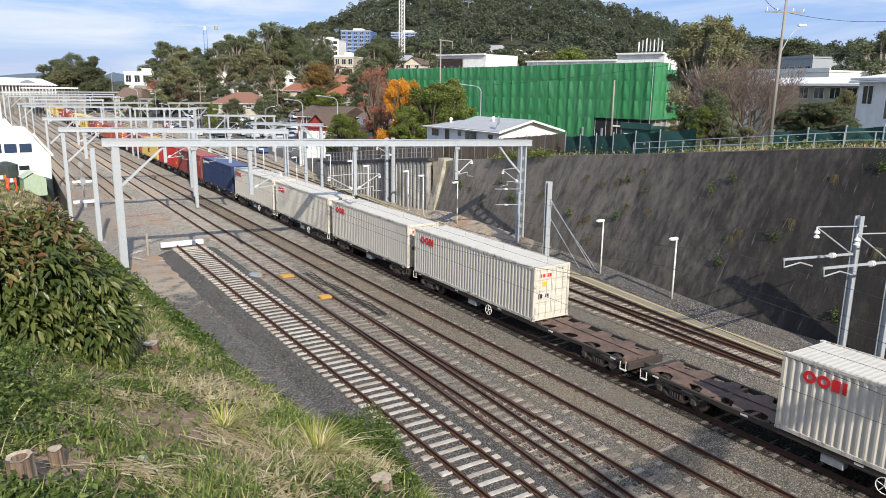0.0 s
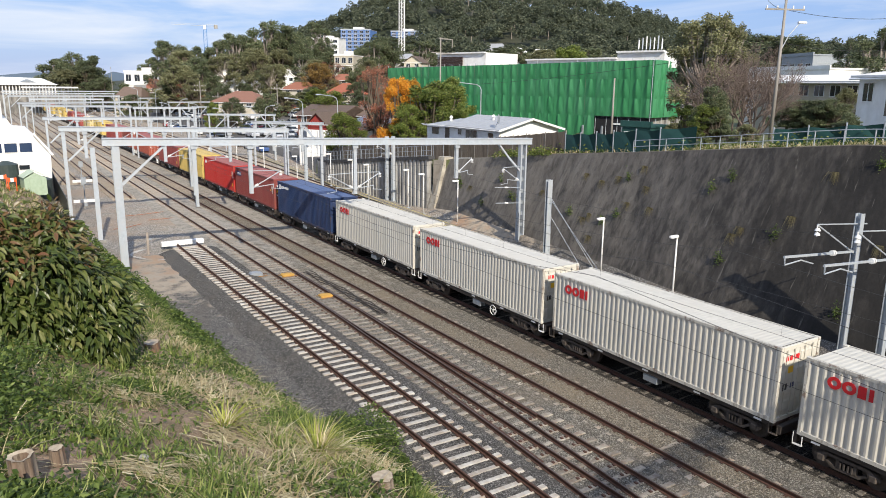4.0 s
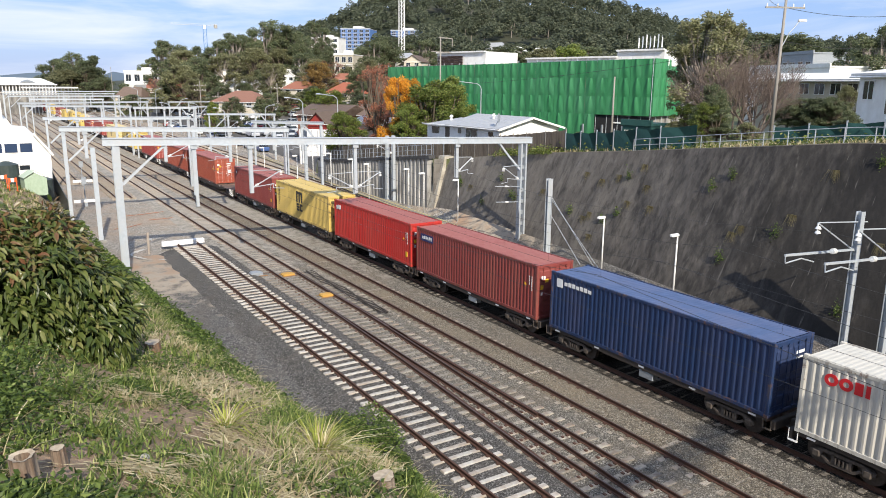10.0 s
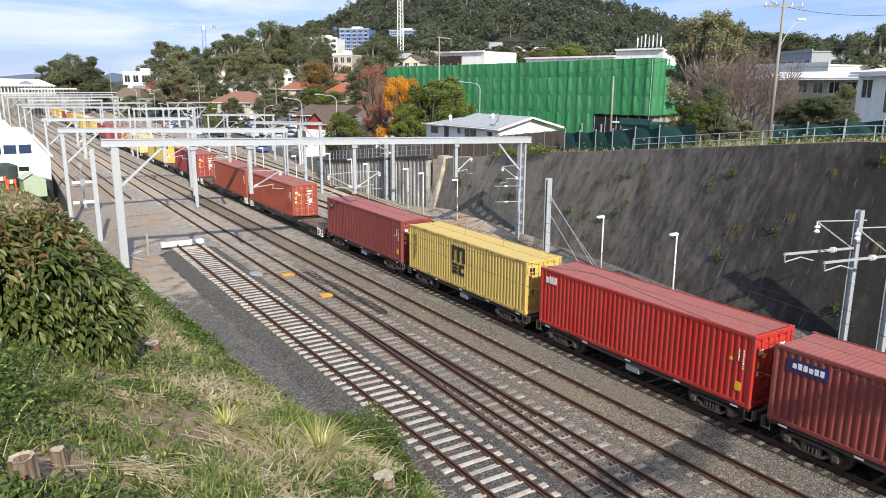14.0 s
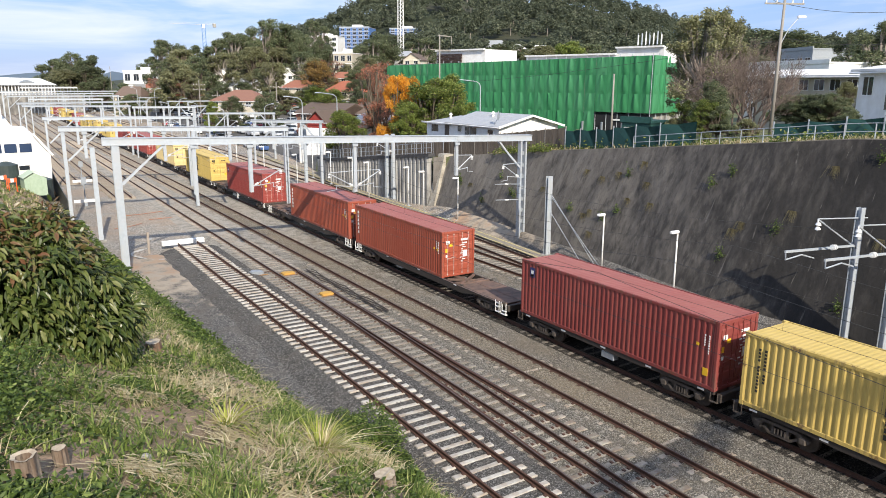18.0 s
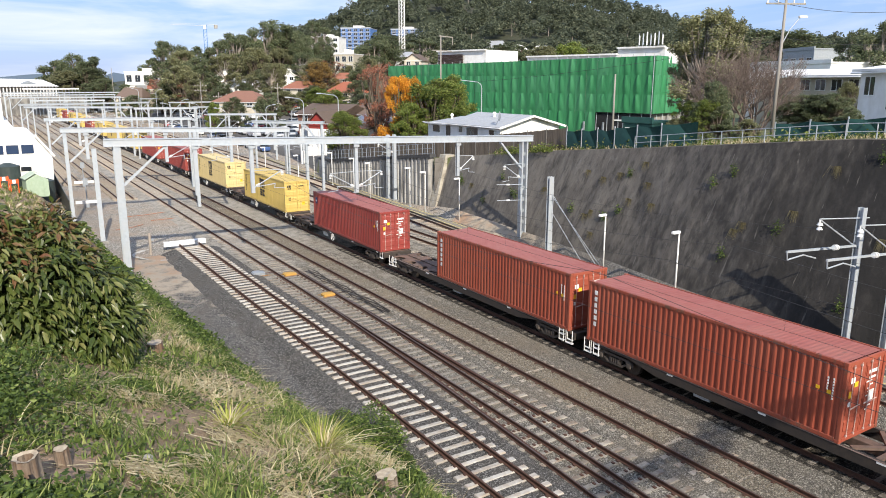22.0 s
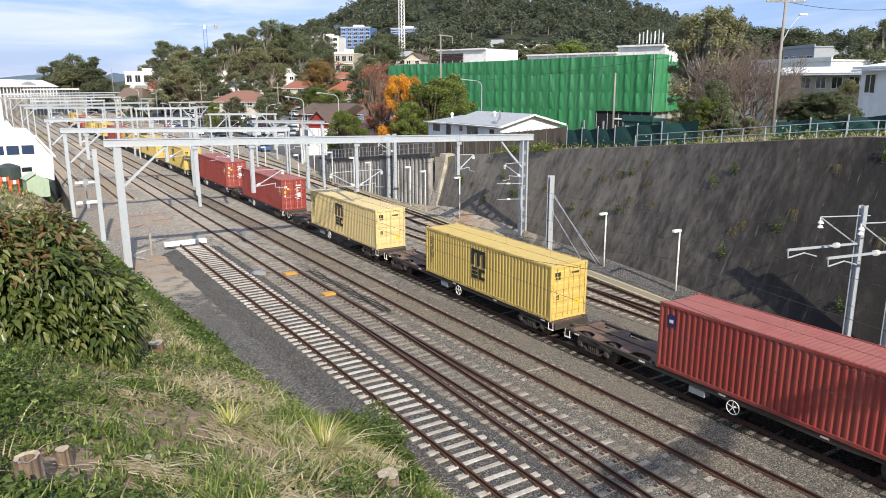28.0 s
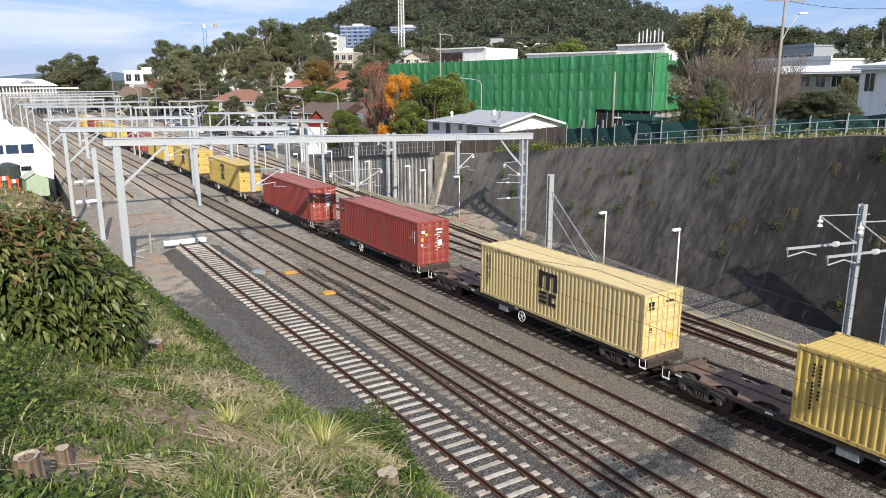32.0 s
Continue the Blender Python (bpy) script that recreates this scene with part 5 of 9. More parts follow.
def make_wagon(name, label, L, slots, wheel_y, deck_mat, bright=True, solid=False, deep=False):
    """A low container wagon. slots: open stretches of deck, with plates that have openings."""
    v = thing("container_wagon", pose(0, 0, 0), label, "wagon", "wagons of the train")
    part("centre_sill", Geo().cbox(-0.2, 0.25, 0.60, 0.2, L - 0.25, DECK - 0.06, 0.02), deck_mat, v)
    for s in (-1, 1):
        x = s * 1.12
        mid = 0.42 if deep else 0.22
        prof = ((0.3, DECK - 0.01), (0.3, DECK - 0.13), (2.9, DECK - 0.14), (4.0 + mid, DECK - mid), (L - 4.0 - mid, DECK - mid), (L - 2.9, DECK - 0.14), (L - 0.3, DECK - 0.13), (L - 0.3, DECK - 0.01))
        if deep:
            part("edge_strip", Geo().box(min(x + s * 0.062, x + s * 0.075), 0.4, DECK - 0.04, max(x + s * 0.062, x + s * 0.075), L - 0.4, DECK - 0.006), M_EDGE, v)
        sill = part("side_sill", Geo().prism(prof, 0, x - 0.06, x + 0.06), M_BLACK, v)
        for k in range(5):
            y = 0.9 + (L - 1.8) * k / 4
            part("reflector", Geo().box(x + s * 0.06, y - 0.16, DECK - 0.12, x + s * 0.068, y + 0.16, DECK - 0.045), M_WHITE, sill)
    n = max(4, round(L / 1.6))
    for k in range(n):
        y = 0.45 + (L - 0.9) * k / (n - 1)
        part("cross_bearer", Geo().prism(((-1.06, DECK - 0.2), (-0.2, DECK - 0.36), (0.2, DECK - 0.36), (1.06, DECK - 0.2), (1.06, DECK - 0.03), (-1.06, DECK - 0.03)), 1, y - 0.09, y + 0.09), deck_mat, v)
    for y0, y1 in slots:
        m = max(2, round((y1 - y0) / 1.55))
        for k in range(m):
            a, b = y0 + (y1 - y0) * k / m, y0 + (y1 - y0) * (k + 1) / m
            c, h = (a + b) / 2, (b - a) / 2
            for s in (-1, 1):
                if solid:
                    part("deck_plate", Geo().box(min(0.02 * s, 1.1 * s), a + 0.01, DECK - 0.035, max(0.02 * s, 1.1 * s), b - 0.01, DECK - 0.002), deck_mat, v)
                    continue
                out = [(0.1 * s, a), (1.06 * s, a), (1.06 * s, a + h * 0.28), (0.62 * s, a + h * 0.55), (0.5 * s, c), (0.62 * s, b - h * 0.55), (1.06 * s, b - h * 0.28), (1.06 * s, b), (0.1 * s, b)]
                part("deck_plate", Geo().prism(out if s > 0 else out[::-1], 2, DECK - 0.035, DECK - 0.004 if k % 2 else DECK - 0.001), deck_mat, v)
        for y in (y0 + 0.12, y1 - 0.12):
            for s in (-1, 1):
                part("container_lock", Geo().cbox(s * 1.1 - 0.09, y - 0.1, DECK - 0.01, s * 1.1 + 0.09, y + 0.1, DECK + 0.07, 0.02), M_BLACK, v)
    for y in (0.08, L - 0.08):
        part("headstock", Geo().cbox(-1.12, y - 0.1, DECK - 0.38, 1.12, y + 0.1, DECK - 0.05, 0.02), M_BLACK, v)
        e = -1 if y < 1 else 1
        part("coupler", Geo().cbox(-0.13, y + e * 0.02 - (0.42 if e < 0 else 0), 0.52, 0.13, y + e * 0.02 + (0.42 if e > 0 else 0), 0.8, 0.03), M_WHEEL, v)
        hr = Geo()
        x = -1.2
        if deep:
            for dy in (0.0, 0.45, 0.62, 0.95):
                hr.tube((x, y - dy * e, DECK - 0.62), (x, y - dy * e, DECK + 0.06), 0.022, n=5)
            for dz, d0, d1 in ((-0.62, 0.0, 0.45), (-0.3, 0.62, 0.95), (-0.6, 0.62, 0.95)):
                hr.box(x - 0.03, min(y - d0 * e, y - d1 * e), DECK + dz, x + 0.12, max(y - d0 * e, y - d1 * e), DECK + dz + 0.035)
        hr.tube((x, y, DECK - 0.4), (x, y + 0.34 * e * -1, DECK - 0.4), 0.014, n=5).tube((x, y, DECK - 0.4), (x, y, DECK + 0.02), 0.014, n=5).tube((x, y - 0.34 * e, DECK - 0.4), (x, y - 0.34 * e, DECK - 0.05), 0.018, n=5)
        hr.box(x - 0.02, y - 0.17 * e - 0.17, DECK - 0.43, x + 0.08, y - 0.17 * e + 0.17, DECK - 0.40)
        part("shunter_step", hr, M_WHITE if bright else M_BOGIE, v, "white-painted step and grab rail" if bright else "")
        part("brake_hose", Geo().sweep([(0.35, y, 0.75), (0.37, y + e * 0.16, 0.62), (0.35, y + e * 0.3, 0.5)], 0.025, n=6), M_BLACK, v)
    part("brake_cylinder", Geo().tube((-0.55, L * 0.5 - 0.4, 0.55), (-0.55, L * 0.5 + 0.4, 0.55), 0.16, n=10), M_BLACK, v)
    part("air_reservoir", Geo().tube((0.6, L * 0.44, 0.55), (0.6, L * 0.56, 0.55), 0.18, n=10), M_BLACK, v)
    part("equipment_box", Geo().cbox(-1.15, wheel_y + 1.4, 0.42, -0.8, wheel_y + 2.2, 0.72, 0.03), M_GALVD, v)
    wheel = bright and not deep
    hw = Geo() if wheel else None
    for k in range(14 if wheel else 0):
        a, b = 2 * math.pi * k / 14, 2 * math.pi * (k + 1) / 14
        hw.tube((-1.27, wheel_y + 0.28 * math.cos(a), 0.60 + 0.28 * math.sin(a)), (-1.27, wheel_y + 0.28 * math.cos(b), 0.60 + 0.28 * math.sin(b)), 0.019, n=5, caps=False)
    for k in range(5 if wheel else 0):
        a = 2 * math.pi * k / 5 + 0.3
        hw.tube((-1.27, wheel_y, 0.6), (-1.27, wheel_y + 0.28 * math.cos(a), 0.6 + 0.28 * math.sin(a)), 0.013, n=5, caps=False)
    if wheel:
        hw.tube((-1.27, wheel_y, 0.6), (-1.1, wheel_y, 0.6), 0.03, n=6)
        part("handbrake_wheel", hw, M_WHITE, v, "white spoked handbrake wheel")
    for cy in (1.95, L - 1.95):
        bg = part("bogie", Geo().cbox(-0.95, cy - 0.22, 0.42, 0.95, cy + 0.22, 0.68, 0.03), M_BLACK, v)
        for s in (-1, 1):
            frame_side = Geo()
            # upper chord, lower chord, columns and pedestal legs of the cast frame
            x0, x1 = s * 1.0 - 0.07, s * 1.0 + 0.07
            frame_side.prism(((cy - 1.12, 0.42), (cy - 0.72, 0.40), (cy - 0.66, 0.58), (cy + 0.66, 0.58), (cy + 0.72, 0.40), (cy + 1.12, 0.42), (cy + 1.12, 0.53), (cy + 0.7, 0.69), (cy - 0.7, 0.69), (cy - 1.12, 0.53)), 0, x0, x1)
            frame_side.prism(((cy - 0.72, 0.40), (cy - 0.44, 0.20), (cy + 0.44, 0.20), (cy + 0.72, 0.40), (cy + 0.64, 0.45), (cy + 0.40, 0.30), (cy - 0.40, 0.30), (cy - 0.64, 0.45)), 0, x0, x1)
            for q in (-0.3, 0.3):
                frame_side.box(x0, cy + q - 0.05, 0.28, x1, cy + q + 0.05, 0.6)
            part("side_frame", frame_side, M_BOGIE, bg)
            for q in (-0.88, 0.88):
                part("axle_box", Geo().cbox(s * 1.0 - 0.12, cy + q - 0.14, 0.34, s * 1.0 + 0.12, cy + q + 0.14, 0.58, 0.04), M_BOGIE, bg)
            sp = Geo()
            for q in (-0.2, -0.07, 0.07, 0.2):
                sp.tube((s * 1.05, cy + q, 0.3), (s * 1.05, cy + q, 0.54), 0.05, n=7)
            part("bolster_spring", sp, M_WHEEL, bg)
    return v


MESH_WHEELSET = None


def add_wheelsets(v, L):
    global MESH_WHEELSET
    if MESH_WHEELSET is None:
        g = Geo()
        g.tube((-0.95, 0, 0), (0.95, 0, 0), 0.075, n=10)
        for s in (-1, 1):
            x = s * 0.7525
            g.tube((x - 0.06, 0, 0), (x + 0.06, 0, 0), WHEEL_R, WHEEL_R - 0.012 * s * s, 24)
            g.tube((x - s * 0.06, 0, 0), (x - s * 0.085, 0, 0), WHEEL_R + 0.03, n=24)
            g.tube((x + s * 0.06, 0, 0), (x + s * 0.1, 0, 0), 0.14, n=12)
            for k in range(3):
                a = 2 * math.pi * k / 3
                g.tube((x + s * 0.055, 0.28 * math.cos(a), 0.28 * math.sin(a)), (x + s * 0.066, 0.28 * math.cos(a), 0.28 * math.sin(a)), 0.05, n=8)
        MESH_WHEELSET = g.mesh("wheelset", M_WHEEL)
    made = []
    for cy in (1.95, L - 1.95):
        for dy in (-0.88, 0.88):
            w = part("wheelset", MESH_WHEELSET, None, v)
            w.matrix_basis = pose(0, cy + dy, WHEEL_R)
            made.append((w, cy + dy))
    return made


def build_train():
    red_mark = surface("red_mark", (0.62, 0.025, 0.03), (0.55, 0.02, 0.025), 5, 0.6, 0.0)
    black_mark = surface("black_mark", (0.02, 0.018, 0.016), (0.03, 0.028, 0.025), 5, 0.6, 0.0)
    white_mark = surface("white_mark", (0.75, 0.75, 0.74), (0.66, 0.66, 0.65), 5, 0.6, 0.0)
    yellow_mark = surface("yellow_mark", (0.75, 0.45, 0.03), (0.7, 0.4, 0.02), 5, 0.6, 0.0)
    navy_mark = surface("navy_mark", (0.02, 0.03, 0.12), (0.02, 0.025, 0.1), 5, 0.6, 0.0)
    white_c = container_paint("pale_grey_container_paint", (0.585, 0.565, 0.50), 0.4)
    yellow_c = container_paint("yellow_container_paint", (0.585, 0.425, 0.125))
    cream_c = container_paint("faded_yellow_container_paint", (0.66, 0.52, 0.25), 0.6)
    blue_c = container_paint("navy_container_paint", (0.013, 0.034, 0.098), 0.3)
    maroon_c = container_paint("maroon_container_paint", (0.225, 0.046, 0.042))
    red_c = container_paint("bright_red_container_paint", (0.46, 0.026, 0.022))
    rust_c = container_paint("rust_red_container_paint", (0.315, 0.07, 0.04))
    crim_c = container_paint("crimson_container_paint", (0.28, 0.048, 0.04))
    pale_rod = surface("worn_pale_rods", (0.52, 0.42, 0.39), (0.38, 0.22, 0.19), 6, 0.6, 0.1)
    # roof paints, lighter than the side panels
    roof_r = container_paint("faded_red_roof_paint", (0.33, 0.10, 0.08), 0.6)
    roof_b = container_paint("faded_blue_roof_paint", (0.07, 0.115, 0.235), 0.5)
    st = [(-0.55, 0, 2.02, 0.22, 0.18, yellow_mark, "end"), (0.45, 0, 2.3, 0.5, 0.12, white_mark, "end"), (0.45, 0, 2.08, 0.4, 0.08, white_mark, "end"), (0.5, 0, 1.4, 0.3, 0.4, white_mark, "end")]
    st += [(0.28 + 0.13 * (k % 2), 0, 1.95 - 0.13 * k, 0.34 - 0.1 * (k % 3), 0.05, white_mark, "end") for k in range(9)] + [(-0.78, 0, 2.2, 0.26, 0.2, white_mark, "end"), (-0.86, 0, 1.7, 0.2, 0.24, yellow_mark, "end"), (-0.86, 0, 1.35, 0.16, 0.16, white_mark, "end")]
    st += [(0, 0.42, 2.2 - 0.1 * k, 0.05, 0.07, white_mark, "side") for k in range(8)] + [(0, 0.62, 2.2 - 0.1 * k, 0.05, 0.07, white_mark, "side") for k in range(5)] + [(0, 0.95, 1.75, 0.13, 0.12, yellow_mark, "side")]
    st_w = [(-0.5, 0, 1.95, 0.3, 0.26, yellow_mark, "end"), (-0.75, 0, 1.3, 0.26, 0.26, black_mark, "end"), (-0.3, 0, 1.3, 0.22, 0.22, navy_mark, "end")]
    st_y = [(-0.75, 0, 1.2, 0.2, 0.24, black_mark, "end"), (0.6, 0, 0.75, 0.28, 0.3, yellow_mark, "end"), (0.4, 0, 2.4, 0.5, 0.1, black_mark, "end")]
    kinds = {
        "white": lambda: make_container("white", "pale grey corrugated container with a red painted mark", white_c, white_c, ring_logo(red_mark), stickers=st_w),
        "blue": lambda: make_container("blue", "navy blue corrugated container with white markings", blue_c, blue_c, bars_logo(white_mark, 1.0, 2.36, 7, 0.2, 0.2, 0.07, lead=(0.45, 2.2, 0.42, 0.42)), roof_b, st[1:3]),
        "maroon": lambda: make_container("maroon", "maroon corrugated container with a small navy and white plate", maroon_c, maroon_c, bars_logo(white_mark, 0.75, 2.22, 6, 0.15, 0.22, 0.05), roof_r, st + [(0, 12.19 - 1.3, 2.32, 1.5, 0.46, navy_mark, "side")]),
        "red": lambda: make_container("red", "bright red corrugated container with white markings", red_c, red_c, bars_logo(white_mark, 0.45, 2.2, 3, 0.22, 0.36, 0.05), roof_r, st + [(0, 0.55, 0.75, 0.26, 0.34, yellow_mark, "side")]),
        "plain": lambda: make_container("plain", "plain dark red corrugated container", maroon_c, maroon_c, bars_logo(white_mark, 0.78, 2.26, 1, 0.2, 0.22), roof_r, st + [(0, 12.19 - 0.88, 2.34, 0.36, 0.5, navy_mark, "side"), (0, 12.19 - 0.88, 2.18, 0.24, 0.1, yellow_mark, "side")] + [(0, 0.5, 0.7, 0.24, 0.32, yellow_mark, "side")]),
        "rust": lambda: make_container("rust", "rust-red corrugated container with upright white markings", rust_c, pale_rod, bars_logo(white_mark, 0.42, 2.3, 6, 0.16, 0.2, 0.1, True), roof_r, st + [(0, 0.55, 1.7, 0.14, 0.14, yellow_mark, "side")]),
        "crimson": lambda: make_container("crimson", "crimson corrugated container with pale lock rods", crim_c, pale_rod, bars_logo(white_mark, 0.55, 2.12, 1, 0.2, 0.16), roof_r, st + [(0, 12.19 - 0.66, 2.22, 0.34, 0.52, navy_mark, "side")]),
        "yellow": lambda: make_container("yellow", "yellow corrugated container with bold black marks", yellow_c, yellow_c, stacked_logo(black_mark), None, st_y),
        "cream": lambda: make_container("cream", "faded yellow corrugated container with bold black marks", cream_c, cream_c, stacked_logo(black_mark), None, st_y),
    }
    order = ((1.65, "white"), (27.6, "white"), (40.7, "white"), (53.75, "white"), (66.8, "white"), (80.05, "blue"), (93.3, "maroon"), (106.25, "red"), (119.6, "yellow"), (132.9, "plain"),
             (152.9, "rust"), (166.35, "rust"), (186.2, "crimson"), (205.3, "yellow"), (224.45, "cream"), (243.75, "crimson"), (262.0, "crimson"), (282.0, "yellow"), (301.0, "yellow"), (319.8, "yellow"),
             (338.5, "crimson"), (357.5, "yellow"), (376.5, "yellow"), (395.5, "crimson"), (414.5, "yellow"))
    first = {}
    for s, k in order:
        if k in first:
            c = copy_thing(first[k], pose(X_TRAIN, s, DECK))
        else:
            c = first[k] = kinds[k]()
        MOVING.append((c, s, DECK))
    long_, short = 19.0, 12.72
    wagons = [(1.3, long_, "rear"), (21.0, long_, "front")]
    wagons += [(s, short, "") for s in (40.45, 53.5, 66.55, 79.8, 93.05, 106.0, 119.35, 132.65)]
    wagons += [(146.3, long_, "front"), (166.0, long_, "rear")]
    wagons += [(s - 0.3, 18.35, "rear") for s in (186.2, 205.3, 224.45, 243.75)] + [(261.7, long_, "rear"), (281.7, 18.5, "rear"), (300.7, 18.3, "rear"), (319.5, 18.2, "rear"), (338.2, 18.4, "rear"), (357.2, 18.4, "rear"), (376.2, 18.4, "rear"), (395.2, 18.4, "rear"), (414.2, 18.4, "rear")]
    models = {}
    for s, L, empty in wagons:
        bright = L > 13 or s in (53.5, 66.55)
        flat = s == 146.3
        key = (L, empty, bright, flat or s == 166.0)
        if key not in models:
            slots = ((12.75, L - 0.3),) if empty == "rear" else ((0.3, 4.7),) if flat else ((0.3, 6.35),) if empty == "front" else ()
            wy = 4.3 if L < 13 else 8.6 if empty == "rear" else 10.4
            lab = "low container wagon with a bare brown deck stretch" if empty else "short black container wagon hidden under its load"
            models[key] = v = make_wagon("wagon", lab, L, slots, wy, M_DECK, bright, flat, flat or s == 166.0)
            sets = add_wheelsets(v, L)
            if flat:
                for q in (-1, 1):
                    part("cross_brace", Geo().bar((-1.0 * q, 4.8, DECK - 0.03 + 0.004 * q), (1.0 * q, 6.3, DECK - 0.03 + 0.004 * q), 0.16, 0.1), M_DECK, v)
                part("brace_beam", Geo().cbox(-1.06, 4.7, DECK - 0.1, 1.06, 4.86, DECK + 0.05, 0.02), M_DECK, v)
        else:
            v = copy_thing(models[key], pose(X_TRAIN, s, 0))
            sets = [(o, o.location.y) for o in v.children if o.name.startswith("wheelset")]
        MOVING.append((v, s, 0.0))
        if s < 240:
            TURNING.extend(sets)


build_train()


# ---- buildings ----
def flat(v):
    return Vector((v.x, v.y, 0))


def site(a, b, sink=0.6):
    """A pose whose x axis runs from a to b on the ground and whose y axis leads away from the lookout; also the length."""
    a, b = flat(a), flat(b)
    d = (b - a).normalized()
    back = Vector((-d.y, d.x, 0))
    z = min(land_z(a.x, a.y), land_z(b.x, b.y)) - sink
    m = Matrix(((d.x, back.x, 0, a.x), (d.y, back.y, 0, a.y), (0, 0, 1, z), (0, 0, 0, 1)))
    return m, (b - a).length, z


def window(parent, x, z, w, h, y=0.0, casing=None, bars=1):
    f = Geo()
    t = 0.06
    f.box(x - t, y - 0.05, z - t, x + w + t, y + 0.02, z).box(x - t, y - 0.05, z + h, x + w + t, y + 0.02, z + h + t).box(x - t, y - 0.05, z, x, y + 0.02, z + h).box(x + w, y - 0.05, z, x + w + t, y + 0.02, z + h)
    for k in range(bars):
        u = x + w * (k + 1) / (bars + 1)
        f.box(u - 0.03, y - 0.045, z, u + 0.03, y + 0.01, z + h)
    o = part("window", f, casing or M_WHITE, parent)
    part("pane", Geo().box(x, y - 0.02, z, x + w, y - 0.004, z + h), M_DARK, o)
    return o


def house(a, b, depth, eave, ridge, wall, roof, label, wins=4, hip=0.0, across=False, over=0.45, group="houses of the town", base=None, wz=0.5):
    """A pitched-roof house; eave and ridge are heights above the sea of rails."""
    m, L, z0 = site(a, b)
    h = thing("house", m, label, "house", group)
    e, r = eave - z0, ridge - z0
    e = max(e, 2.0)
    w = Geo().box(0, 0, 0, L, depth, e)
    g, o = Geo(), over
    if across:
        c = L / 2
        w.prism(((0, e - 0.01), (L, e - 0.01), (c, r - 0.1)), 1, 0.0, depth)
        sl = (r - e) / c
        for s in (-1, 1):
            x0 = c + s * (c + o)
            g.prism(((c, r), (x0, e - sl * o), (x0, e - sl * o + 0.16), (c, r + 0.16)) if s > 0 else ((c, r), (c, r + 0.16), (x0, e - sl * o + 0.16), (x0, e - sl * o)), 1, -o, depth + o)
    else:
        c = depth / 2
        sl = (r - e) / c
        k = hip * c
        if not hip:
            w.prism(((0, e - 0.01), (depth, e - 0.01), (c, r - 0.1)), 0, 0.0, L)
        top = [(-o + k, c, r), (L + o - k, c, r)]
        lo = [(-o, -o, e - sl * o), (L + o, -o, e - sl * o), (L + o, depth + o, e - sl * o), (-o, depth + o, e - sl * o)]
        pts = lo + top
        up = [(p[0], p[1], p[2] + 0.16) for p in pts]
        g.add(pts + up, [(6, 7, 11, 10), (8, 9, 10, 11), (7, 8, 11), (9, 6, 10), (1, 0, 4, 5), (3, 2, 5, 4), (2, 1, 5), (0, 3, 4), (0, 1, 7, 6), (1, 2, 8, 7), (2, 3, 9, 8), (3, 0, 6, 9)])
    part("wall", w, wall, h)
    rf = part("roof", g, roof, h)
    part("gutter", Geo().tube((-over, -over - 0.05, e - 0.15 - (0 if across else sl * over * 0.3)), (L + over, -over - 0.05, e - 0.15 - (0 if across else sl * over * 0.3)), 0.06, n=6), M_WHITE, rf)
    top = e - 0.45
    for i in range(wins):
        x = L * (i + 0.5) / wins
        hh = min(1.2, top - 0.8)
        if i == 1 and wins > 2:
            part("door", Geo().cbox(x - 0.45, -0.05, max(0, top - 2.1), x + 0.45, 0.0, top, 0.02), M_TIMBER, h)
        else:
            window(h, x - 0.7, top - hh, 1.4, hh)
    return h


def block(a, b, depth, top, wall, label, floors, bays, name="apartment_building", band=None, roofbox=True, group="buildings of the town", sink=0.6, win=(0.6, 0.55), casing=None):
    m, L, z0 = site(a, b, sink)
    t = thing(name, m, label, "building", group)
    H = top - z0
    part("wall", Geo().box(0, 0, 0, L, depth, H - 0.3), wall, t)
    part("roof", Geo().box(-0.15, -0.15, H - 0.3, L + 0.15, depth + 0.15, H - 0.05).box(-0.15, -0.15, H - 0.05, L + 0.15, 0.1, H + 0.3), band or wall, t)
    fh = (H - 0.3) / floors
    for f in range(floors):
        for k in range(bays):
            bw = L / bays
            window(t, bw * (k + (1 - win[0]) / 2), fh * (f + 0.25), bw * win[0], fh * win[1], casing=casing)
        if band and f:
            part("floor_band", Geo().box(-0.08, -0.35, fh * f - 0.15, L + 0.08, 0.0, fh * f + 0.1), band, t)
    if roofbox:
        part("roof_plant", Geo().cbox(L * 0.35, depth * 0.3, H, L * 0.65, depth * 0.7, H + 1.6, 0.05), M_WHITE, t)
    return t


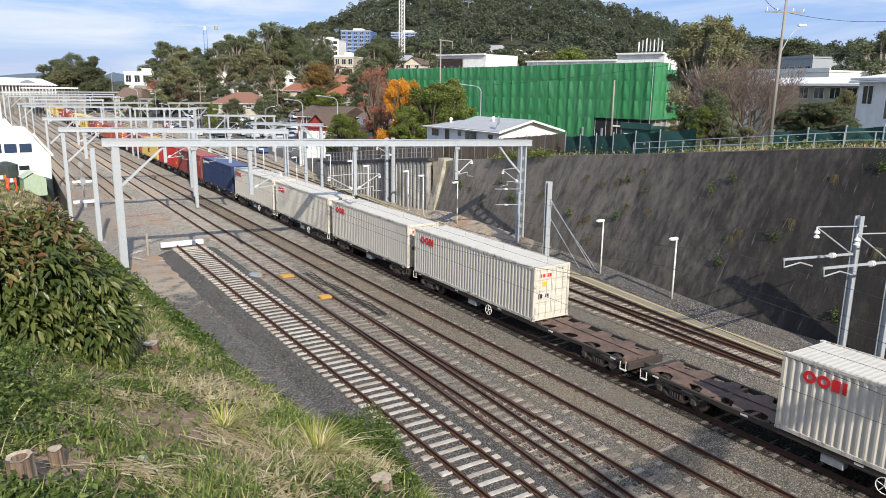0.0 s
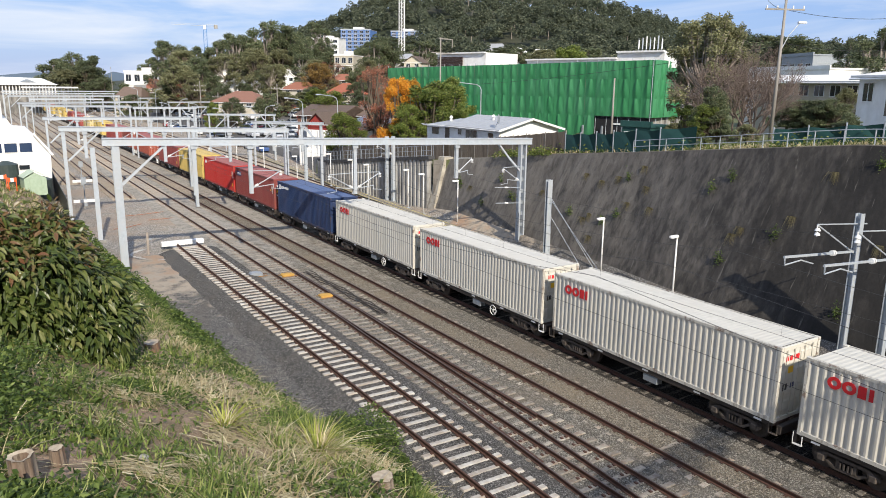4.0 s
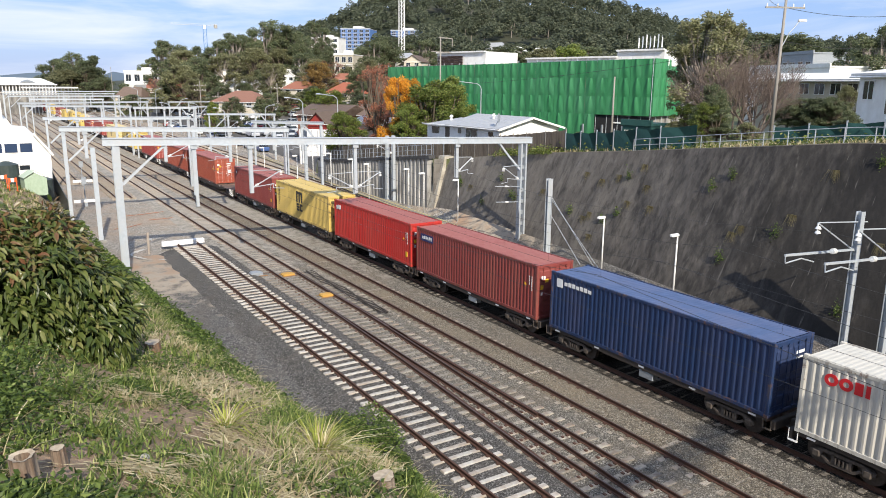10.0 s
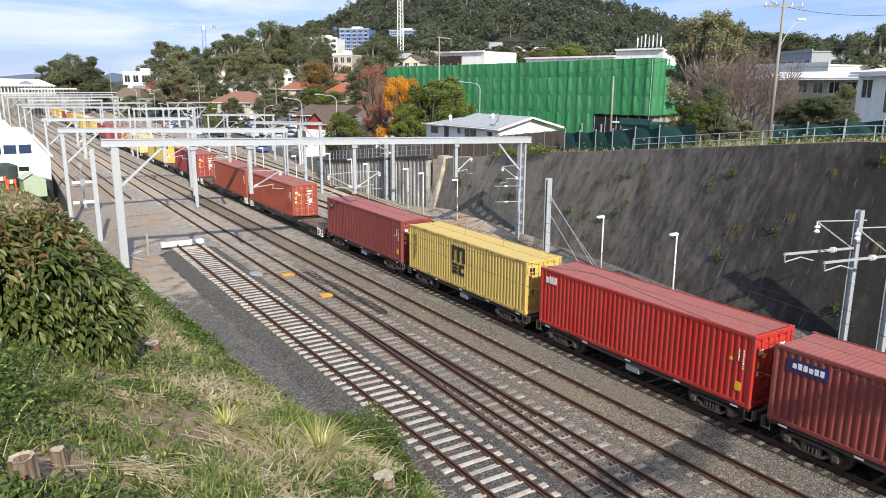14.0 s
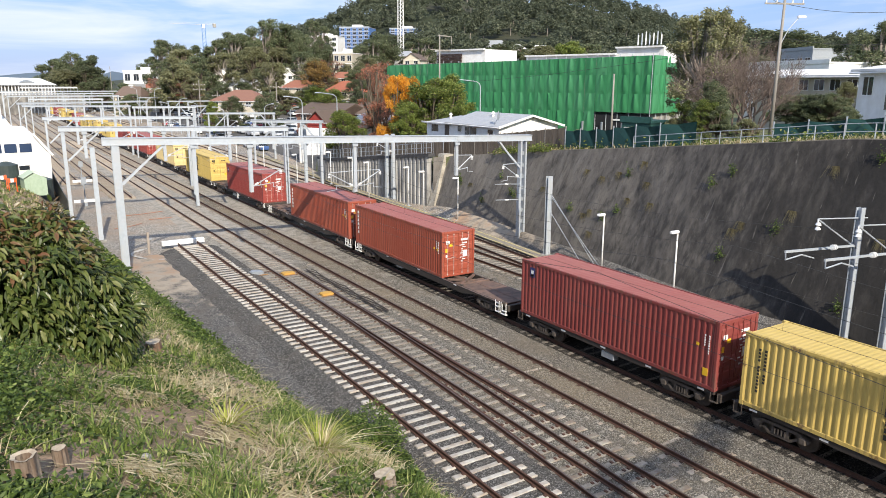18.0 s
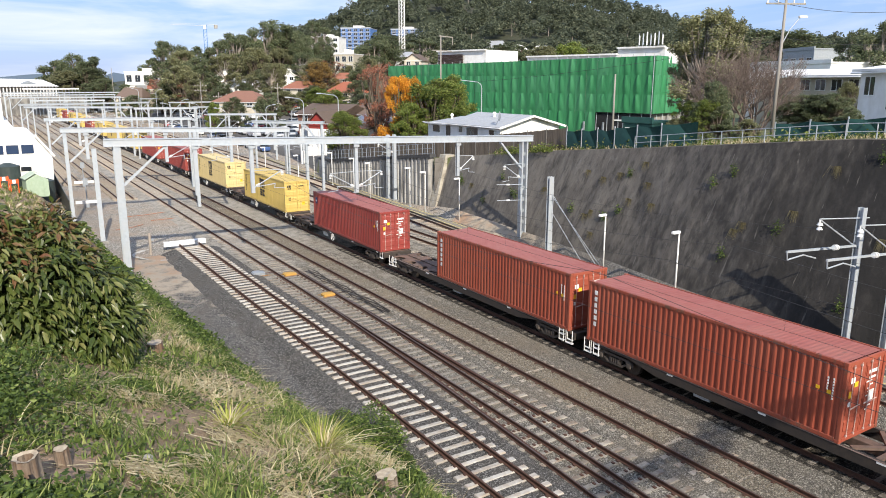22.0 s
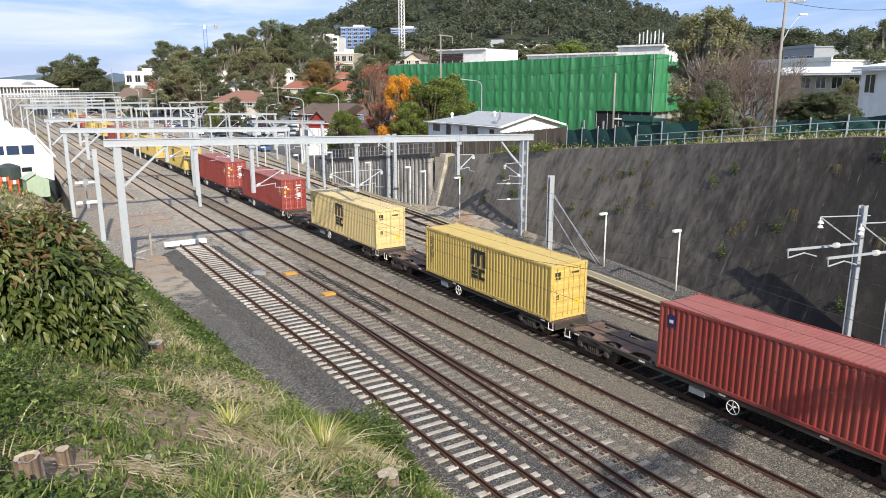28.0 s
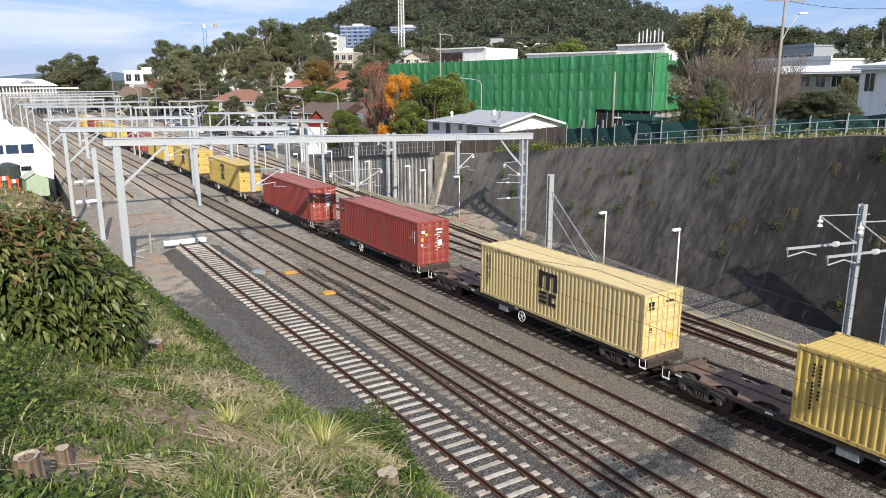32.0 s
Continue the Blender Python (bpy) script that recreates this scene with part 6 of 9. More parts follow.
def build_green_site():
    """A building wrapped in pleated green cloth on scaffolding."""
    A, B, C = spot(28.2, 150), spot(48.4, 112), spot(50.4, 121)
    g = thing("wrapped_building", pose(0, 0, 0), "half-built block wrapped in bright green pleated scaffold cloth", "building")
    z0, zt = 5.2, 16.75
    lifts = ((z0, 8.45), (8.45, 11.2), (11.2, 14.0), (14.0, zt))
    rng = random.Random(8)
    for p, q, n in ((A, B, 30), (B, C, 5)):
        d = (q - p) / n
        back = Vector((-d.y, d.x, 0)).normalized()
        for i in range(n):
            a, b = p + d * i, p + d * (i + 1)
            drop = 0.75 * (1 - i / n) if p is A else 0.0
            for k, (lo, hi) in enumerate(lifts):
                if k == 0 and p is A and i > n * 0.8 or k == 0 and p is B:
                    continue
                geo = Geo()
                rows, cols = 6, 12
                peak, amp = rng.uniform(0.44, 0.56), rng.uniform(0.11, 0.18)
                for r in range(rows + 1):
                    u = r / rows
                    # the cloth hangs from its upper tie in a cone that widens downwards, and is gathered again at the lower tie
                    reach = 0.07 + 0.43 * (1 - u) ** 0.8
                    gather = min(1.0, 2.4 * u) ** 0.7
                    for c in range(cols + 1):
                        w = c / cols
                        bulge = amp * gather * max(0.0, 1 - abs(w - peak) / reach) + 0.03 * math.sin(9 * w + i)
                        pt = a.lerp(b, w) - back * bulge + Vector((0, 0, lo + (hi - lo) * u - (drop * u if k == len(lifts) - 1 else 0)))
                        geo.v.append(tuple(pt))
                for r in range(rows):
                    for c in range(cols):
                        t = r * (cols + 1) + c
                        geo.f.append((t, t + 1, t + cols + 2, t + cols + 1))
                        geo.s.append(0)
                part("cloth_panel", geo, M_NET, g)
            if i % 1 == 0:
                part("scaffold_pole", Geo().tube(a + back * 0.3 + Vector((0, 0, z0 - 1)), a + back * 0.3 + Vector((0, 0, zt - drop + 0.35)), 0.05, n=6), M_GALV, g)
    d, back = (B - A).normalized(), Vector((-(B - A).normalized().y, (B - A).normalized().x, 0))
    core = Geo()
    q = [A + d * 1 + back * 1.2, B - d * 1 + back * 1.2, B - d * 1 + back * 15, A + d * 1 + back * 15]
    core.add([(p.x, p.y, z0 - 1) for p in q] + [(p.x, p.y, zt - 0.5) for p in q], [(0, 1, 5, 4), (1, 2, 6, 5), (2, 3, 7, 6), (3, 0, 4, 7), (4, 5, 6, 7)])
    part("concrete_core", core, M_CONC, g)
    for u in (0.80, 0.86, 0.92, 0.98):
        p = A.lerp(B, u) - back * 0.15
        part("ground_post", Geo().box(p.x - 0.12, p.y - 0.12, z0 - 1, p.x + 0.12, p.y + 0.12, z0 + 1.7), M_GALVD, g)
    # black box stands for the shade inside the open ground floor
    recess = Geo()
    p, r = A.lerp(B, 0.755) + back * 0.6, A.lerp(B, 0.995) + back * 0.6
    recess.bar(Vector((p.x, p.y, z0 + 1.2)), Vector((r.x, r.y, z0 + 1.2)), 0.6, 3.6)
    part("dark_shopfront", recess, surface("dark_hoarding", (0.018, 0.018, 0.02), (0.012, 0.012, 0.014), 2), g)
    for u in (0.80, 0.885):
        p = A.lerp(B, u) + back * 0.2
        part("strip_lamp", Geo().bar(Vector((p.x, p.y, z0 + 2.1)), Vector((p.x, p.y, z0 + 2.1)) + (B - A).normalized() * 1.6, 0.12, 0.22), M_WHITE, g)
    # white plant rooms and roof edges above the cloth
    def rooftop(u0, u1, h0, h1, dep, label, mat=M_WHITE):
        p, r = A.lerp(B, u0) + back * 3, A.lerp(B, u1) + back * 3
        t = thing("roof_plant_room", pose(0, 0, 0), label, "plant room", "rooftop rooms")
        e = back * dep
        q = [p, r, r + e, p + e]
        part("walls", Geo().add([(v.x, v.y, h0) for v in q] + [(v.x, v.y, h1) for v in q], [(0, 1, 5, 4), (1, 2, 6, 5), (2, 3, 7, 6), (3, 0, 4, 7), (4, 5, 6, 7)]), mat, t)
        part("roof_edge", Geo().bar(p + Vector((0, 0, h1)) - back * 0.2, r + Vector((0, 0, h1)) - back * 0.2, 0.5, 0.25), M_WHITE, t)
        return t
    rooftop(0.86, 0.995, zt - 1.0, zt + 1.35, 8, "white rooftop plant room behind the green cloth")
    rooftop(0.19, 0.40, zt - 1.6, zt + 1.9, 9, "white-walled upper storey with dark louvres", M_WHITE)
    lv = thing("louvre_wall", pose(0, 0, 0), "dark brown slatted louvre screen on the upper storey", "louvres")
    p, r = A.lerp(B, 0.195) + back * 2.8, A.lerp(B, 0.305) + back * 2.8
    for k in range(7):
        z = zt - 0.5 + k * 0.27
        part("slat", Geo().bar(p + Vector((0, 0, z)), r + Vector((0, 0, z)), 0.2, 0.2), surface("louvre_brown", (0.05, 0.03, 0.025), (0.035, 0.02, 0.018), 3) if k == 0 else bpy.data.materials["louvre_brown"], lv)
    rooftop(0.56, 0.86, zt - 1, zt + 0.45, 8, "low white parapet roof behind the green cloth")
    # panel antennas
    for k in range(7):
        p = A.lerp(B, 0.90 + 0.011 * k) + back * 5
        an = thing("panel_antenna", pose(p.x, p.y, zt + 1.3), "white upright phone antenna panel on the roof", "antenna", "rooftop antennas")
        part("pole", Geo().tube((0, 0, 0), (0, 0, 2.2), 0.05, n=6), M_GALVD, an)
        part("panel", Geo().cbox(-0.1, -0.14, 0.5, 0.1, -0.02, 1.9 + 0.25 * (k % 3), 0.04), M_GALV if k % 2 else M_WHITE, an)


def build_near_houses():
    # weatherboard house: its long side faces the cutting, its gable the lookout
    z0, eave, ridge = 5.0, 8.5, 9.5
    h = thing("house", pose(44.3, 58.9, 0), "low pale weatherboard house with a grey metal roof", "house", "houses of the town")
    L, D, W2 = 7.8, 9.6, 6.4
    walls = Geo().box(0, 0, z0, L, D, eave).prism(((0, eave - 0.01), (L, eave - 0.01), (L / 2, ridge - 0.1)), 1, 0, 0.3).box(0, D, z0, W2, D + 4.4, eave - 0.12)
    part("wall", walls, M_WHITE, h)
    for k in range(12):
        part("weatherboard", Geo().prism(((-0.03, z0 + 0.3 + 0.26 * k), (0.0, z0 + 0.3 + 0.26 * k), (0.0, z0 + 0.55 + 0.26 * k), (-0.008, z0 + 0.55 + 0.26 * k)), 1, 0.02, D + 4.38), M_WHITE, h)
    o, sl = 0.45, (ridge - eave) / (L / 2)
    roof = Geo()
    for q in (-1, 1):
        x0, zc = L / 2 + q * (L / 2 + o), eave - sl * o
        roof.prism(((L / 2, ridge), (x0, zc), (x0, zc + 0.12), (L / 2, ridge + 0.12)) if q > 0 else ((L / 2, ridge), (L / 2, ridge + 0.12), (x0, zc + 0.12), (x0, zc)), 1, -0.5, D)
    rf = part("roof", roof, M_TIN, h)
    e1, r1 = eave - 0.12 - sl * o, ridge - 0.42
    hip = [(-o, D, e1), (W2 + o, D, e1), (W2 + o, D + 4.9, e1), (-o, D + 4.9, e1), (W2 / 2, D, r1), (W2 / 2, D + 2.2, r1)]
    part("rear_roof", Geo().add(hip, [(0, 4, 5, 3), (1, 2, 5, 4), (2, 3, 5), (0, 1, 4), (3, 2, 1, 0)]), M_TIN, h)
    seam = Geo()
    for k in range(11):
        y = -0.4 + 0.9 * k
        seam.bar((-o, y, eave - sl * o + 0.13), (L / 2, y, ridge + 0.13), 0.02, 0.015)
    part("roof_seam", seam, M_TIN, rf)
    part("gutter", Geo().tube((-o - 0.05, -0.45, eave - sl * o), (-o - 0.05, D + 4.8, eave - sl * o), 0.06, n=6), M_WHITE, rf)
    part("barge_board", Geo().bar((-o, -0.53, eave - sl * o + 0.02), (L / 2, -0.53, ridge + 0.02), 0.05, 0.2).bar((L / 2, -0.53, ridge + 0.02), (L + o, -0.53, eave - sl * o + 0.02), 0.05, 0.2), M_WHITE, rf)
    part("door", Geo().cbox(-0.06, 9.2, 6.0, -0.01, 10.1, 8.2, 0.02), M_TIMBER, h)
    for y, w, zb, zt in ((11.4, 1.5, 7.35, 8.15), (6.8, 0.7, 7.6, 8.2), (5.2, 0.8, 7.2, 8.2), (3.9, 1.2, 7.3, 8.2), (1.0, 0.9, 7.4, 8.1)):
        f = part("window", Geo().box(-0.06, y - 0.07, zb - 0.07, -0.005, y + w + 0.07, zb).box(-0.06, y - 0.07, zt, -0.005, y + w + 0.07, zt + 0.07).box(-0.06, y - 0.07, zb, -0.005, y, zt).box(-0.06, y + w, zb, -0.005, y + w + 0.07, zt), M_WHITE, h)
        part("pane", Geo().box(-0.03, y, zb, -0.015, y + w, zt), M_DARK, f)
    for x, y, z in ((2.6, 4.6, 9.3), (2.0, 12.0, 8.9)):
        part("roof_vent", Geo().tube((x, y, z - 0.3), (x, y, z + 0.3), 0.14, n=10).tube((x, y, z + 0.25), (x, y, z + 0.5), 0.24, 0.1, 12), M_WHITE, h)
    dish = thing("satellite_dish", pose(44.35, 59.8, 9.55, 0, 0, 40), "grey satellite dish on the roof edge", "dish")
    g = Geo()
    for r in range(3):
        for k in range(12):
            a = 2 * math.pi * k / 12
            rr = 0.15 + 0.17 * r
            g.v.append((rr * math.cos(a), -0.5 + 0.5 * rr * rr, rr * math.sin(a)))
    for r in range(2):
        for k in range(12):
            g.f.append((r * 12 + k, r * 12 + (k + 1) % 12, r * 12 + 12 + (k + 1) % 12, r * 12 + 12 + k))
            g.s.append(0)
    part("reflector", g, M_GALVD, dish)
    part("bracket", Geo().tube((0, -0.45, 0), (0, 0, -0.95), 0.03, n=6), M_GALVD, dish)
    # white house high on the right and the long white buildings by it
    house(spot(61.83, 60, 11.24), spot(65.91, 52, 11.57), 9, 13.75, 14.5, M_WHITE, M_WHITE, "white two-storey house with a flat pale roof", 3, hip=0.5)
    house(spot(55.45, 104, 10.79), spot(61.99, 92, 11.29), 9, 13.75, 14.45, M_CREAM, M_WHITE, "long low cream building with a wide white metal roof", 7, over=0.8)
    block(spot(54.77, 135, 14.79), spot(59.94, 122, 14.72), 12, 16.0, M_WHITE, "white flat-roofed hall behind", 1, 5, band=M_WHITE, roofbox=False, win=(0.3, 0.2))
    block(spot(56.90, 170, 20.49), spot(58.84, 160, 20.02), 10, 19.5, M_GALVD, "grey flat-roofed block on the rise", 2, 4, roofbox=False)
    block(spot(46.29, 78, 8.15), spot(48.37, 76, 8.35), 3, 9.2, M_DGREEN, "small dark green site shed", 1, 2, roofbox=False)


def paling_fence(pts, h, label, mat, post=2.4, board=0.0, z=None, name="fence", posts=M_GALV):
    f = thing(name, pose(0, 0, 0), label, "fence", "fences above the cutting")
    pts = [Vector(p) for p in pts]
    for a, b in zip(pts, pts[1:]):
        n = max(1, round((b - a).length / post))
        for i in range(n):
            p, q = a.lerp(b, i / n), a.lerp(b, (i + 1) / n)
            part("post", Geo().box(p.x - 0.035, p.y - 0.035, p.z - 0.3, p.x + 0.035, p.y + 0.035, p.z + h + 0.12), posts, f)
            if board:
                k = max(2, round((q - p).length / board))
                for j in range(k):
                    u, w = p.lerp(q, j / k), p.lerp(q, (j + 0.92) / k)
                    part("paling", Geo().bar(u + Vector((0, 0, h / 2)), w + Vector((0, 0, h / 2)), 0.025, h - 0.04 * ((j * 7) % 3)), mat, f)
            else:
                sag = 0.06 * ((i * 5) % 4)
                part("cloth_panel", Geo().add([p + Vector((0, 0, 0.05)), q + Vector((0, 0, 0.05)), q + Vector((0, 0, h - sag)), p.lerp(q, 0.5) + Vector((0.05, 0.1, h - 0.1 - sag)), p + Vector((0, 0, h))], [(0, 1, 2, 3, 4), (4, 3, 2, 1, 0)]), mat, f)
    return f


def on_land(x, y, lift=0.0):
    return Vector((x, y, land_z(x, y) + lift))


def build_fences():
    paling_fence([on_land(43.0, y) for y in (47.6, 53.0, 59.0, 66.0, 74.0)], 1.95, "weathered brown timber paling fence", M_TIMBER, 2.2, 0.34, posts=M_POLE)
    paling_fence([on_land(base_x(y) + 2.6, y) for y in (66, 74, 82, 92, 104)], 2.1, "dark paling fence behind the ribbed wall", M_TIMBER, 2.0, 0.5, posts=M_GALVD)
    paling_fence([on_land(top_x(y) + o, y) for y, o in ((47.3, 1.2), (41, 0.95), (36, 0.9), (33.0, 1.4))], 1.7, "site fence with dark green shade cloth", M_DGREEN, 2.2)
    paling_fence([on_land(top_x(y) + o, y) for y, o in ((27.5, 2.4), (23, 2.6), (19, 2.9), (14, 3.2))], 1.2, "wire fence hung with sagging dark green cloth", M_DGREEN, 2.3)
    t = thing("blue_tarpaulin", pose(*on_land(top_x(45.5) + 3.4, 45.5)), "crumpled bright blue tarpaulin at the fence", "tarpaulin")
    rng = random.Random(3)
    g = Geo()
    for j in range(6):
        for i in range(8):
            g.v.append((-0.2 + 0.25 * rng.random() + 0.1 * j, (i - 4) * 0.33, 1.35 - 0.26 * j + 0.1 * rng.random()))
    for j in range(5):
        for i in range(7):
            g.f.append((j * 8 + i, j * 8 + i + 1, (j + 1) * 8 + i + 1, (j + 1) * 8 + i))
            g.s.append(0)
    part("sheet", g, surface("tarp_blue", (0.03, 0.12, 0.5), (0.02, 0.08, 0.38), 3, 0.5), t)


def utility_pole(base, h, label, lean=0.0, arms=1, lamp=False):
    p = thing("utility_pole", Matrix.Translation(base) @ pose(0, 0, 0, 0, lean, -30), label, "pole", "utility poles")
    part("pole", Geo().tube((0, 0, -0.5), (0, 0, h), 0.15, 0.09, 10), M_POLE, p, smooth=True)
    for k in range(arms):
        z = h - 1.25 - 1.2 * k
        part("crossarm", Geo().bar((-1.5, 0, z), (1.5, 0, z), 0.1, 0.12), M_POLE, p)
        for x in (-1.4, -0.6, 0.6, 1.4):
            part("insulator", Geo().tube((x, 0, z + 0.06), (x, 0, z + 0.28), 0.06, 0.04, 6), M_PORC, p)
    if lamp:
        part("lamp_arm", Geo().sweep([(0, 0, h * 0.62), (0.5, 0, h * 0.72), (1.2, 0, h * 0.8)], 0.035), M_GALV, p)
        part("lamp_head", Geo().cbox(1.1, -0.12, h * 0.8, 1.75, 0.12, h * 0.8 + 0.14, 0.04), M_WHITE, p)
    return p


def street_lamp(base, h, reach, label="tall grey street lamp with a curved arm"):
    s = thing("street_lamp", Matrix.Translation(base) @ pose(0, 0, 0, 0, 0, -30), label, "street lamp", "street lamps")
    part("column", Geo().tube((0, 0, -0.3), (0, 0, h - 0.8), 0.09, 0.07, 8), M_GALV, s)
    d = 1 if reach > 0 else -1
    part("arm", Geo().sweep([(0, 0, h - 0.8), (d * 0.15, 0, h - 0.4), (d * 0.6, 0, h - 0.1), (reach, 0, h + 0.15)], 0.055), M_GALV, s)
    part("lantern", Geo().cbox(min(reach, reach + d * 0.7), -0.14, h + 0.08, max(reach, reach + d * 0.7), 0.14, h + 0.24, 0.05), M_GALV, s)


def build_poles():
    b = spot(56.70, 62, 10.59)
    utility_pole(Vector((b.x, b.y, land_z(b.x, b.y))), 19.9 - land_z(b.x, b.y), "tall grey timber power pole with a crossarm", lean=0.4, lamp=True)
    b = spot(32.26, 109)
    z = land_z(b.x, b.y)
    h = 19.55 - z
    q = utility_pole(Vector((b.x, b.y, z)), h, "grey pole with a hooked top arm before the green cloth", arms=0)
    part("top_arm", Geo().bar((-0.3, 0, h - 0.1), (1.75, 0, h - 0.3), 0.13, 0.14).bar((1.7, 0, h - 0.3), (1.7, 0, h - 1.35), 0.11, 0.11), M_POLE, q)
    part("crossarm", Geo().bar((-1.35, 0, h - 2.1), (1.6, 0, h - 2.25), 0.12, 0.14), M_POLE, q)
    for v, top, arms in ((spot(14.28, 200, 3.12), 13.11, 2), (spot(19.82, 190, 4.33), 12.70, 1), (spot(45.51, 90, 9.06), 13.87, 0), (spot(15.52, 210, 2.63), 10.19, 1), (spot(8.39, 330, 7.10), 18.33, 0)):
        utility_pole(Vector((v.x, v.y, land_z(v.x, v.y))), top - land_z(v.x, v.y), "slim timber power pole", arms=arms)
    for v, top, reach in ((spot(24.33, 115, 5.14), 11.02, -2.6), (spot(21.69, 120, 4.79), 10.35, -2.2), (spot(35.43, 105, 8.44), 13.03, -2.8), (spot(15.91, 150, 4.45), 7.73, -1.5), (spot(12.15, 160, 5.07), 8.48, -1.5), (spot(12.81, 200, 3.12), 8.39, 1.4), (spot(14.08, 190, 3.60), 7.56, -1.2), (spot(11.18, 230, 1.69), 10.57, 1.2), (spot(10.01, 240, 3.73), 10.73, -1.2), (spot(18.88, 160, 3.89), 8.03, 1.4), (spot(17.13, 180, 2.77), 6.33, -1.2), (spot(20.77, 170, 3.33), 7.02, 1.3)):
        street_lamp(Vector((v.x, v.y, land_z(v.x, v.y))), top - land_z(v.x, v.y), reach)
    # service wires from the tall pole
    w = thing("power_lines", pose(0, 0, 0), "thin black power lines between the poles", "wires", "overhead wires")
    top = spot(56.35, 62, 18.96)
    for k, (q, sag) in enumerate(((spot(26.21, 150, 12.97), 1.5), (spot(67.07, 70, 16.74), 0.8), (spot(66.81, 70, 19.04), 0.8), (spot(54.38, 40, 18.25), 0.3))):
        s = Vector((top.x, top.y, top.z - (2.6 if k == 1 else 3.0 if k == 0 else 0.2)))
        g = Geo()
        pts = [s.lerp(q, i / 14) - Vector((0, 0, sag * 4 * (i / 14) * (1 - i / 14))) for i in range(15)]
        g.pipe(pts, 0.018, 4)
        part("wire", g, M_WIRE, w)


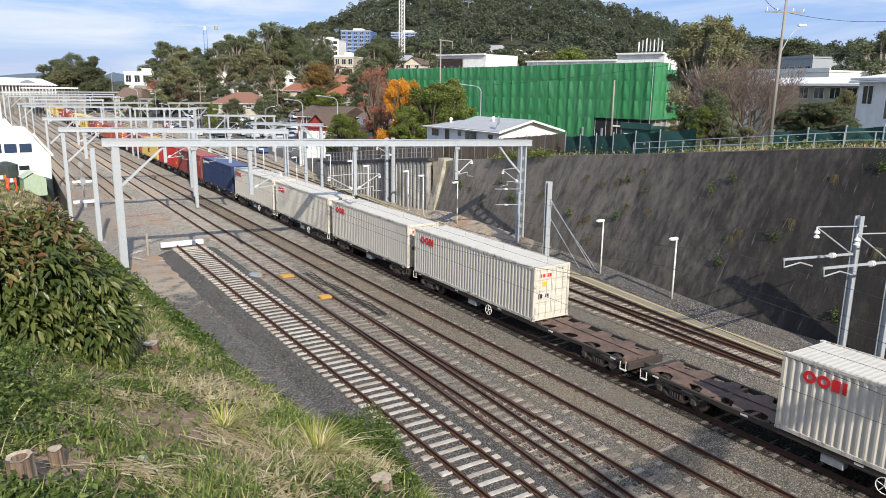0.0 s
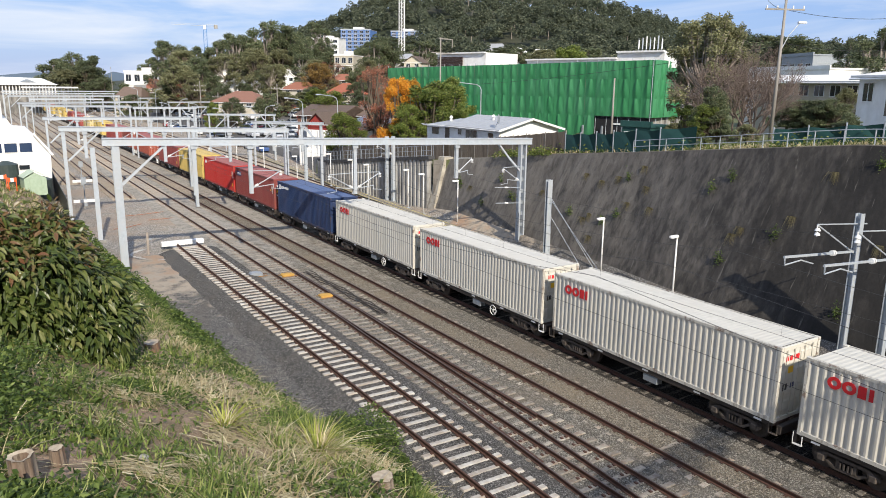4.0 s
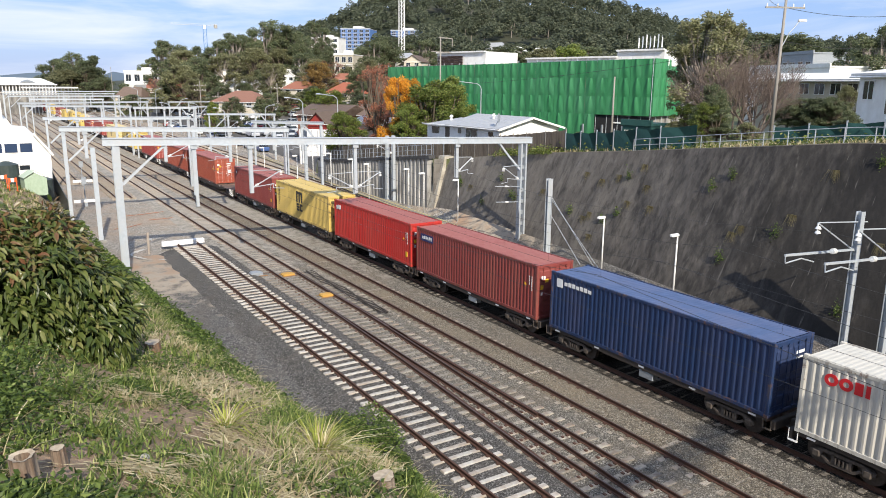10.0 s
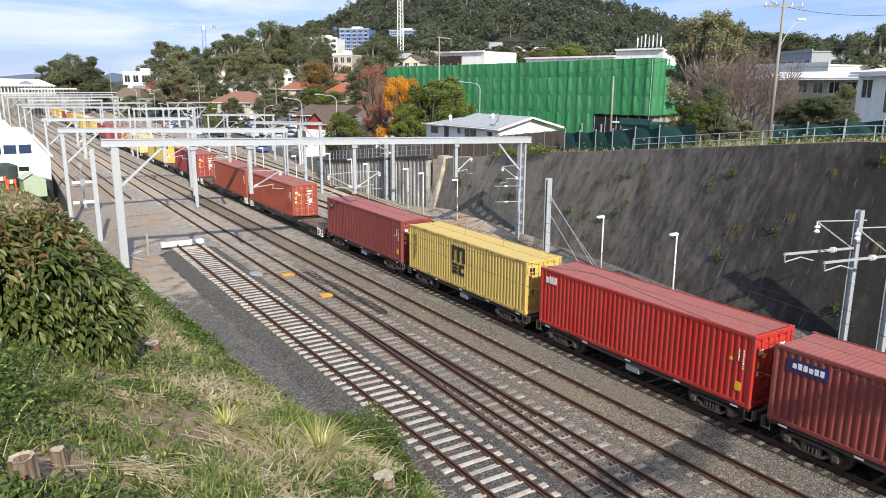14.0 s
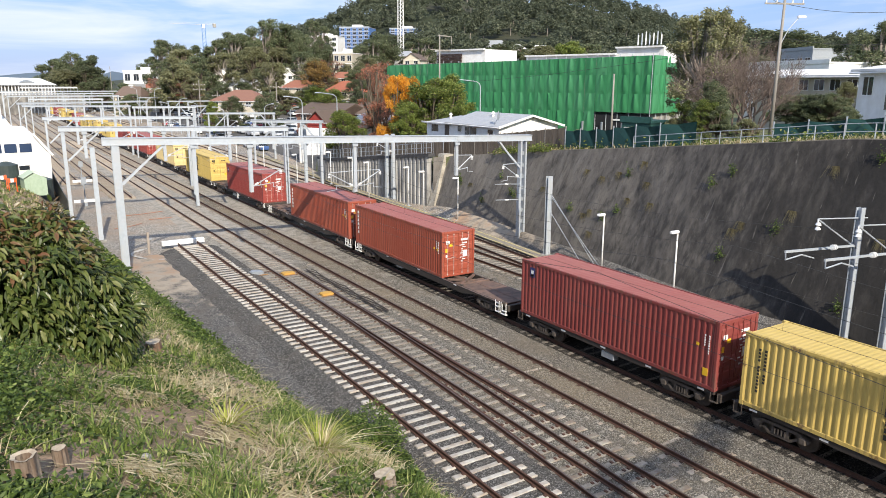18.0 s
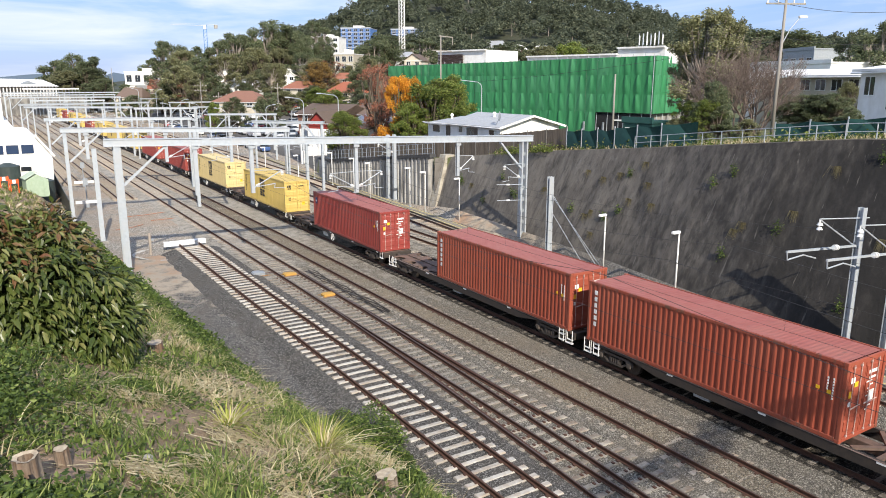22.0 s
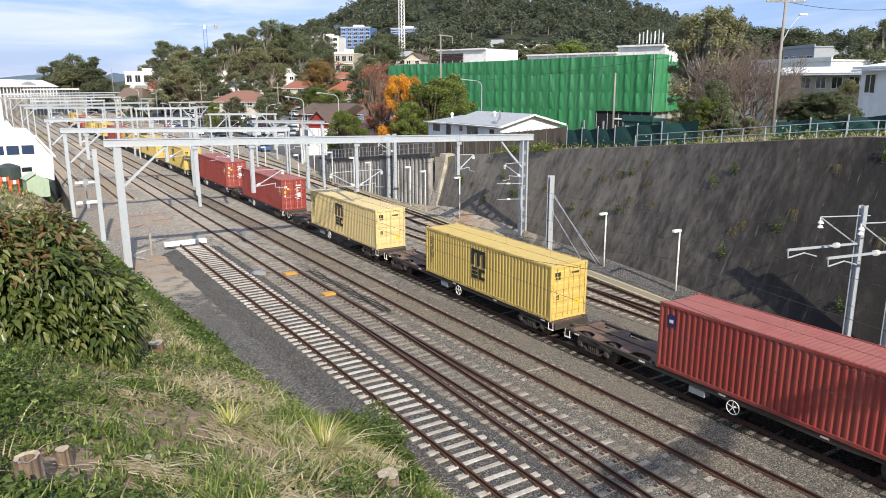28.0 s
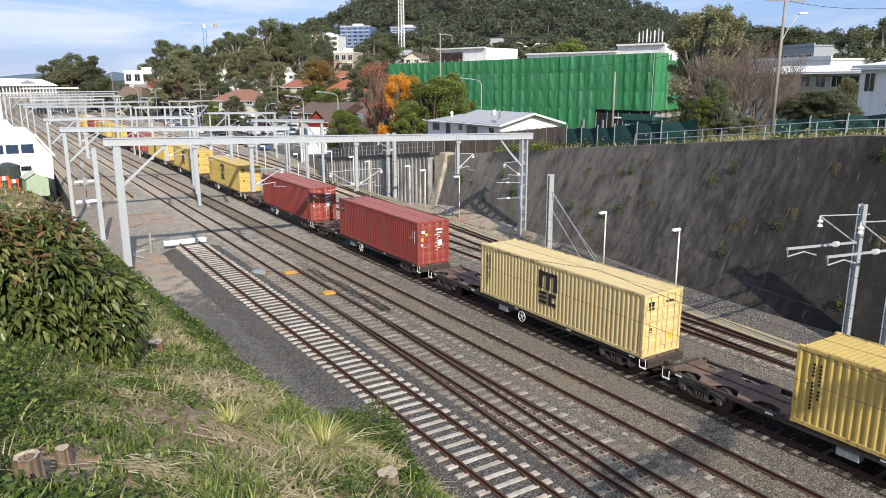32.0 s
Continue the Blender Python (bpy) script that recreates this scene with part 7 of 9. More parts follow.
def build_town():
    brick, cream, white = M_BRICK, M_CREAM, M_WHITE
    hs = (
        # facade corners, depth, eave, ridge, wall, roof, label, windows, hip, across
        (spot(21.27, 150, 3.35), spot(24.42, 142, 3.88), 9, 6.79, 8.53, brick, M_ROOFBROWN, "brown-roofed house with red gables", 3, 0.0, False),
        (spot(24.42, 150, 3.37), spot(28.37, 138, 4.20), 9, 6.83, 8.61, brick, M_ROOFBROWN, "long brown-roofed brick house", 4, 0.6, False),
        (spot(22.04, 132, 4.19), spot(23.46, 130, 4.32), 8, 5.9, 7.7, surface("dull_red_wall", (0.27, 0.035, 0.03), (0.2, 0.03, 0.026), 3, 0.8), M_ROOFBROWN, "small house with a red gable wall", 0, 0, True),
        (spot(15.07, 205), spot(18.62, 200), 11, 7.85, 10.4, cream, M_ROOFBRICK, "long house with a terracotta hipped roof", 6, 0.9, False),
        (spot(17.32, 250, 0.68), spot(18.56, 249, 0.73), 8, 5.44, 6.93, cream, M_ROOFBROWN, "small cream house with brown roof", 2, 0, True),
        (spot(23.39, 230, 7.76), spot(25.41, 225, 7.95), 10, 9.88, 12.9, cream, surface("orange_tile_roof", (0.33, 0.11, 0.065), (0.25, 0.085, 0.05), 3, 0.85), "house with an orange tiled roof", 2, 0.8, False),
        (spot(20.20, 235, 6.67), spot(21.89, 230, 6.84), 9, 11.04, 13.07, cream, M_ROOFTILE, "terracotta-roofed house on the rise", 2, 0.5, False),
        (spot(15.47, 300, 9.04), spot(16.68, 298, 9.17), 8, 15.32, 17.40, white, M_TIN, "white weatherboard house with a verandah", 3, 0, True),
        (spot(16.89, 285, 6.25), spot(18.37, 283, 6.34), 8, 11.43, 13.66, white, M_TIN, "white house with a pale metal roof", 3, 0.4, False),
        (spot(20.04, 300, 12.60), spot(21.17, 298, 12.71), 8, 15.26, 17.87, white, M_WHITE, "white gabled house among trees", 2, 0, True),
        (spot(20.76, 310, 13.78), spot(22.44, 306, 13.93), 9, 17.22, 19.91, cream, M_TIN, "pale two-storey house with a hipped roof", 3, 0.8, False),
        (spot(29.46, 260, 19.04), spot(30.76, 258, 19.08), 8, 20.37, 22.45, cream, M_ROOFBROWN, "cream gabled house above the cloth-wrapped block", 2, 0, True),
        (spot(22.12, 250, 10.03), spot(23.83, 246, 10.16), 8, 12.82, 15.03, M_ROOFTILE, M_ROOFBROWN, "pinkish brick house behind trees", 2, 0.5, False),
        (spot(8.51, 290, 3.85), spot(10.19, 286, 3.97), 9, 7.48, 10.65, cream, M_ROOFBROWN, "cream house with a brown roof", 3, 0.4, False),
        (spot(10.96, 270, 5.46), spot(12.89, 265, 5.60), 9, 9.31, 12.11, cream, M_ROOFBROWN, "yellowish house with a brown roof", 3, 0.6, False),
        (spot(9.54, 310, 5.39), spot(10.29, 308, 5.44), 8, 8.44, 11.41, cream, M_TIN, "cream two-storey house beside the station road", 2, 0, True),
        (spot(10.53, 315, 6.37), spot(11.60, 313, 6.47), 8, 10.18, 12.75, cream, M_ROOFTILE, "tan house below the white building", 3, 0.3, False),
        (spot(19.39, 310, 9.18), spot(20.23, 308, 9.26), 8, 16.37, 18.42, white, M_WHITE, "white cottage on the slope", 2, 0, True),
        (spot(23.97, 262, 12.91), spot(25.17, 260, 13.00), 8, 14.09, 16.01, cream, M_ROOFTILE, "cream house with a reddish roof on the slope", 2, 0.4, False),
        (spot(28.81, 275, 19.73), spot(29.76, 273, 19.77), 8, 22.14, 23.77, white, M_TIN, "white house with a curved pale roof edge", 2, 0.2, False),
        (spot(35.39, 380, 28.59), spot(37.03, 376, 28.56), 10, 30.23, 33.47, white, M_TIN, "pale house high on the wooded hill", 2, 0.5, False),
        (spot(37.48, 360, 25.81), spot(38.76, 358, 25.80), 9, 27.91, 30.48, white, M_WHITE, "white house high on the wooded hill", 2, 0, True),
        (spot(39.19, 350, 25.51), spot(40.39, 348, 25.56), 9, 27.06, 29.57, white, M_WHITE, "white house high on the wooded hill", 2, 0.3, False),
        (spot(25.29, 120, 4.37), spot(27.92, 112, 4.97), 6, 6.70, 7.57, cream, M_TIN, "low carport with a pale roof", 0, 0, False),
    )
    for a, b, dep, e, r, w, rf, lab, n, hip, ac in hs:
        house(a, b, dep, e, r, w, rf, lab, n, hip, ac)
    block(spot(9.21, 330, 8.31), spot(11.51, 322, 8.54), 14, 16.73, white, "white modern three-storey building", 3, 4, band=white)
    block(spot(22.47, 420, 21.95), spot(24.50, 415, 22.14), 14, 37.11, white, "white apartment block on the hillside", 5, 4, band=white)
    block(spot(24.68, 430, 25.62), spot(26.91, 425, 25.77), 14, 42.72, M_BLUE, "apartment tower wrapped in blue scaffold mesh", 7, 5, band=M_GALV)
    block(spot(28.46, 440, 31.23), spot(30.80, 436, 31.37), 14, 43.03, M_BLUE, "second block wrapped in blue scaffold mesh", 4, 5, band=M_GALV)
    block(spot(24.15, 285, 15.00), spot(25.61, 282, 15.08), 10, 23.38, cream, "cream brick flats on the slope", 4, 3, band=white)
    fw = thing("boundary_wall", pose(0, 0, 0), "white rendered boundary wall before the red house", "wall")
    for k in range(6):
        p, q = spot(21.45 + 0.46 * k, 122 - 0.7 * k), spot(21.45 + 0.46 * (k + 0.94), 122 - 0.7 * (k + 0.94))
        z = land_z(p.x, p.y)
        part("panel", Geo().bar((p.x, p.y, (z + 5.2) / 2), (q.x, q.y, (z + 5.2) / 2), 0.2, 5.2 - z + 0.6), M_WHITE, fw)
        part("pier", Geo().box(p.x - 0.2, p.y - 0.2, z - 0.5, p.x + 0.2, p.y + 0.2, 5.4), M_WHITE, fw)
    # long white station building with a ridged roof and a clerestory
    m, L, z0 = site(spot(-0.37, 330, 7.85), spot(4.79, 345, 7.86))
    st = thing("station_building", m, "long white station building with a pale roof", "building")
    zt = 14.3 - z0
    # wall behind the posts coloured grey to carry the recess's shade
    part("wall", Geo().box(0, 2.5, 0, L, 14, zt - 3.4), surface("shaded_station_wall", (0.42, 0.40, 0.38), (0.33, 0.31, 0.29), 1, 0.8, 0.2), st)
    part("plinth", Geo().box(-1, -0.5, -3, L + 12, 2.2, 7.0 - z0), M_CONC, st)
    part("roof", Geo().add([(-1, -1, zt - 3.4), (L + 1, -1, zt - 3.4), (L + 1, 15, zt - 3.4), (-1, 15, zt - 3.4), (-1, 7, zt), (L - 1.5, 7, zt - 0.7)], [(0, 1, 5, 4), (2, 3, 4, 5), (1, 2, 5), (3, 0, 4), (3, 2, 1, 0)]), white, st)
    part("gablet", Geo().prism(((L * 0.62, zt - 2.4), (L * 0.8, zt - 2.4), (L * 0.71, zt - 1.2)), 1, 1.5, 3.2), M_GALVD, st)
    for k in range(27):
        part("post", Geo().box(L * k / 26 - 0.16, -0.3, 7.0 - z0, L * k / 26 + 0.16, 0.0, zt - 3.4), white, st)
    part("rail", Geo().box(-0.5, -0.25, 8.0 - z0, L + 0.5, -0.1, 8.25 - z0), white, st)
    m, L, z0 = site(spot(3.48, 320, 7.11), spot(6.23, 330, 7.04))
    st = thing("station_canopy", m, "white platform canopy on slim posts", "canopy")
    zt = 10.3 - z0
    part("roof", Geo().cbox(0, 0, zt - 0.5, L, 8, zt, 0.1), white, st)
    for k in range(14):
        part("post", Geo().box(L * k / 13 - 0.1, 0.2, 0, L * k / 13 + 0.1, 0.4, zt - 0.5), M_GALVD, st)
    # far ridge beyond the town; distance haze painted into its base colour
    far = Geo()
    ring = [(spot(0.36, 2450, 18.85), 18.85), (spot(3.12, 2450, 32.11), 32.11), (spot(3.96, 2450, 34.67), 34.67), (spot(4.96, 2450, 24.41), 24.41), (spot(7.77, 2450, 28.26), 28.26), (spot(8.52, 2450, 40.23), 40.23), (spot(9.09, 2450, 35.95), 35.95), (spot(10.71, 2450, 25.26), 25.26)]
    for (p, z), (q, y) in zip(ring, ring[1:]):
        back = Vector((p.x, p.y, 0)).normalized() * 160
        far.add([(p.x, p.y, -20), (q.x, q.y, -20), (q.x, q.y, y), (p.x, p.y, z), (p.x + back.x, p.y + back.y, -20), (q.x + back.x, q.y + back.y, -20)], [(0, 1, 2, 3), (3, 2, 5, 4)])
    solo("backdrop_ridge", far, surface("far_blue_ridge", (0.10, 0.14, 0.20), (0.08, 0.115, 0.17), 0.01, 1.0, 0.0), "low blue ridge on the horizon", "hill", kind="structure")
    # tower crane
    v = spot(14.87, 450, 24.57)
    z = land_z(v.x, v.y)
    c = thing("tower_crane", Matrix.Translation((v.x, v.y, z)) @ pose(0, 0, 0, 0, 0, -15), "blue tower crane with a pale jib", "crane")
    H = 44.25 - z
    mast = Geo()
    for sx in (-0.9, 0.9):
        for sy in (-0.9, 0.9):
            mast.box(sx - 0.16, sy - 0.16, 0, sx + 0.16, sy + 0.16, H)
    k = 0.0
    while k < H - 2:
        mast.bar((-0.9, -0.9, k), (0.9, -0.9, k + 2), 0.14, 0.14).bar((-0.9, 0.9, k), (-0.9, -0.9, k + 2), 0.14, 0.14)
        k += 2
    part("mast", mast, M_CRANE, c)
    part("jib", Geo().bar((-18, 0, H + 0.1), (7, 0, H - 0.3), 0.5, 0.22).bar((-18, 0, H + 0.8), (7, 0, H + 0.5), 0.16, 0.12), M_GALV, c)
    part("cab", Geo().cbox(-0.9, -1, H - 2.2, 0.9, 1, H, 0.1), M_WHITE, c)
    part("counterweight", Geo().box(5, -0.7, H - 1.6, 7, 0.7, H + 0.4), M_CONC, c)
    # white lattice radio mast
    v = spot(29.29, 330, 24.33)
    z = land_z(v.x, v.y)
    t = thing("radio_mast", pose(v.x, v.y, z), "white lattice radio mast", "mast")
    H = 52.0
    for k in range(3):
        a = 2 * math.pi * k / 3
        part("leg", Geo().tube((1.5 * math.cos(a), 1.5 * math.sin(a), 0), (1.2 * math.cos(a), 1.2 * math.sin(a), H), 0.2, 0.17, 6), M_WHITE, t)
    lat = Geo()
    for i in range(34):
        z0 = i * H / 34
        for k in range(3):
            a, b = 2 * math.pi * k / 3, 2 * math.pi * (k + 1) / 3
            r = 1.5 - 0.3 * i / 34
            lat.tube((r * math.cos(a), r * math.sin(a), z0), (r * math.cos(b), r * math.sin(b), z0 + H / 34), 0.09, n=4, caps=False)
    part("lattice", lat, M_WHITE, t)


def build_left_yard():
    # white building with raked roof edge
    b = thing("white_building", pose(0, 0, 0), "white rendered building with blue-tinted windows and a raked roof", "building")
    y, x1 = 86.0, 6.15
    z = land_z(0, y) - 1.5
    out = ((-9.0, z), (x1 - 0.1, z), (x1, 5.2), (4.8, 7.4), (3.4, 7.55), (2.6, 8.9), (-9.0, 8.9))
    part("wall", Geo().prism([(u, w) for u, w in out], 1, y, y + 16), M_WHITE, b)
    part("roof_edge", Geo().bar((x1 + 0.2, y - 0.2, 5.25), (4.75, y - 0.2, 7.5), 0.5, 0.2), M_WHITE, b)
    part("upper_room", Geo().cbox(-8, y + 3, 8.9, 2.3, y + 12, 11.2, 0.1), M_WHITE, b)
    for k in range(5):
        wd = part("window", Geo().box(3.35 - 1.35 * k, y - 0.06, 5.55, 4.6 - 1.35 * k, y - 0.01, 6.6), M_WHITE, b)
        part("pane", Geo().box(3.42 - 1.35 * k, y - 0.075, 5.62, 4.53 - 1.35 * k, y - 0.062, 6.53), M_BLUEGLASS, wd)
    for k in range(2):
        wd = part("window", Geo().box(3.1 - 2.3 * k, y - 0.06, 3.75, 4.2 - 2.3 * k, y - 0.01, 4.35), M_WHITE, b)
        part("pane", Geo().box(3.18 - 2.3 * k, y - 0.075, 3.82, 4.12 - 2.3 * k, y - 0.062, 4.28), M_DARK, wd)
    part("garage_door", Geo().cbox(1.4, y - 0.05, 0.4, 4.2, y - 0.005, 2.8, 0.02), M_WHITE, b)
    # garden shed, water tanks, barriers
    p = spot(2.99, 70, 2.83)
    s = thing("garden_shed", pose(p.x, p.y, land_z(p.x, p.y) - 0.1, 0, 0, 8), "pale green metal garden shed with a pitched roof", "shed")
    part("body", Geo().prism(((-0.85, 0), (0.85, 0), (0.85, 1.45), (0, 1.95), (-0.85, 1.45)), 1, 0, 1.7), M_SHED, s)
    for q in (-1, 1):
        part("roof", Geo().bar((q * 0.48, -0.08, 1.75), (q * 0.48, 1.8, 1.75), 1.02, 0.05), surface("shed_roof", (0.42, 0.5, 0.4), (0.36, 0.43, 0.34), 3), s).matrix_basis = Matrix.Translation((q * 0.48, 0, 1.75)) @ pose(0, 0, 0, 0, q * 30.5, 0) @ Matrix.Translation((-q * 0.48, 0, -1.69))
    part("door", Geo().cbox(-0.45, -0.03, 0.05, 0.45, 0.0, 1.4, 0.02), M_SHED, s)
    for px, r, h in ((spot(1.32, 72, 3.23), 0.95, 1.75), (spot(3.27, 74, 3.16), 1.0, 1.7)):
        t = thing("water_tank", pose(px.x, px.y, land_z(px.x, px.y) - 0.1), "dark green round water tank beside the shed", "water tank", "water tanks")
        part("barrel", Geo().tube((0, 0, 0), (0, 0, h), r, n=20), M_TANK, t, smooth=False)
        part("lid", Geo().tube((0, 0, h), (0, 0, h + 0.28), r, 0.25, 20), M_TANK, t)
    for k, q in enumerate((spot(1.03, 66, 3.47), spot(1.60, 66, 3.42))):
        t = thing("traffic_barrier", pose(q.x, q.y, land_z(q.x, q.y), 0, 0, 10 * k), "orange and white plastic barrier board", "barrier", "barriers")
        part("frame", Geo().box(-0.3, -0.03, 0, -0.24, 0.03, 1.1).box(0.24, -0.03, 0, 0.3, 0.03, 1.1).box(-0.3, -0.2, 0, -0.24, 0.2, 0.05).box(0.24, -0.2, 0, 0.3, 0.2, 0.05), M_ORANGE, t)
        part("board", Geo().box(-0.32, -0.035, 0.75, 0.32, 0.035, 1.05), M_ORANGE, t)
        part("stripe", Geo().box(-0.12, -0.042, 0.75, 0.1, 0.042, 1.05), M_WHITE, t)
    w = thing("dark_screen_fence", pose(0, 0, 0), "dark screened fence along the yard edge", "fence")
    for k in range(6):
        a, c = Vector((6.4 + 0.18 * k, 76 + 6 * k, -0.3)), Vector((6.58 + 0.18 * k, 82 + 6 * k, -0.3))
        part("panel", Geo().bar(a + Vector((0, 0, 1.1)), c + Vector((0, 0, 1.1)), 0.05, 2.2), M_TANK, w)
    # buffer stops, marker posts and oddments in the yard
    for x, y, lab in ((10.6, 102.5, "white buffer stop at the end of a yard track"), (8.9, 85.0, "white buffer stop at the end of a yard track")):
        t = thing("buffer_stop", pose(x, y, -0.3), lab, "buffer stop", "buffer stops")
        part("beam", Geo().cbox(-1.15, -0.12, 0.45, 1.15, 0.12, 0.75, 0.03), M_WHITE, t)
        part("post", Geo().box(-0.15, -0.1, 0, 0.15, 0.2, 0.8), M_GALVD, t)
        part("signal_post", Geo().tube((0, 0.25, 0), (0, 0.25, 3.1), 0.06, n=6), M_GALVD, t)
        part("plate", Geo().box(-0.25, 0.15, 2.4, 0.25, 0.2, 3.1), M_GALVD, t)
    st = thing("marker_stake", pose(10.2, 58.6, -0.32), "pale timber stake standing in the yard", "stake")
    part("stake", Geo().cbox(-0.09, -0.09, 0, 0.09, 0.09, 1.75, 0.02), M_PALEBARK, st)
    part("bracket", Geo().box(0.09, -0.04, 1.1, 0.3, 0.04, 1.25), M_GALVD, st)
    k = thing("chalk_ring", pose(11.2, 58.4, -0.3), "pale ring of spilled lime round the stake", "lime ring")
    g = Geo()
    for i in range(26):
        a, c = 2 * math.pi * i / 26, 2 * math.pi * (i + 1) / 26
        r0, r1 = 1.5 + 0.12 * math.sin(5 * a), 1.66 + 0.1 * math.sin(3 * a)
        g.add([(r * 1.35 * math.cos(t), r * 1.5 * math.sin(t), 0.012) for r, t in ((r0, a), (r1, a), (r1, c), (r0, c))], [(0, 1, 2, 3)])
    part("line", g, surface("lime", (0.5, 0.48, 0.44), (0.34, 0.31, 0.27), 5, 0.95, 0.2), k)
    for (x0, yy), (x1_, y1) in (((9.4, 70), (12.0, 71.5)), ((11.0, 76.5), (15.2, 77.4)), ((13.0, 73.2), (15.5, 73.4))):
        t = thing("orange_conduit", pose(x0, yy, -0.28), "length of orange conduit lying in the yard", "conduit", "conduits")
        part("pipe", Geo().sweep([(0, 0, 0.04), ((x1_ - x0) * 0.5, (y1 - yy) * 0.3, 0.04), (x1_ - x0, y1 - yy, 0.04)], 0.03), surface("conduit_orange", (0.36, 0.16, 0.09), (0.28, 0.12, 0.07), 3), t)


def car_mesh():
    body = Geo().prism(((-2.1, 0.35), (-2.15, 0.75), (-1.9, 0.95), (-1.0, 1.0), (1.3, 1.0), (2.05, 0.9), (2.15, 0.6), (2.1, 0.3)), 1, -0.85, 0.85)
    cab = Geo().prism(((-1.2, 0.98), (-0.75, 1.42), (0.75, 1.45), (1.45, 0.98)), 1, -0.74, 0.74)
    return body, cab


def build_cars():
    paints = [surface("car_paint_" + n, c, tuple(v * 0.9 for v in c), 1, 0.3, 0.0, spec=0.6) for n, c in (("white", (0.75, 0.75, 0.75)), ("silver", (0.45, 0.47, 0.5)), ("dark", (0.03, 0.035, 0.045)), ("red", (0.35, 0.03, 0.03)), ("blue", (0.05, 0.1, 0.25)))]
    tyre = surface("tyre", (0.02, 0.02, 0.02), (0.03, 0.03, 0.03), 5, 0.9, 0.1)
    models = []
    for p, lab in zip(paints, ("white parked car", "silver parked car", "dark parked car", "red parked car", "blue parked car")):
        c = thing("car", pose(0, 0, -50), lab + " in the station car park", "car", "parked cars")
        body, cab = car_mesh()
        part("body", body, p, c)
        cb = part("cabin", cab, M_DARK, c)
        part("roof", Geo().box(-0.72, -0.7, 1.44, 0.72, 0.7, 1.47), p, cb)
        for x in (-1.3, 1.3):
            for s in (-1, 1):
                part("wheel", Geo().tube((x, s * 0.72, 0.31), (x, s * 0.9, 0.31), 0.31, n=12), tyre, c)
        models.append(c)
    rng = random.Random(5)
    used = set()
    for row in range(13):
        for k in range(16):
            y = 138 + 7.6 * row + rng.uniform(-0.4, 0.4)
            x = 46.5 + 2.9 * k + rng.uniform(-0.2, 0.2) + (y - 150) * 0.02
            if rng.random() < 0.25:
                continue
            i = rng.choice((0, 0, 0, 1, 1, 1, 2, 3, 4))
            m = pose(x, y, land_z(x, y) - 0.02, 0, 0, 90 + rng.uniform(-3, 3))
            if i not in used:
                used.add(i)
                models[i].matrix_basis = m
            else:
                copy_thing(models[i], m)
    for i, c in enumerate(models):
        if i not in used:
            c.matrix_basis = pose(60 + 3 * i, 116, land_z(60, 116), 0, 0, 90)


build_green_site()
build_near_houses()
build_fences()
build_poles()
build_town()
build_left_yard()
build_cars()


# ---- plants ----
def leaf_cloud(pts, size, seed, shape=0.5, droop=0.0, up=0.3):
    """Leaves or leaf clumps at the given points: folded lozenges in random directions."""
    rng = np.random.default_rng(seed)
    pts = np.asarray(pts, float)
    n = len(pts)
    d = rng.normal(size=(n, 3))
    d[:, 2] = d[:, 2] * up - droop
    d /= np.linalg.norm(d, axis=1)[:, None]
    # leaves of a clump face outwards, unevenly
    face = pts[:, 3:] * 1.0 + rng.normal(size=(n, 3)) * 0.75 if pts.shape[1] == 6 else rng.normal(size=(n, 3))
    pts = pts[:, :3]
    s = np.cross(d, face)
    s /= np.linalg.norm(s, axis=1)[:, None] + 1e-9
    k = np.cross(d, s)
    L = size * rng.uniform(0.65, 1.35, n)[:, None]
    w = L * shape
    v = np.stack([pts - d * L / 2, pts + s * w / 2 + k * w * 0.18, pts + d * L / 2, pts - s * w / 2 + k * w * 0.18], 1).reshape(-1, 3)
    g = Geo()
    g.v = v.tolist()
    g.f = [(4 * i, 4 * i + 1, 4 * i + 2, 4 * i + 3) for i in range(n)]
    g.s = [0] * n
    return g


def long_leaves(pts, size, seed, shape, droop):
    """Long pointed leaves, folded along the midrib and curling down towards the tip."""
    rng = np.random.default_rng(seed)
    n = len(pts)
    out = pts[:, 3:]
    d = out * 0.9 + rng.normal(size=(n, 3)) * 0.55
    d[:, 2] -= droop * rng.uniform(0.4, 1.3, n)
    d /= np.linalg.norm(d, axis=1)[:, None]
    face = out + np.array([0, 0, 0.9]) + rng.normal(size=(n, 3)) * 0.45
    s = np.cross(d, face)
    s /= np.linalg.norm(s, axis=1)[:, None] + 1e-9
    k = np.cross(s, d)
    L = size * rng.uniform(0.7, 1.3, n)[:, None]
    w = L * shape / 2
    p = pts[:, :3]
    fall = np.array([0, 0, -1.0])
    def at(u, side, lift, sink):
        return p + d * L * u + s * w * side + k * w * lift + fall * L * sink
    rows = [at(0, 0, 0, 0), at(0.32, 1.0, 0.35, 0.0), at(0.32, 0, 0, 0.0), at(0.32, -1.0, 0.35, 0.0), at(0.68, 0.8, 0.3, 0.06), at(0.68, 0, 0, 0.06), at(0.68, -0.8, 0.3, 0.06), at(1.0, 0, 0, 0.2)]
    g = Geo()
    g.v = np.stack(rows, 1).reshape(-1, 3).tolist()
    for i in range(0, 8 * n, 8):
        g.f += [(i, i + 1, i + 2), (i, i + 2, i + 3), (i + 1, i + 4, i + 5, i + 2), (i + 2, i + 5, i + 6, i + 3), (i + 4, i + 7, i + 5), (i + 5, i + 7, i + 6)]
    g.s = [0] * len(g.f)
    return g


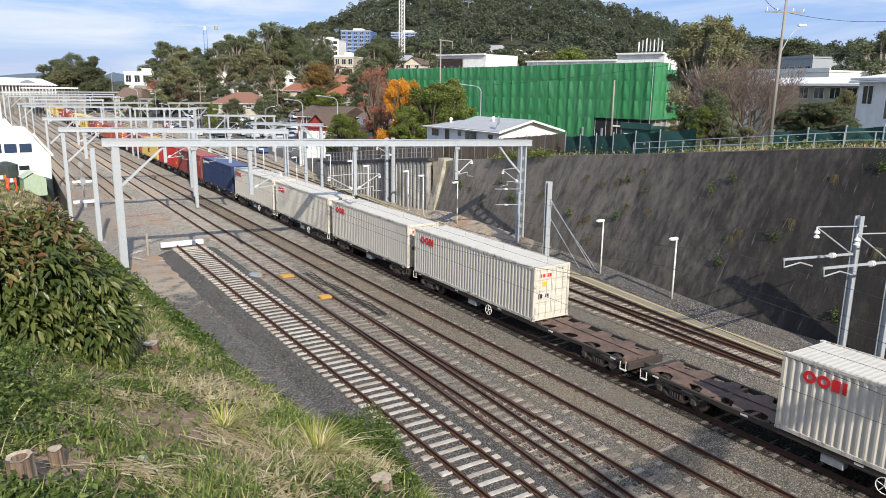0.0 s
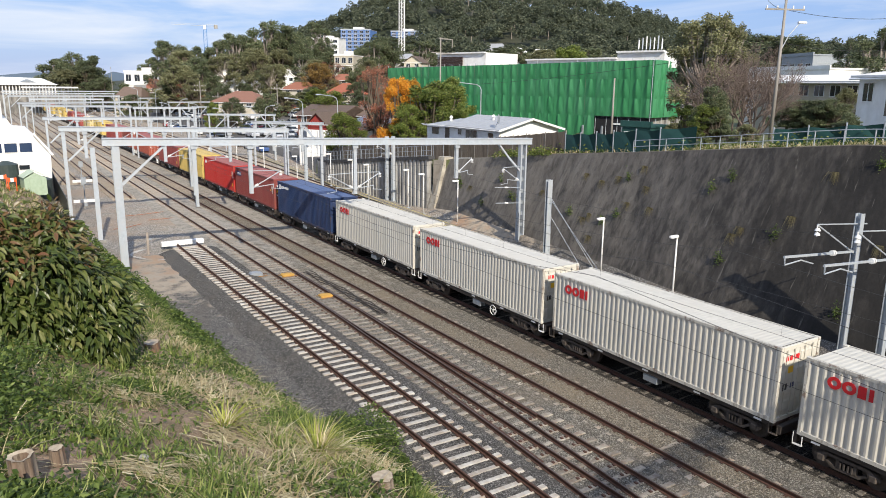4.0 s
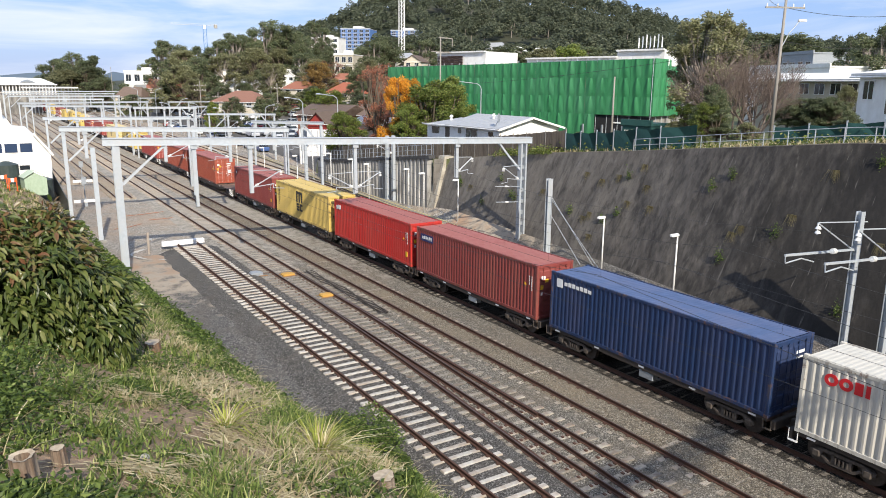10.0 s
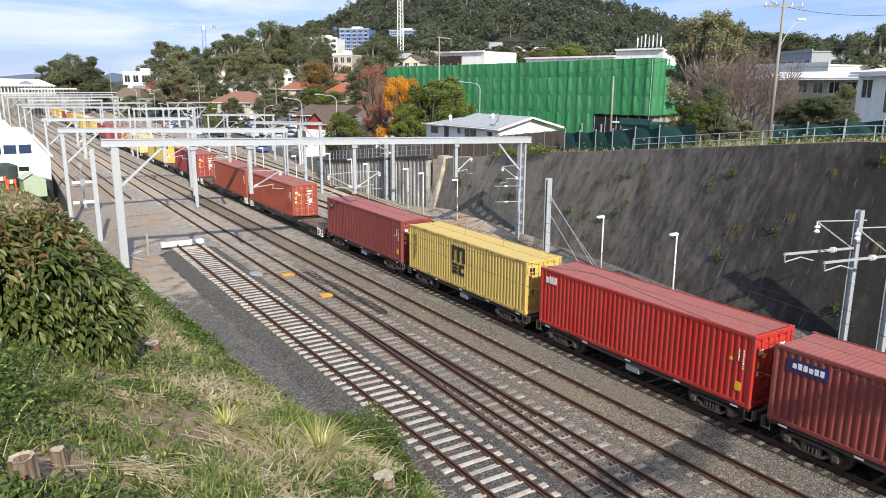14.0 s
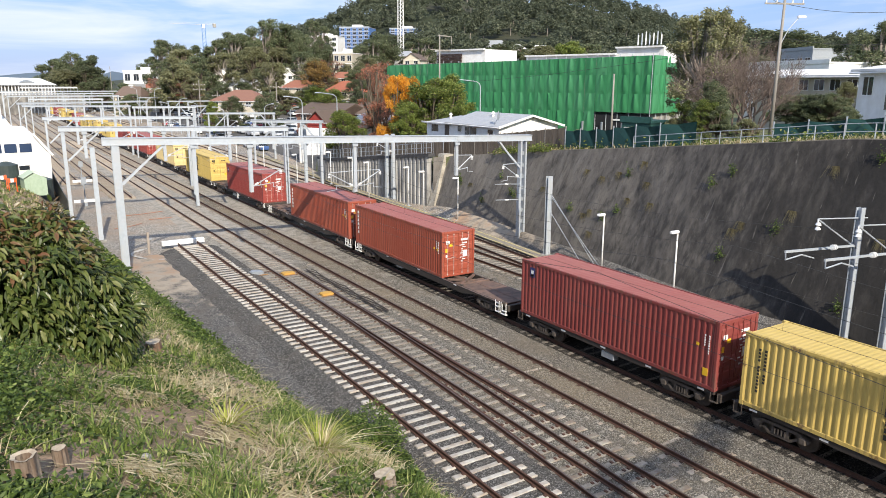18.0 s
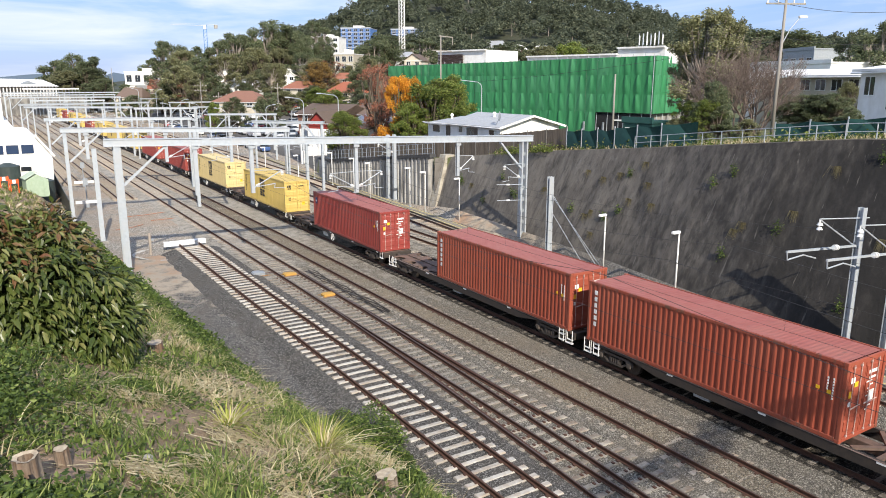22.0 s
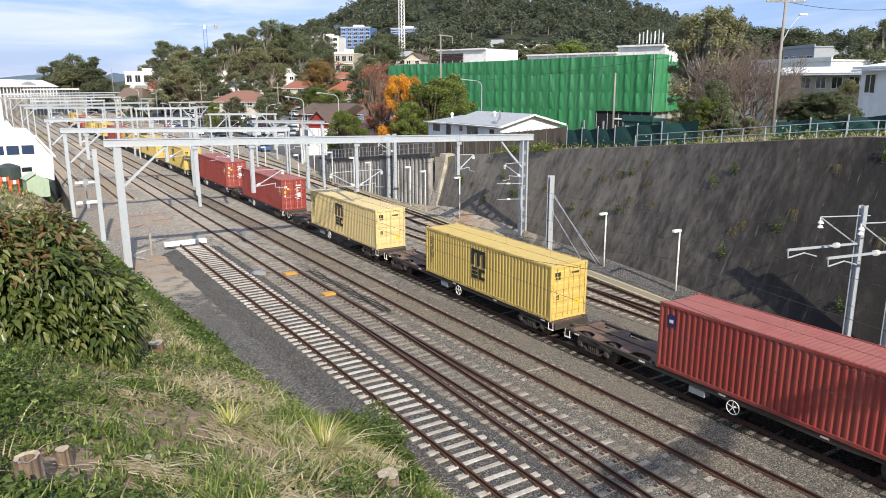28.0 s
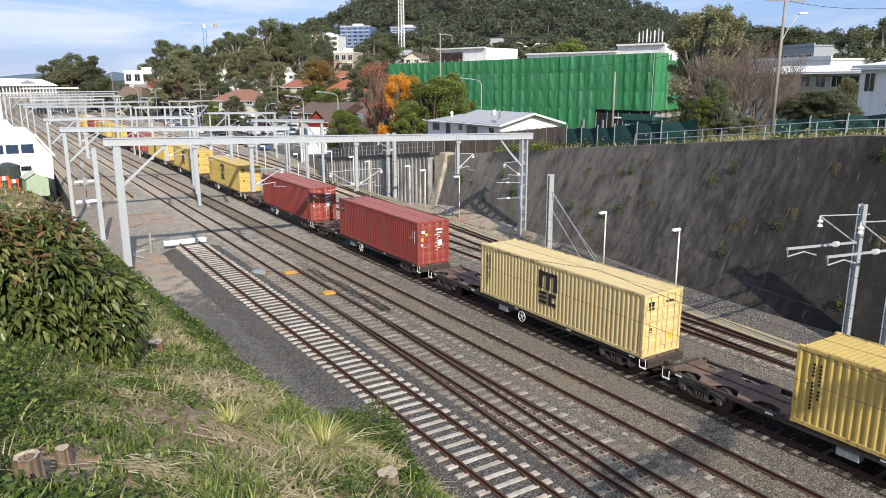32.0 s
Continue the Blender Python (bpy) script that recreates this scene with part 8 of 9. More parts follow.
def blob_points(blobs, per, seed, hollow=0.35):
    """Points in the outer shells of ellipsoids: (x, y, z, rx, ry, rz, weight)."""
    rng = np.random.default_rng(seed)
    out = []
    for x, y, z, rx, ry, rz, wt in blobs:
        n = int(per * wt)
        d = rng.normal(size=(n, 3))
        d /= np.linalg.norm(d, axis=1)[:, None]
        r = hollow + (1 - hollow) * rng.random(n) ** 0.6
        lump = 1 + 0.16 * np.sin(5 * d[:, 0] + x) + 0.14 * np.sin(6 * d[:, 2] + y)
        out.append(np.concatenate([d * (r * lump)[:, None] * np.array([rx, ry, rz]) + np.array([x, y, z]), d], 1))
    return np.concatenate(out)


def limbs(blobs, trunk_h, r0, seed, lean=0.0):
    g = Geo()
    rng = random.Random(seed)
    top = Vector((lean, 0, trunk_h))
    g.sweep([(0, 0, -0.4), (lean * 0.3, 0.05, trunk_h * 0.5), top], r0, r0 * 0.7, 8)
    for x, y, z, rx, ry, rz, wt in blobs:
        e = Vector((x, y, z))
        mid = top.lerp(e, 0.5) + Vector((rng.uniform(-0.3, 0.3), rng.uniform(-0.3, 0.3), -0.2))
        g.sweep([top, mid, e], r0 * 0.5, r0 * 0.12, 6)
        for k in range(3):
            t = e + Vector((rng.uniform(-rx, rx), rng.uniform(-ry, ry), rng.uniform(0, rz))) * 0.75
            g.tube(mid.lerp(e, 0.5), t, r0 * 0.16, r0 * 0.04, 5)
    return g


SPREAD = {}


def make_tree(label, leaf, bark, seed, style="round", leaf_size=0.2, per=720, category="tree"):
    """A tree ten metres high; copies are scaled."""
    rng = random.Random(seed)
    blobs = []
    if style == "gum":
        for k in range(46):
            a, z = rng.uniform(0, 6.28), rng.uniform(3.2, 9.4)
            r = 2.9 * math.sqrt(rng.random()) * (1 - 0.6 * max(0, z - 6.0) / 3.4)
            s = rng.uniform(0.38, 0.8)
            blobs.append((r * math.cos(a), r * math.sin(a), z, s, s, s * 0.95, s / 1.7))
        th, r0 = 3.6, 0.24
    elif style == "tall":
        for k in range(42):
            a, r = rng.uniform(0, 6.28), rng.uniform(0.1, 1.9)
            z = rng.uniform(2.6, 9.3)
            s = rng.uniform(0.36, 0.72)
            blobs.append((r * math.cos(a), r * math.sin(a), z, s, s, s * 1.0, s / 1.7))
        th, r0 = 3.0, 0.22
    elif style == "pine":
        for k in range(12):
            z = 1.6 + 0.72 * k
            s = 2.1 * (1 - k / 13)
            blobs.append((0, 0, z, s, s, 0.5, s / 1.2 + 0.15))
        th, r0 = 8.8, 0.2
    else:
        for k in range(60):
            a, r = rng.uniform(0, 6.28), 3.3 * math.sqrt(rng.random())
            z = rng.uniform(2.0, 8.8)
            r *= 1 - max(0, z - 4.5) / 6.5
            s = rng.uniform(0.45, 0.9)
            blobs.append((r * math.cos(a), r * math.sin(a), z, s, s, s * 0.9, s / 1.7))
        th, r0 = 2.2, 0.26
    t = thing("tree", pose(0, 0, 0), label, category, "trees of the town")
    pts = blob_points(blobs, per, seed)
    SPREAD[label] = (float(np.percentile(np.hypot(pts[:, 0], pts[:, 1]), 97)), float(np.percentile(pts[:, 2], 99.5)))
    part("trunk", limbs(blobs, th, r0, seed), bark, t)
    part("crown", leaf_cloud(pts, leaf_size, seed, 0.6), leaf, t)
    return t


def bare_tree(label, seed, height=10.0, spread=3.6, mat=None):
    """Many thin leafless branches that fan out from a short trunk."""
    rng = random.Random(seed)
    g, tw = Geo(), Geo()
    def grow(p, d, length, r, depth):
        q = p + d * length
        (g if depth > 2 else tw).tube(p, q, r, r * 0.7, 6 if depth > 2 else 4, caps=False)
        if depth:
            for k in range(3 if depth > 1 else 4):
                e = (d + Vector((rng.gauss(0, 0.42), rng.gauss(0, 0.42), rng.gauss(0.12, 0.25)))).normalized()
                grow(q if k else p.lerp(q, 0.7), e, length * rng.uniform(0.62, 0.85), r * 0.6, depth - 1)
    for k in range(10):
        a = 2 * math.pi * k / 10 + rng.uniform(-0.2, 0.2)
        lean = 0.25 + 0.5 * (k % 3) / 2
        grow(Vector((0.25 * math.cos(a), 0.25 * math.sin(a), 0.0)), Vector((lean * math.cos(a), lean * math.sin(a), 1)).normalized(), height * rng.uniform(0.17, 0.22), 0.075, 5)
    t = thing("bare_tree", pose(0, 0, 0), label, "tree", "bare trees")
    part("main_limb", g, M_TWIG, t)
    tagged(part("twig_haze", tw, M_TWIG, t), kind="stuff")
    return t


def build_trees():
    kinds = {
        "gum": make_tree("tall grey-green gum tree with open clumps", F_GUM, M_PALEBARK, 1, "gum"),
        "gum2": make_tree("dark spreading gum tree with open clumps", F_DARK, M_PALEBARK, 2, "gum"),
        "tall": make_tree("slender dark green tree", F_DARK, M_BARK, 3, "tall"),
        "olive": make_tree("bushy olive-green garden tree", F_GUM, M_BARK, 4, "round"),
        "dark": make_tree("dense dark green tree", F_DARK, M_BARK, 5, "round"),
        "green": make_tree("leafy mid-green garden tree", F_GREEN, M_BARK, 6, "round"),
        "orange": make_tree("autumn tree with bright orange leaves", F_ORANGE, M_BARK, 7, "round", 0.17, 900),
        "rust": make_tree("autumn tree with rust-red leaves", F_RUST, M_BARK, 8, "tall", 0.14, 420),
        "amber": make_tree("autumn tree with thin amber-brown leaves", F_AMBER, M_BARK, 10, "round", 0.18, 520),
        "pine": make_tree("dark conifer with tiered branches", F_DARK, M_BARK, 9, "pine"),
    }
    used = set()
    # kind, foot, top height, half width
    rows = (
        ("orange", spot(29.03, 100, 5.45), 13.53, 2.7), ("orange", spot(30.01, 104, 5.17), 13.35, 2.3), ("green", spot(31.56, 98, 5.65), 13.07, 4.6), ("green", spot(33.03, 100, 5.54), 13.70, 3.6), ("green", spot(29.78, 96, 5.76), 10.15, 2.5),
        ("rust", spot(27.13, 112, 4.52), 15.03, 3.6), ("rust", spot(27.57, 105, 5.06), 9.84, 2.4), ("green", spot(24.85, 105, 5.02), 8.76, 3.0), ("rust", spot(28.15, 120, 4.41), 13.89, 2.6),
        ("gum", spot(51.9, 90, 7.68), 20.9, 4.4), ("gum", spot(53.2, 93, 7.25), 20.0, 3.6), ("gum", spot(50.8, 95, 7.25), 17.5, 2.8), ("dark", spot(52.6, 60, 8.26), 12.93, 1.6), ("green", spot(52.3, 58.5), 11.6, 1.5), ("dark", spot(53.1, 58), 11.2, 1.4), ("green", spot(50.82, 72, 8.43), 11.2, 1.5),
        ("dark", spot(43.04, 66, 7.67), 8.77, 0.9), ("olive", spot(44.66, 66, 7.83), 8.66, 0.8), ("dark", spot(46.01, 66, 7.97), 8.96, 1.0), ("olive", spot(47.10, 66, 8.02), 9.09, 0.8), ("dark", spot(49.04, 60, 8.53), 9.32, 0.9), ("olive", spot(50.06, 60, 8.57), 10.15, 1.1), ("olive", spot(55.13, 56, 9.38), 10.40, 0.9), ("dark", spot(61.53, 50, 10.50), 11.50, 0.9), ("gum2", spot(61.05, 150, 16.14), 21.93, 3.6), ("tall", spot(62.05, 140, 15.94), 20.40, 5.0), ("gum2", spot(62.85, 130, 16.54), 21.95, 4.8), ("olive", spot(61.20, 90, 10.99), 13.0, 1.6), ("dark", spot(57.69, 88, 10.59), 11.55, 2.2), ("dark", spot(58.59, 87, 10.66), 11.65, 2.4), ("dark", spot(59.58, 86, 10.72), 11.7, 2.4), ("dark", spot(60.48, 85, 10.79), 11.85, 2.2),
        ("dark", spot(57.37, 260, 27.13), 28.49, 16), ("dark", spot(55.57, 280, 28.27), 30.53, 18),
        ("gum2", spot(4.86, 380, 7.36), 22.08, 10), ("dark", spot(6.18, 375, 7.50), 24.45, 11), ("tall", spot(7.14, 370, 7.63), 23.52, 9), ("olive", spot(5.46, 360, 6.45), 17.20, 12), ("dark", spot(6.87, 360, 6.52), 18.64, 11), ("dark", spot(7.63, 350, 4.37), 13.84, 8),
        ("dark", spot(10.94, 340, 8.23), 21.88, 8), ("gum2", spot(12.10, 300, 3.59), 27.59, 8), ("olive", spot(13.27, 280, 4.21), 23.47, 10), ("pine", spot(12.01, 255, 4.09), 16.07, 4.5), ("dark", spot(14.06, 270, 4.57), 20.78, 9), ("olive", spot(12.94, 250, 4.26), 17.79, 8), ("rust", spot(13.34, 245, 5.29), 12.26, 5),
        ("gum2", spot(16.55, 335, 2.63), 33.12, 9), ("tall", spot(17.69, 335, 2.69), 31.47, 8), ("gum2", spot(19.14, 330, 2.90), 38.37, 10), ("tall", spot(20.61, 328, 3.01), 35.68, 9), ("olive", spot(18.19, 316, 3.26), 26.44, 9), ("olive", spot(20.19, 318, 3.31), 26.36, 9), ("gum", spot(19.34, 252, 4.33), 18.80, 4.2), ("dark", spot(21.57, 320, 8.00), 32.10, 7), ("dark", spot(23.56, 330, 17.70), 26.12, 8), ("dark", spot(26.21, 300, 17.52), 26.70, 8), ("dark", spot(28.81, 310, 20.17), 26.94, 8),  ("olive", spot(20.39, 200, 5.35), 10.52, 5), ("dark", spot(15.87, 230, 6.64), 12.10, 5), ("olive", spot(21.63, 215, 6.44), 10.24, 3.4), ("dark", spot(17.51, 228, 7.57), 12.54, 4), ("dark", spot(9.81, 280, 4.16), 8.07, 7), ("olive", spot(11.52, 262, 4.77), 9.34, 6), ("dark", spot(25.30, 165, 4.94), 8.02, 4), ("green", spot(28.37, 108, 5.25), 6.90, 2), 
        ("dark", spot(21.89, 320, 4.48), 21.58, 7), ("dark", spot(16.52, 245, 2.72), 7.86, 5.5), ("dark", spot(19.32, 240, 2.09), 8.80, 6), ("green", spot(14.89, 245, 1.78), 6.92, 4.6), ("dark", spot(22.39, 215, 6.44), 11.85, 4.2), ("dark", spot(25.84, 215, 6.59), 13.31, 4.6), ("olive", spot(22.76, 240, 11.06), 20.15, 6), ("rust", spot(23.41, 250, 12.86), 19.80, 6), ("green", spot(22.73, 190, 7.22), 11.44, 4.4),
        ("gum2", spot(27.24, 262, 9.20), 26.91, 7), ("dark", spot(27.94, 270, 10.18), 29.00, 9), ("olive", spot(26.84, 240, 7.71), 20.11, 5), ("gum2", spot(30.76, 300, 20.09), 29.95, 8), ("dark", spot(28.38, 290, 19.65), 26.44, 8), ("gum2", spot(31.41, 330, 23.29), 30.50, 9), 
        ("green", spot(42.19, 240, 20.11), 25.27, 8), ("olive", spot(40.06, 260, 21.58), 24.99, 10), ("dark", spot(36.61, 290, 23.45), 27.05, 10), ("dark", spot(43.44, 250, 21.37), 24.96, 10), ("dark", spot(38.33, 300, 23.92), 27.22, 10),
        ("dark", spot(16.5, 172), 9.4, 3.5), ("dark", spot(19.1, 168), 10.3, 4.0), ("green", spot(15.1, 178), 8.2, 2.2), ("green", spot(25.3, 108), 8.1, 2.3), ("olive", spot(13.9, 232), 13.5, 5.4), ("green", spot(23.8, 152), 11.2, 4.2), ("dark", spot(26.2, 162), 10.2, 4.0), ("olive", spot(12.4, 262), 14.5, 6.5),
        ("gum", spot(17.8, 244), 14.6, 5.4), ("olive", spot(19.9, 258), 18.8, 6.0), ("amber", spot(22.9, 236), 19.0, 6.4), ("rust", spot(27.5, 152), 16.5, 3.2), ("olive", spot(13.5, 300), 21.0, 8.0), ("gum", spot(16.2, 300), 23.4, 8.0), ("olive", spot(18.3, 300), 25.6, 8.0), ("gum2", spot(21.7, 300), 24.0, 7.5), ("dark", spot(23.3, 350), 31.0, 7.5), ("dark", spot(26.8, 312), 29.6, 10.5), ("olive", spot(25.2, 284), 19.6, 5.0), ("dark", spot(25.9, 250), 17.5, 5.0),
        ("gum2", spot(29.6, 405), 35.0, 9.0), ("dark", spot(30.9, 400), 36.0, 9.0), ("gum2", spot(28.3, 405), 37.0, 8.0), ("olive", spot(32.3, 395), 34.5, 9.0),
        ("gum2", spot(12.0, 322), 28.2, 6.5), ("dark", spot(13.2, 325), 26.9, 8.0), ("gum2", spot(14.3, 326), 26.7, 7.5), ("gum2", spot(15.6, 326), 29.2, 7.5), ("gum2", spot(16.9, 326), 31.9, 7.5), ("gum2", spot(18.0, 328), 31.6, 7.0), ("dark", spot(20.4, 330), 36.8, 7.5), ("gum2", spot(21.7, 340), 34.5, 7.5), ("gum2", spot(22.9, 380), 42.0, 8.5),
        ("dark", spot(9.30, 320, 6.22), 11.69, 6), ("olive", spot(10.39, 300, 4.59), 10.24, 6), ("green", spot(21.44, 215, 4.04), 7.23, 4),
    )
    rng = random.Random(2)
    for k, v, top, half in rows:
        if v.x < top_x(v.y) + 0.8 and v.y < 64:
            v.x = top_x(v.y) + 1.2
        z = land_z(v.x, v.y)
        h = max(0.8, top - z)
        wid, tall = SPREAD[kinds[k]["label"]]
        m = Matrix.Translation((v.x, v.y, z)) @ pose(0, 0, 0, 0, 0, rng.uniform(0, 360)) @ Matrix.Diagonal((half / wid, half / wid, h / tall, 1))
        if k in used:
            q = kinds[k].scale
            copy_thing(kinds[k], m @ Matrix.Diagonal((1 / q.x, 1 / q.y, 1 / q.z, 1)))
        else:
            used.add(k)
            kinds[k].matrix_basis = m
    # more town trees, in uneven groups up the slope
    for i in range(38):
        low = i >= 24
        bearing, d = rng.uniform(11.3, 29.0), rng.uniform(262, 305) if low else rng.uniform(314, 348)
        sky = lerp(bearing, (11, 12.5, 13.5, 15, 16.5, 19, 20.5, 22, 24, 27, 30), (1.5, 2.1, 1.8, 1.5, 2.6, 3.4, 3.7, 2.5, 1.9, 1.6, 1.5))
        v = spot(bearing, d)
        z = land_z(v.x, v.y)
        h = 12.86 + d * math.tan(radians(sky * (rng.uniform(-0.1, 0.3) if low else rng.uniform(0.15, 0.8)))) - z
        h = min(max(h, 4), 21)
        k = rng.choice(("dark", "gum", "gum2", "olive", "gum", "tall", "olive", "dark", "rust"))
        wid, tall = SPREAD[kinds[k]["label"]]
        q = kinds[k].scale
        half = h * rng.uniform(0.28, 0.42)
        copy_thing(kinds[k], Matrix.Translation((v.x, v.y, z)) @ pose(0, 0, 0, 0, 0, rng.uniform(0, 360)) @ Matrix.Diagonal((half / wid / q.x, half / wid / q.y, h / tall / q.z, 1)))
    b = bare_tree("leafless grey-brown tree with a haze of fine twigs", 11)
    v = spot(54.13, 72, 8.84)
    b.matrix_basis = Matrix.Translation((v.x, v.y, land_z(v.x, v.y))) @ Matrix.Diagonal((1.3, 1.3, 1.2, 1))
    v = spot(55.63, 70, 9.27)
    copy_thing(b, Matrix.Translation((v.x, v.y, land_z(v.x, v.y))) @ pose(0, 0, 0, 0, 0, 80) @ Matrix.Diagonal((0.8, 0.8, 0.85, 1)))


def build_hill_forest():
    rng = np.random.default_rng(12)
    pts, n = [], 0
    while n < 1500:
        a, d = rng.uniform(9, 64), 310 + 430 * rng.random() ** 0.8
        x, y = d * math.sin(radians(a)), d * math.cos(radians(a))
        z = land_z(x, y)
        gap = 27.5 < a < 30.9 and 380 < d < 425
        if (z < 9 and d < 340) or a < 17 or (21.5 < a < 30.9 and d < 448 and not gap):
            continue
        clearing = 34.8 < a < 40.8 and d < 385
        h, r = rng.uniform(8, 14.5) * (0.3 if gap and a > 28.1 else 0.6 if gap else 0.45 if clearing else 1.0), rng.uniform(3.2, 5.6)
        k = int(300 if d > 500 else 380)
        c = 4
        for b in range(c):
            o = rng.normal(size=3) * np.array([r * 0.45, r * 0.45, h * 0.12])
            dd = rng.normal(size=(k // c, 3))
            dd /= np.linalg.norm(dd, axis=1)[:, None]
            dd[:, 2] = np.abs(dd[:, 2]) * 1.1 - 0.25
            pts.append(np.concatenate([dd * np.array([r * 0.62, r * 0.62, h * 0.3]) + np.array([x, y, z + h * 0.66]) + o, dd], 1))
        n += 1
    solo("hill_forest", leaf_cloud(np.concatenate(pts), 1.1, 3, 0.7), F_FARWOOD, "dense dark eucalypt forest covering the hill", "forest", kind="stuff")
    tr = Geo()
    for i in range(150):
        a, d = rng.uniform(32, 58), rng.uniform(400, 640)
        x, y = d * math.sin(radians(a)), d * math.cos(radians(a))
        z = land_z(x, y)
        tr.tube((x, y, z), (x + rng.uniform(-1, 1), y, z + rng.uniform(6, 9)), 0.22, 0.1, 5, caps=False)
    solo("forest_trunks", tr, M_PALEBARK, "pale gum trunks showing between the hill trees", "tree trunks", kind="stuff")


def build_laurel():
    """The big evergreen bush that fills the near bank."""
    c = Vector((0.75, 17.2, land_z(0.75, 17.2)))
    blobs = [(-0.2, 0, 1.6, 1.4, 1.4, 1.35, 2.0), (0.7, 0.1, 1.1, 1.15, 1.1, 1.05, 1.5), (1.2, -0.1, 0.45, 0.8, 0.9, 0.75, 0.9), (-1.1, 0.2, 1.85, 1.4, 1.4, 1.5, 1.8), (-2.3, 0.3, 2.0, 1.5, 1.4, 1.6, 1.6), (-3.4, 0.3, 2.0, 1.4, 1.3, 1.6, 1.3), (0.2, 0.3, 2.35, 0.85, 0.85, 0.75, 0.9), (-0.6, -0.7, 0.8, 1.2, 0.9, 0.9, 1.1), (0.6, -0.6, 0.4, 0.9, 0.8, 0.7, 0.8), (-1.2, 0.2, 2.3, 1.1, 1.0, 0.8, 1.0)]
    t = thing("laurel_bush", Matrix.Translation(c), "large glossy evergreen bush with reddish top shoots on the bank", "bush")
    part("stem", limbs(blobs, 0.4, 0.09, 5), M_BARK, t)
    pts = blob_points(blobs, 1450, 21, 0.6)
    pts = pts[pts[:, 2] > -0.5]
    high = (pts[:, 2] > 2.2 + 0.35 * np.sin(pts[:, 0] * 5)) & (np.random.default_rng(8).random(len(pts)) < 0.55)
    part("foliage", long_leaves(pts[~high], 0.235, 5, 0.36, 0.9), F_LAUREL, t)
    part("young_foliage", long_leaves(pts[high], 0.215, 6, 0.34, 0.5), F_LAUREL_RED, t, "reddish-brown young leaves")


def tuft(g, x, y, z, n, length, spread, rng, width=0.012, lean=0.0):
    """Arching blades from one point; each blade is a bent strip."""
    for i in range(n):
        a = rng.uniform(0, 6.283)
        s = spread * rng.uniform(0.3, 1.0)
        L = length * rng.uniform(0.55, 1.1)
        ox, oy = x + rng.gauss(0, 0.05), y + rng.gauss(0, 0.05)
        dx, dy = math.cos(a) * s, math.sin(a) * s
        w = width * rng.uniform(0.7, 1.3)
        px, py = -math.sin(a) * w, math.cos(a) * w
        k = len(g.v)
        for u, ww in ((0.0, 1.0), (0.5, 0.85), (1.0, 0.15)):
            hx, hz = u * L * s * 1.1, L * (u * (1 - 0.55 * s * u))
            cx, cy = ox + math.cos(a) * hx + lean * u * L, oy + math.sin(a) * hx
            g.v.append((cx + px * ww, cy + py * ww, z + hz))
            g.v.append((cx - px * ww, cy - py * ww, z + hz))
        for j in range(2):
            g.f.append((k + 2 * j, k + 2 * j + 1, k + 2 * j + 3, k + 2 * j + 2))
            g.s.append(0)


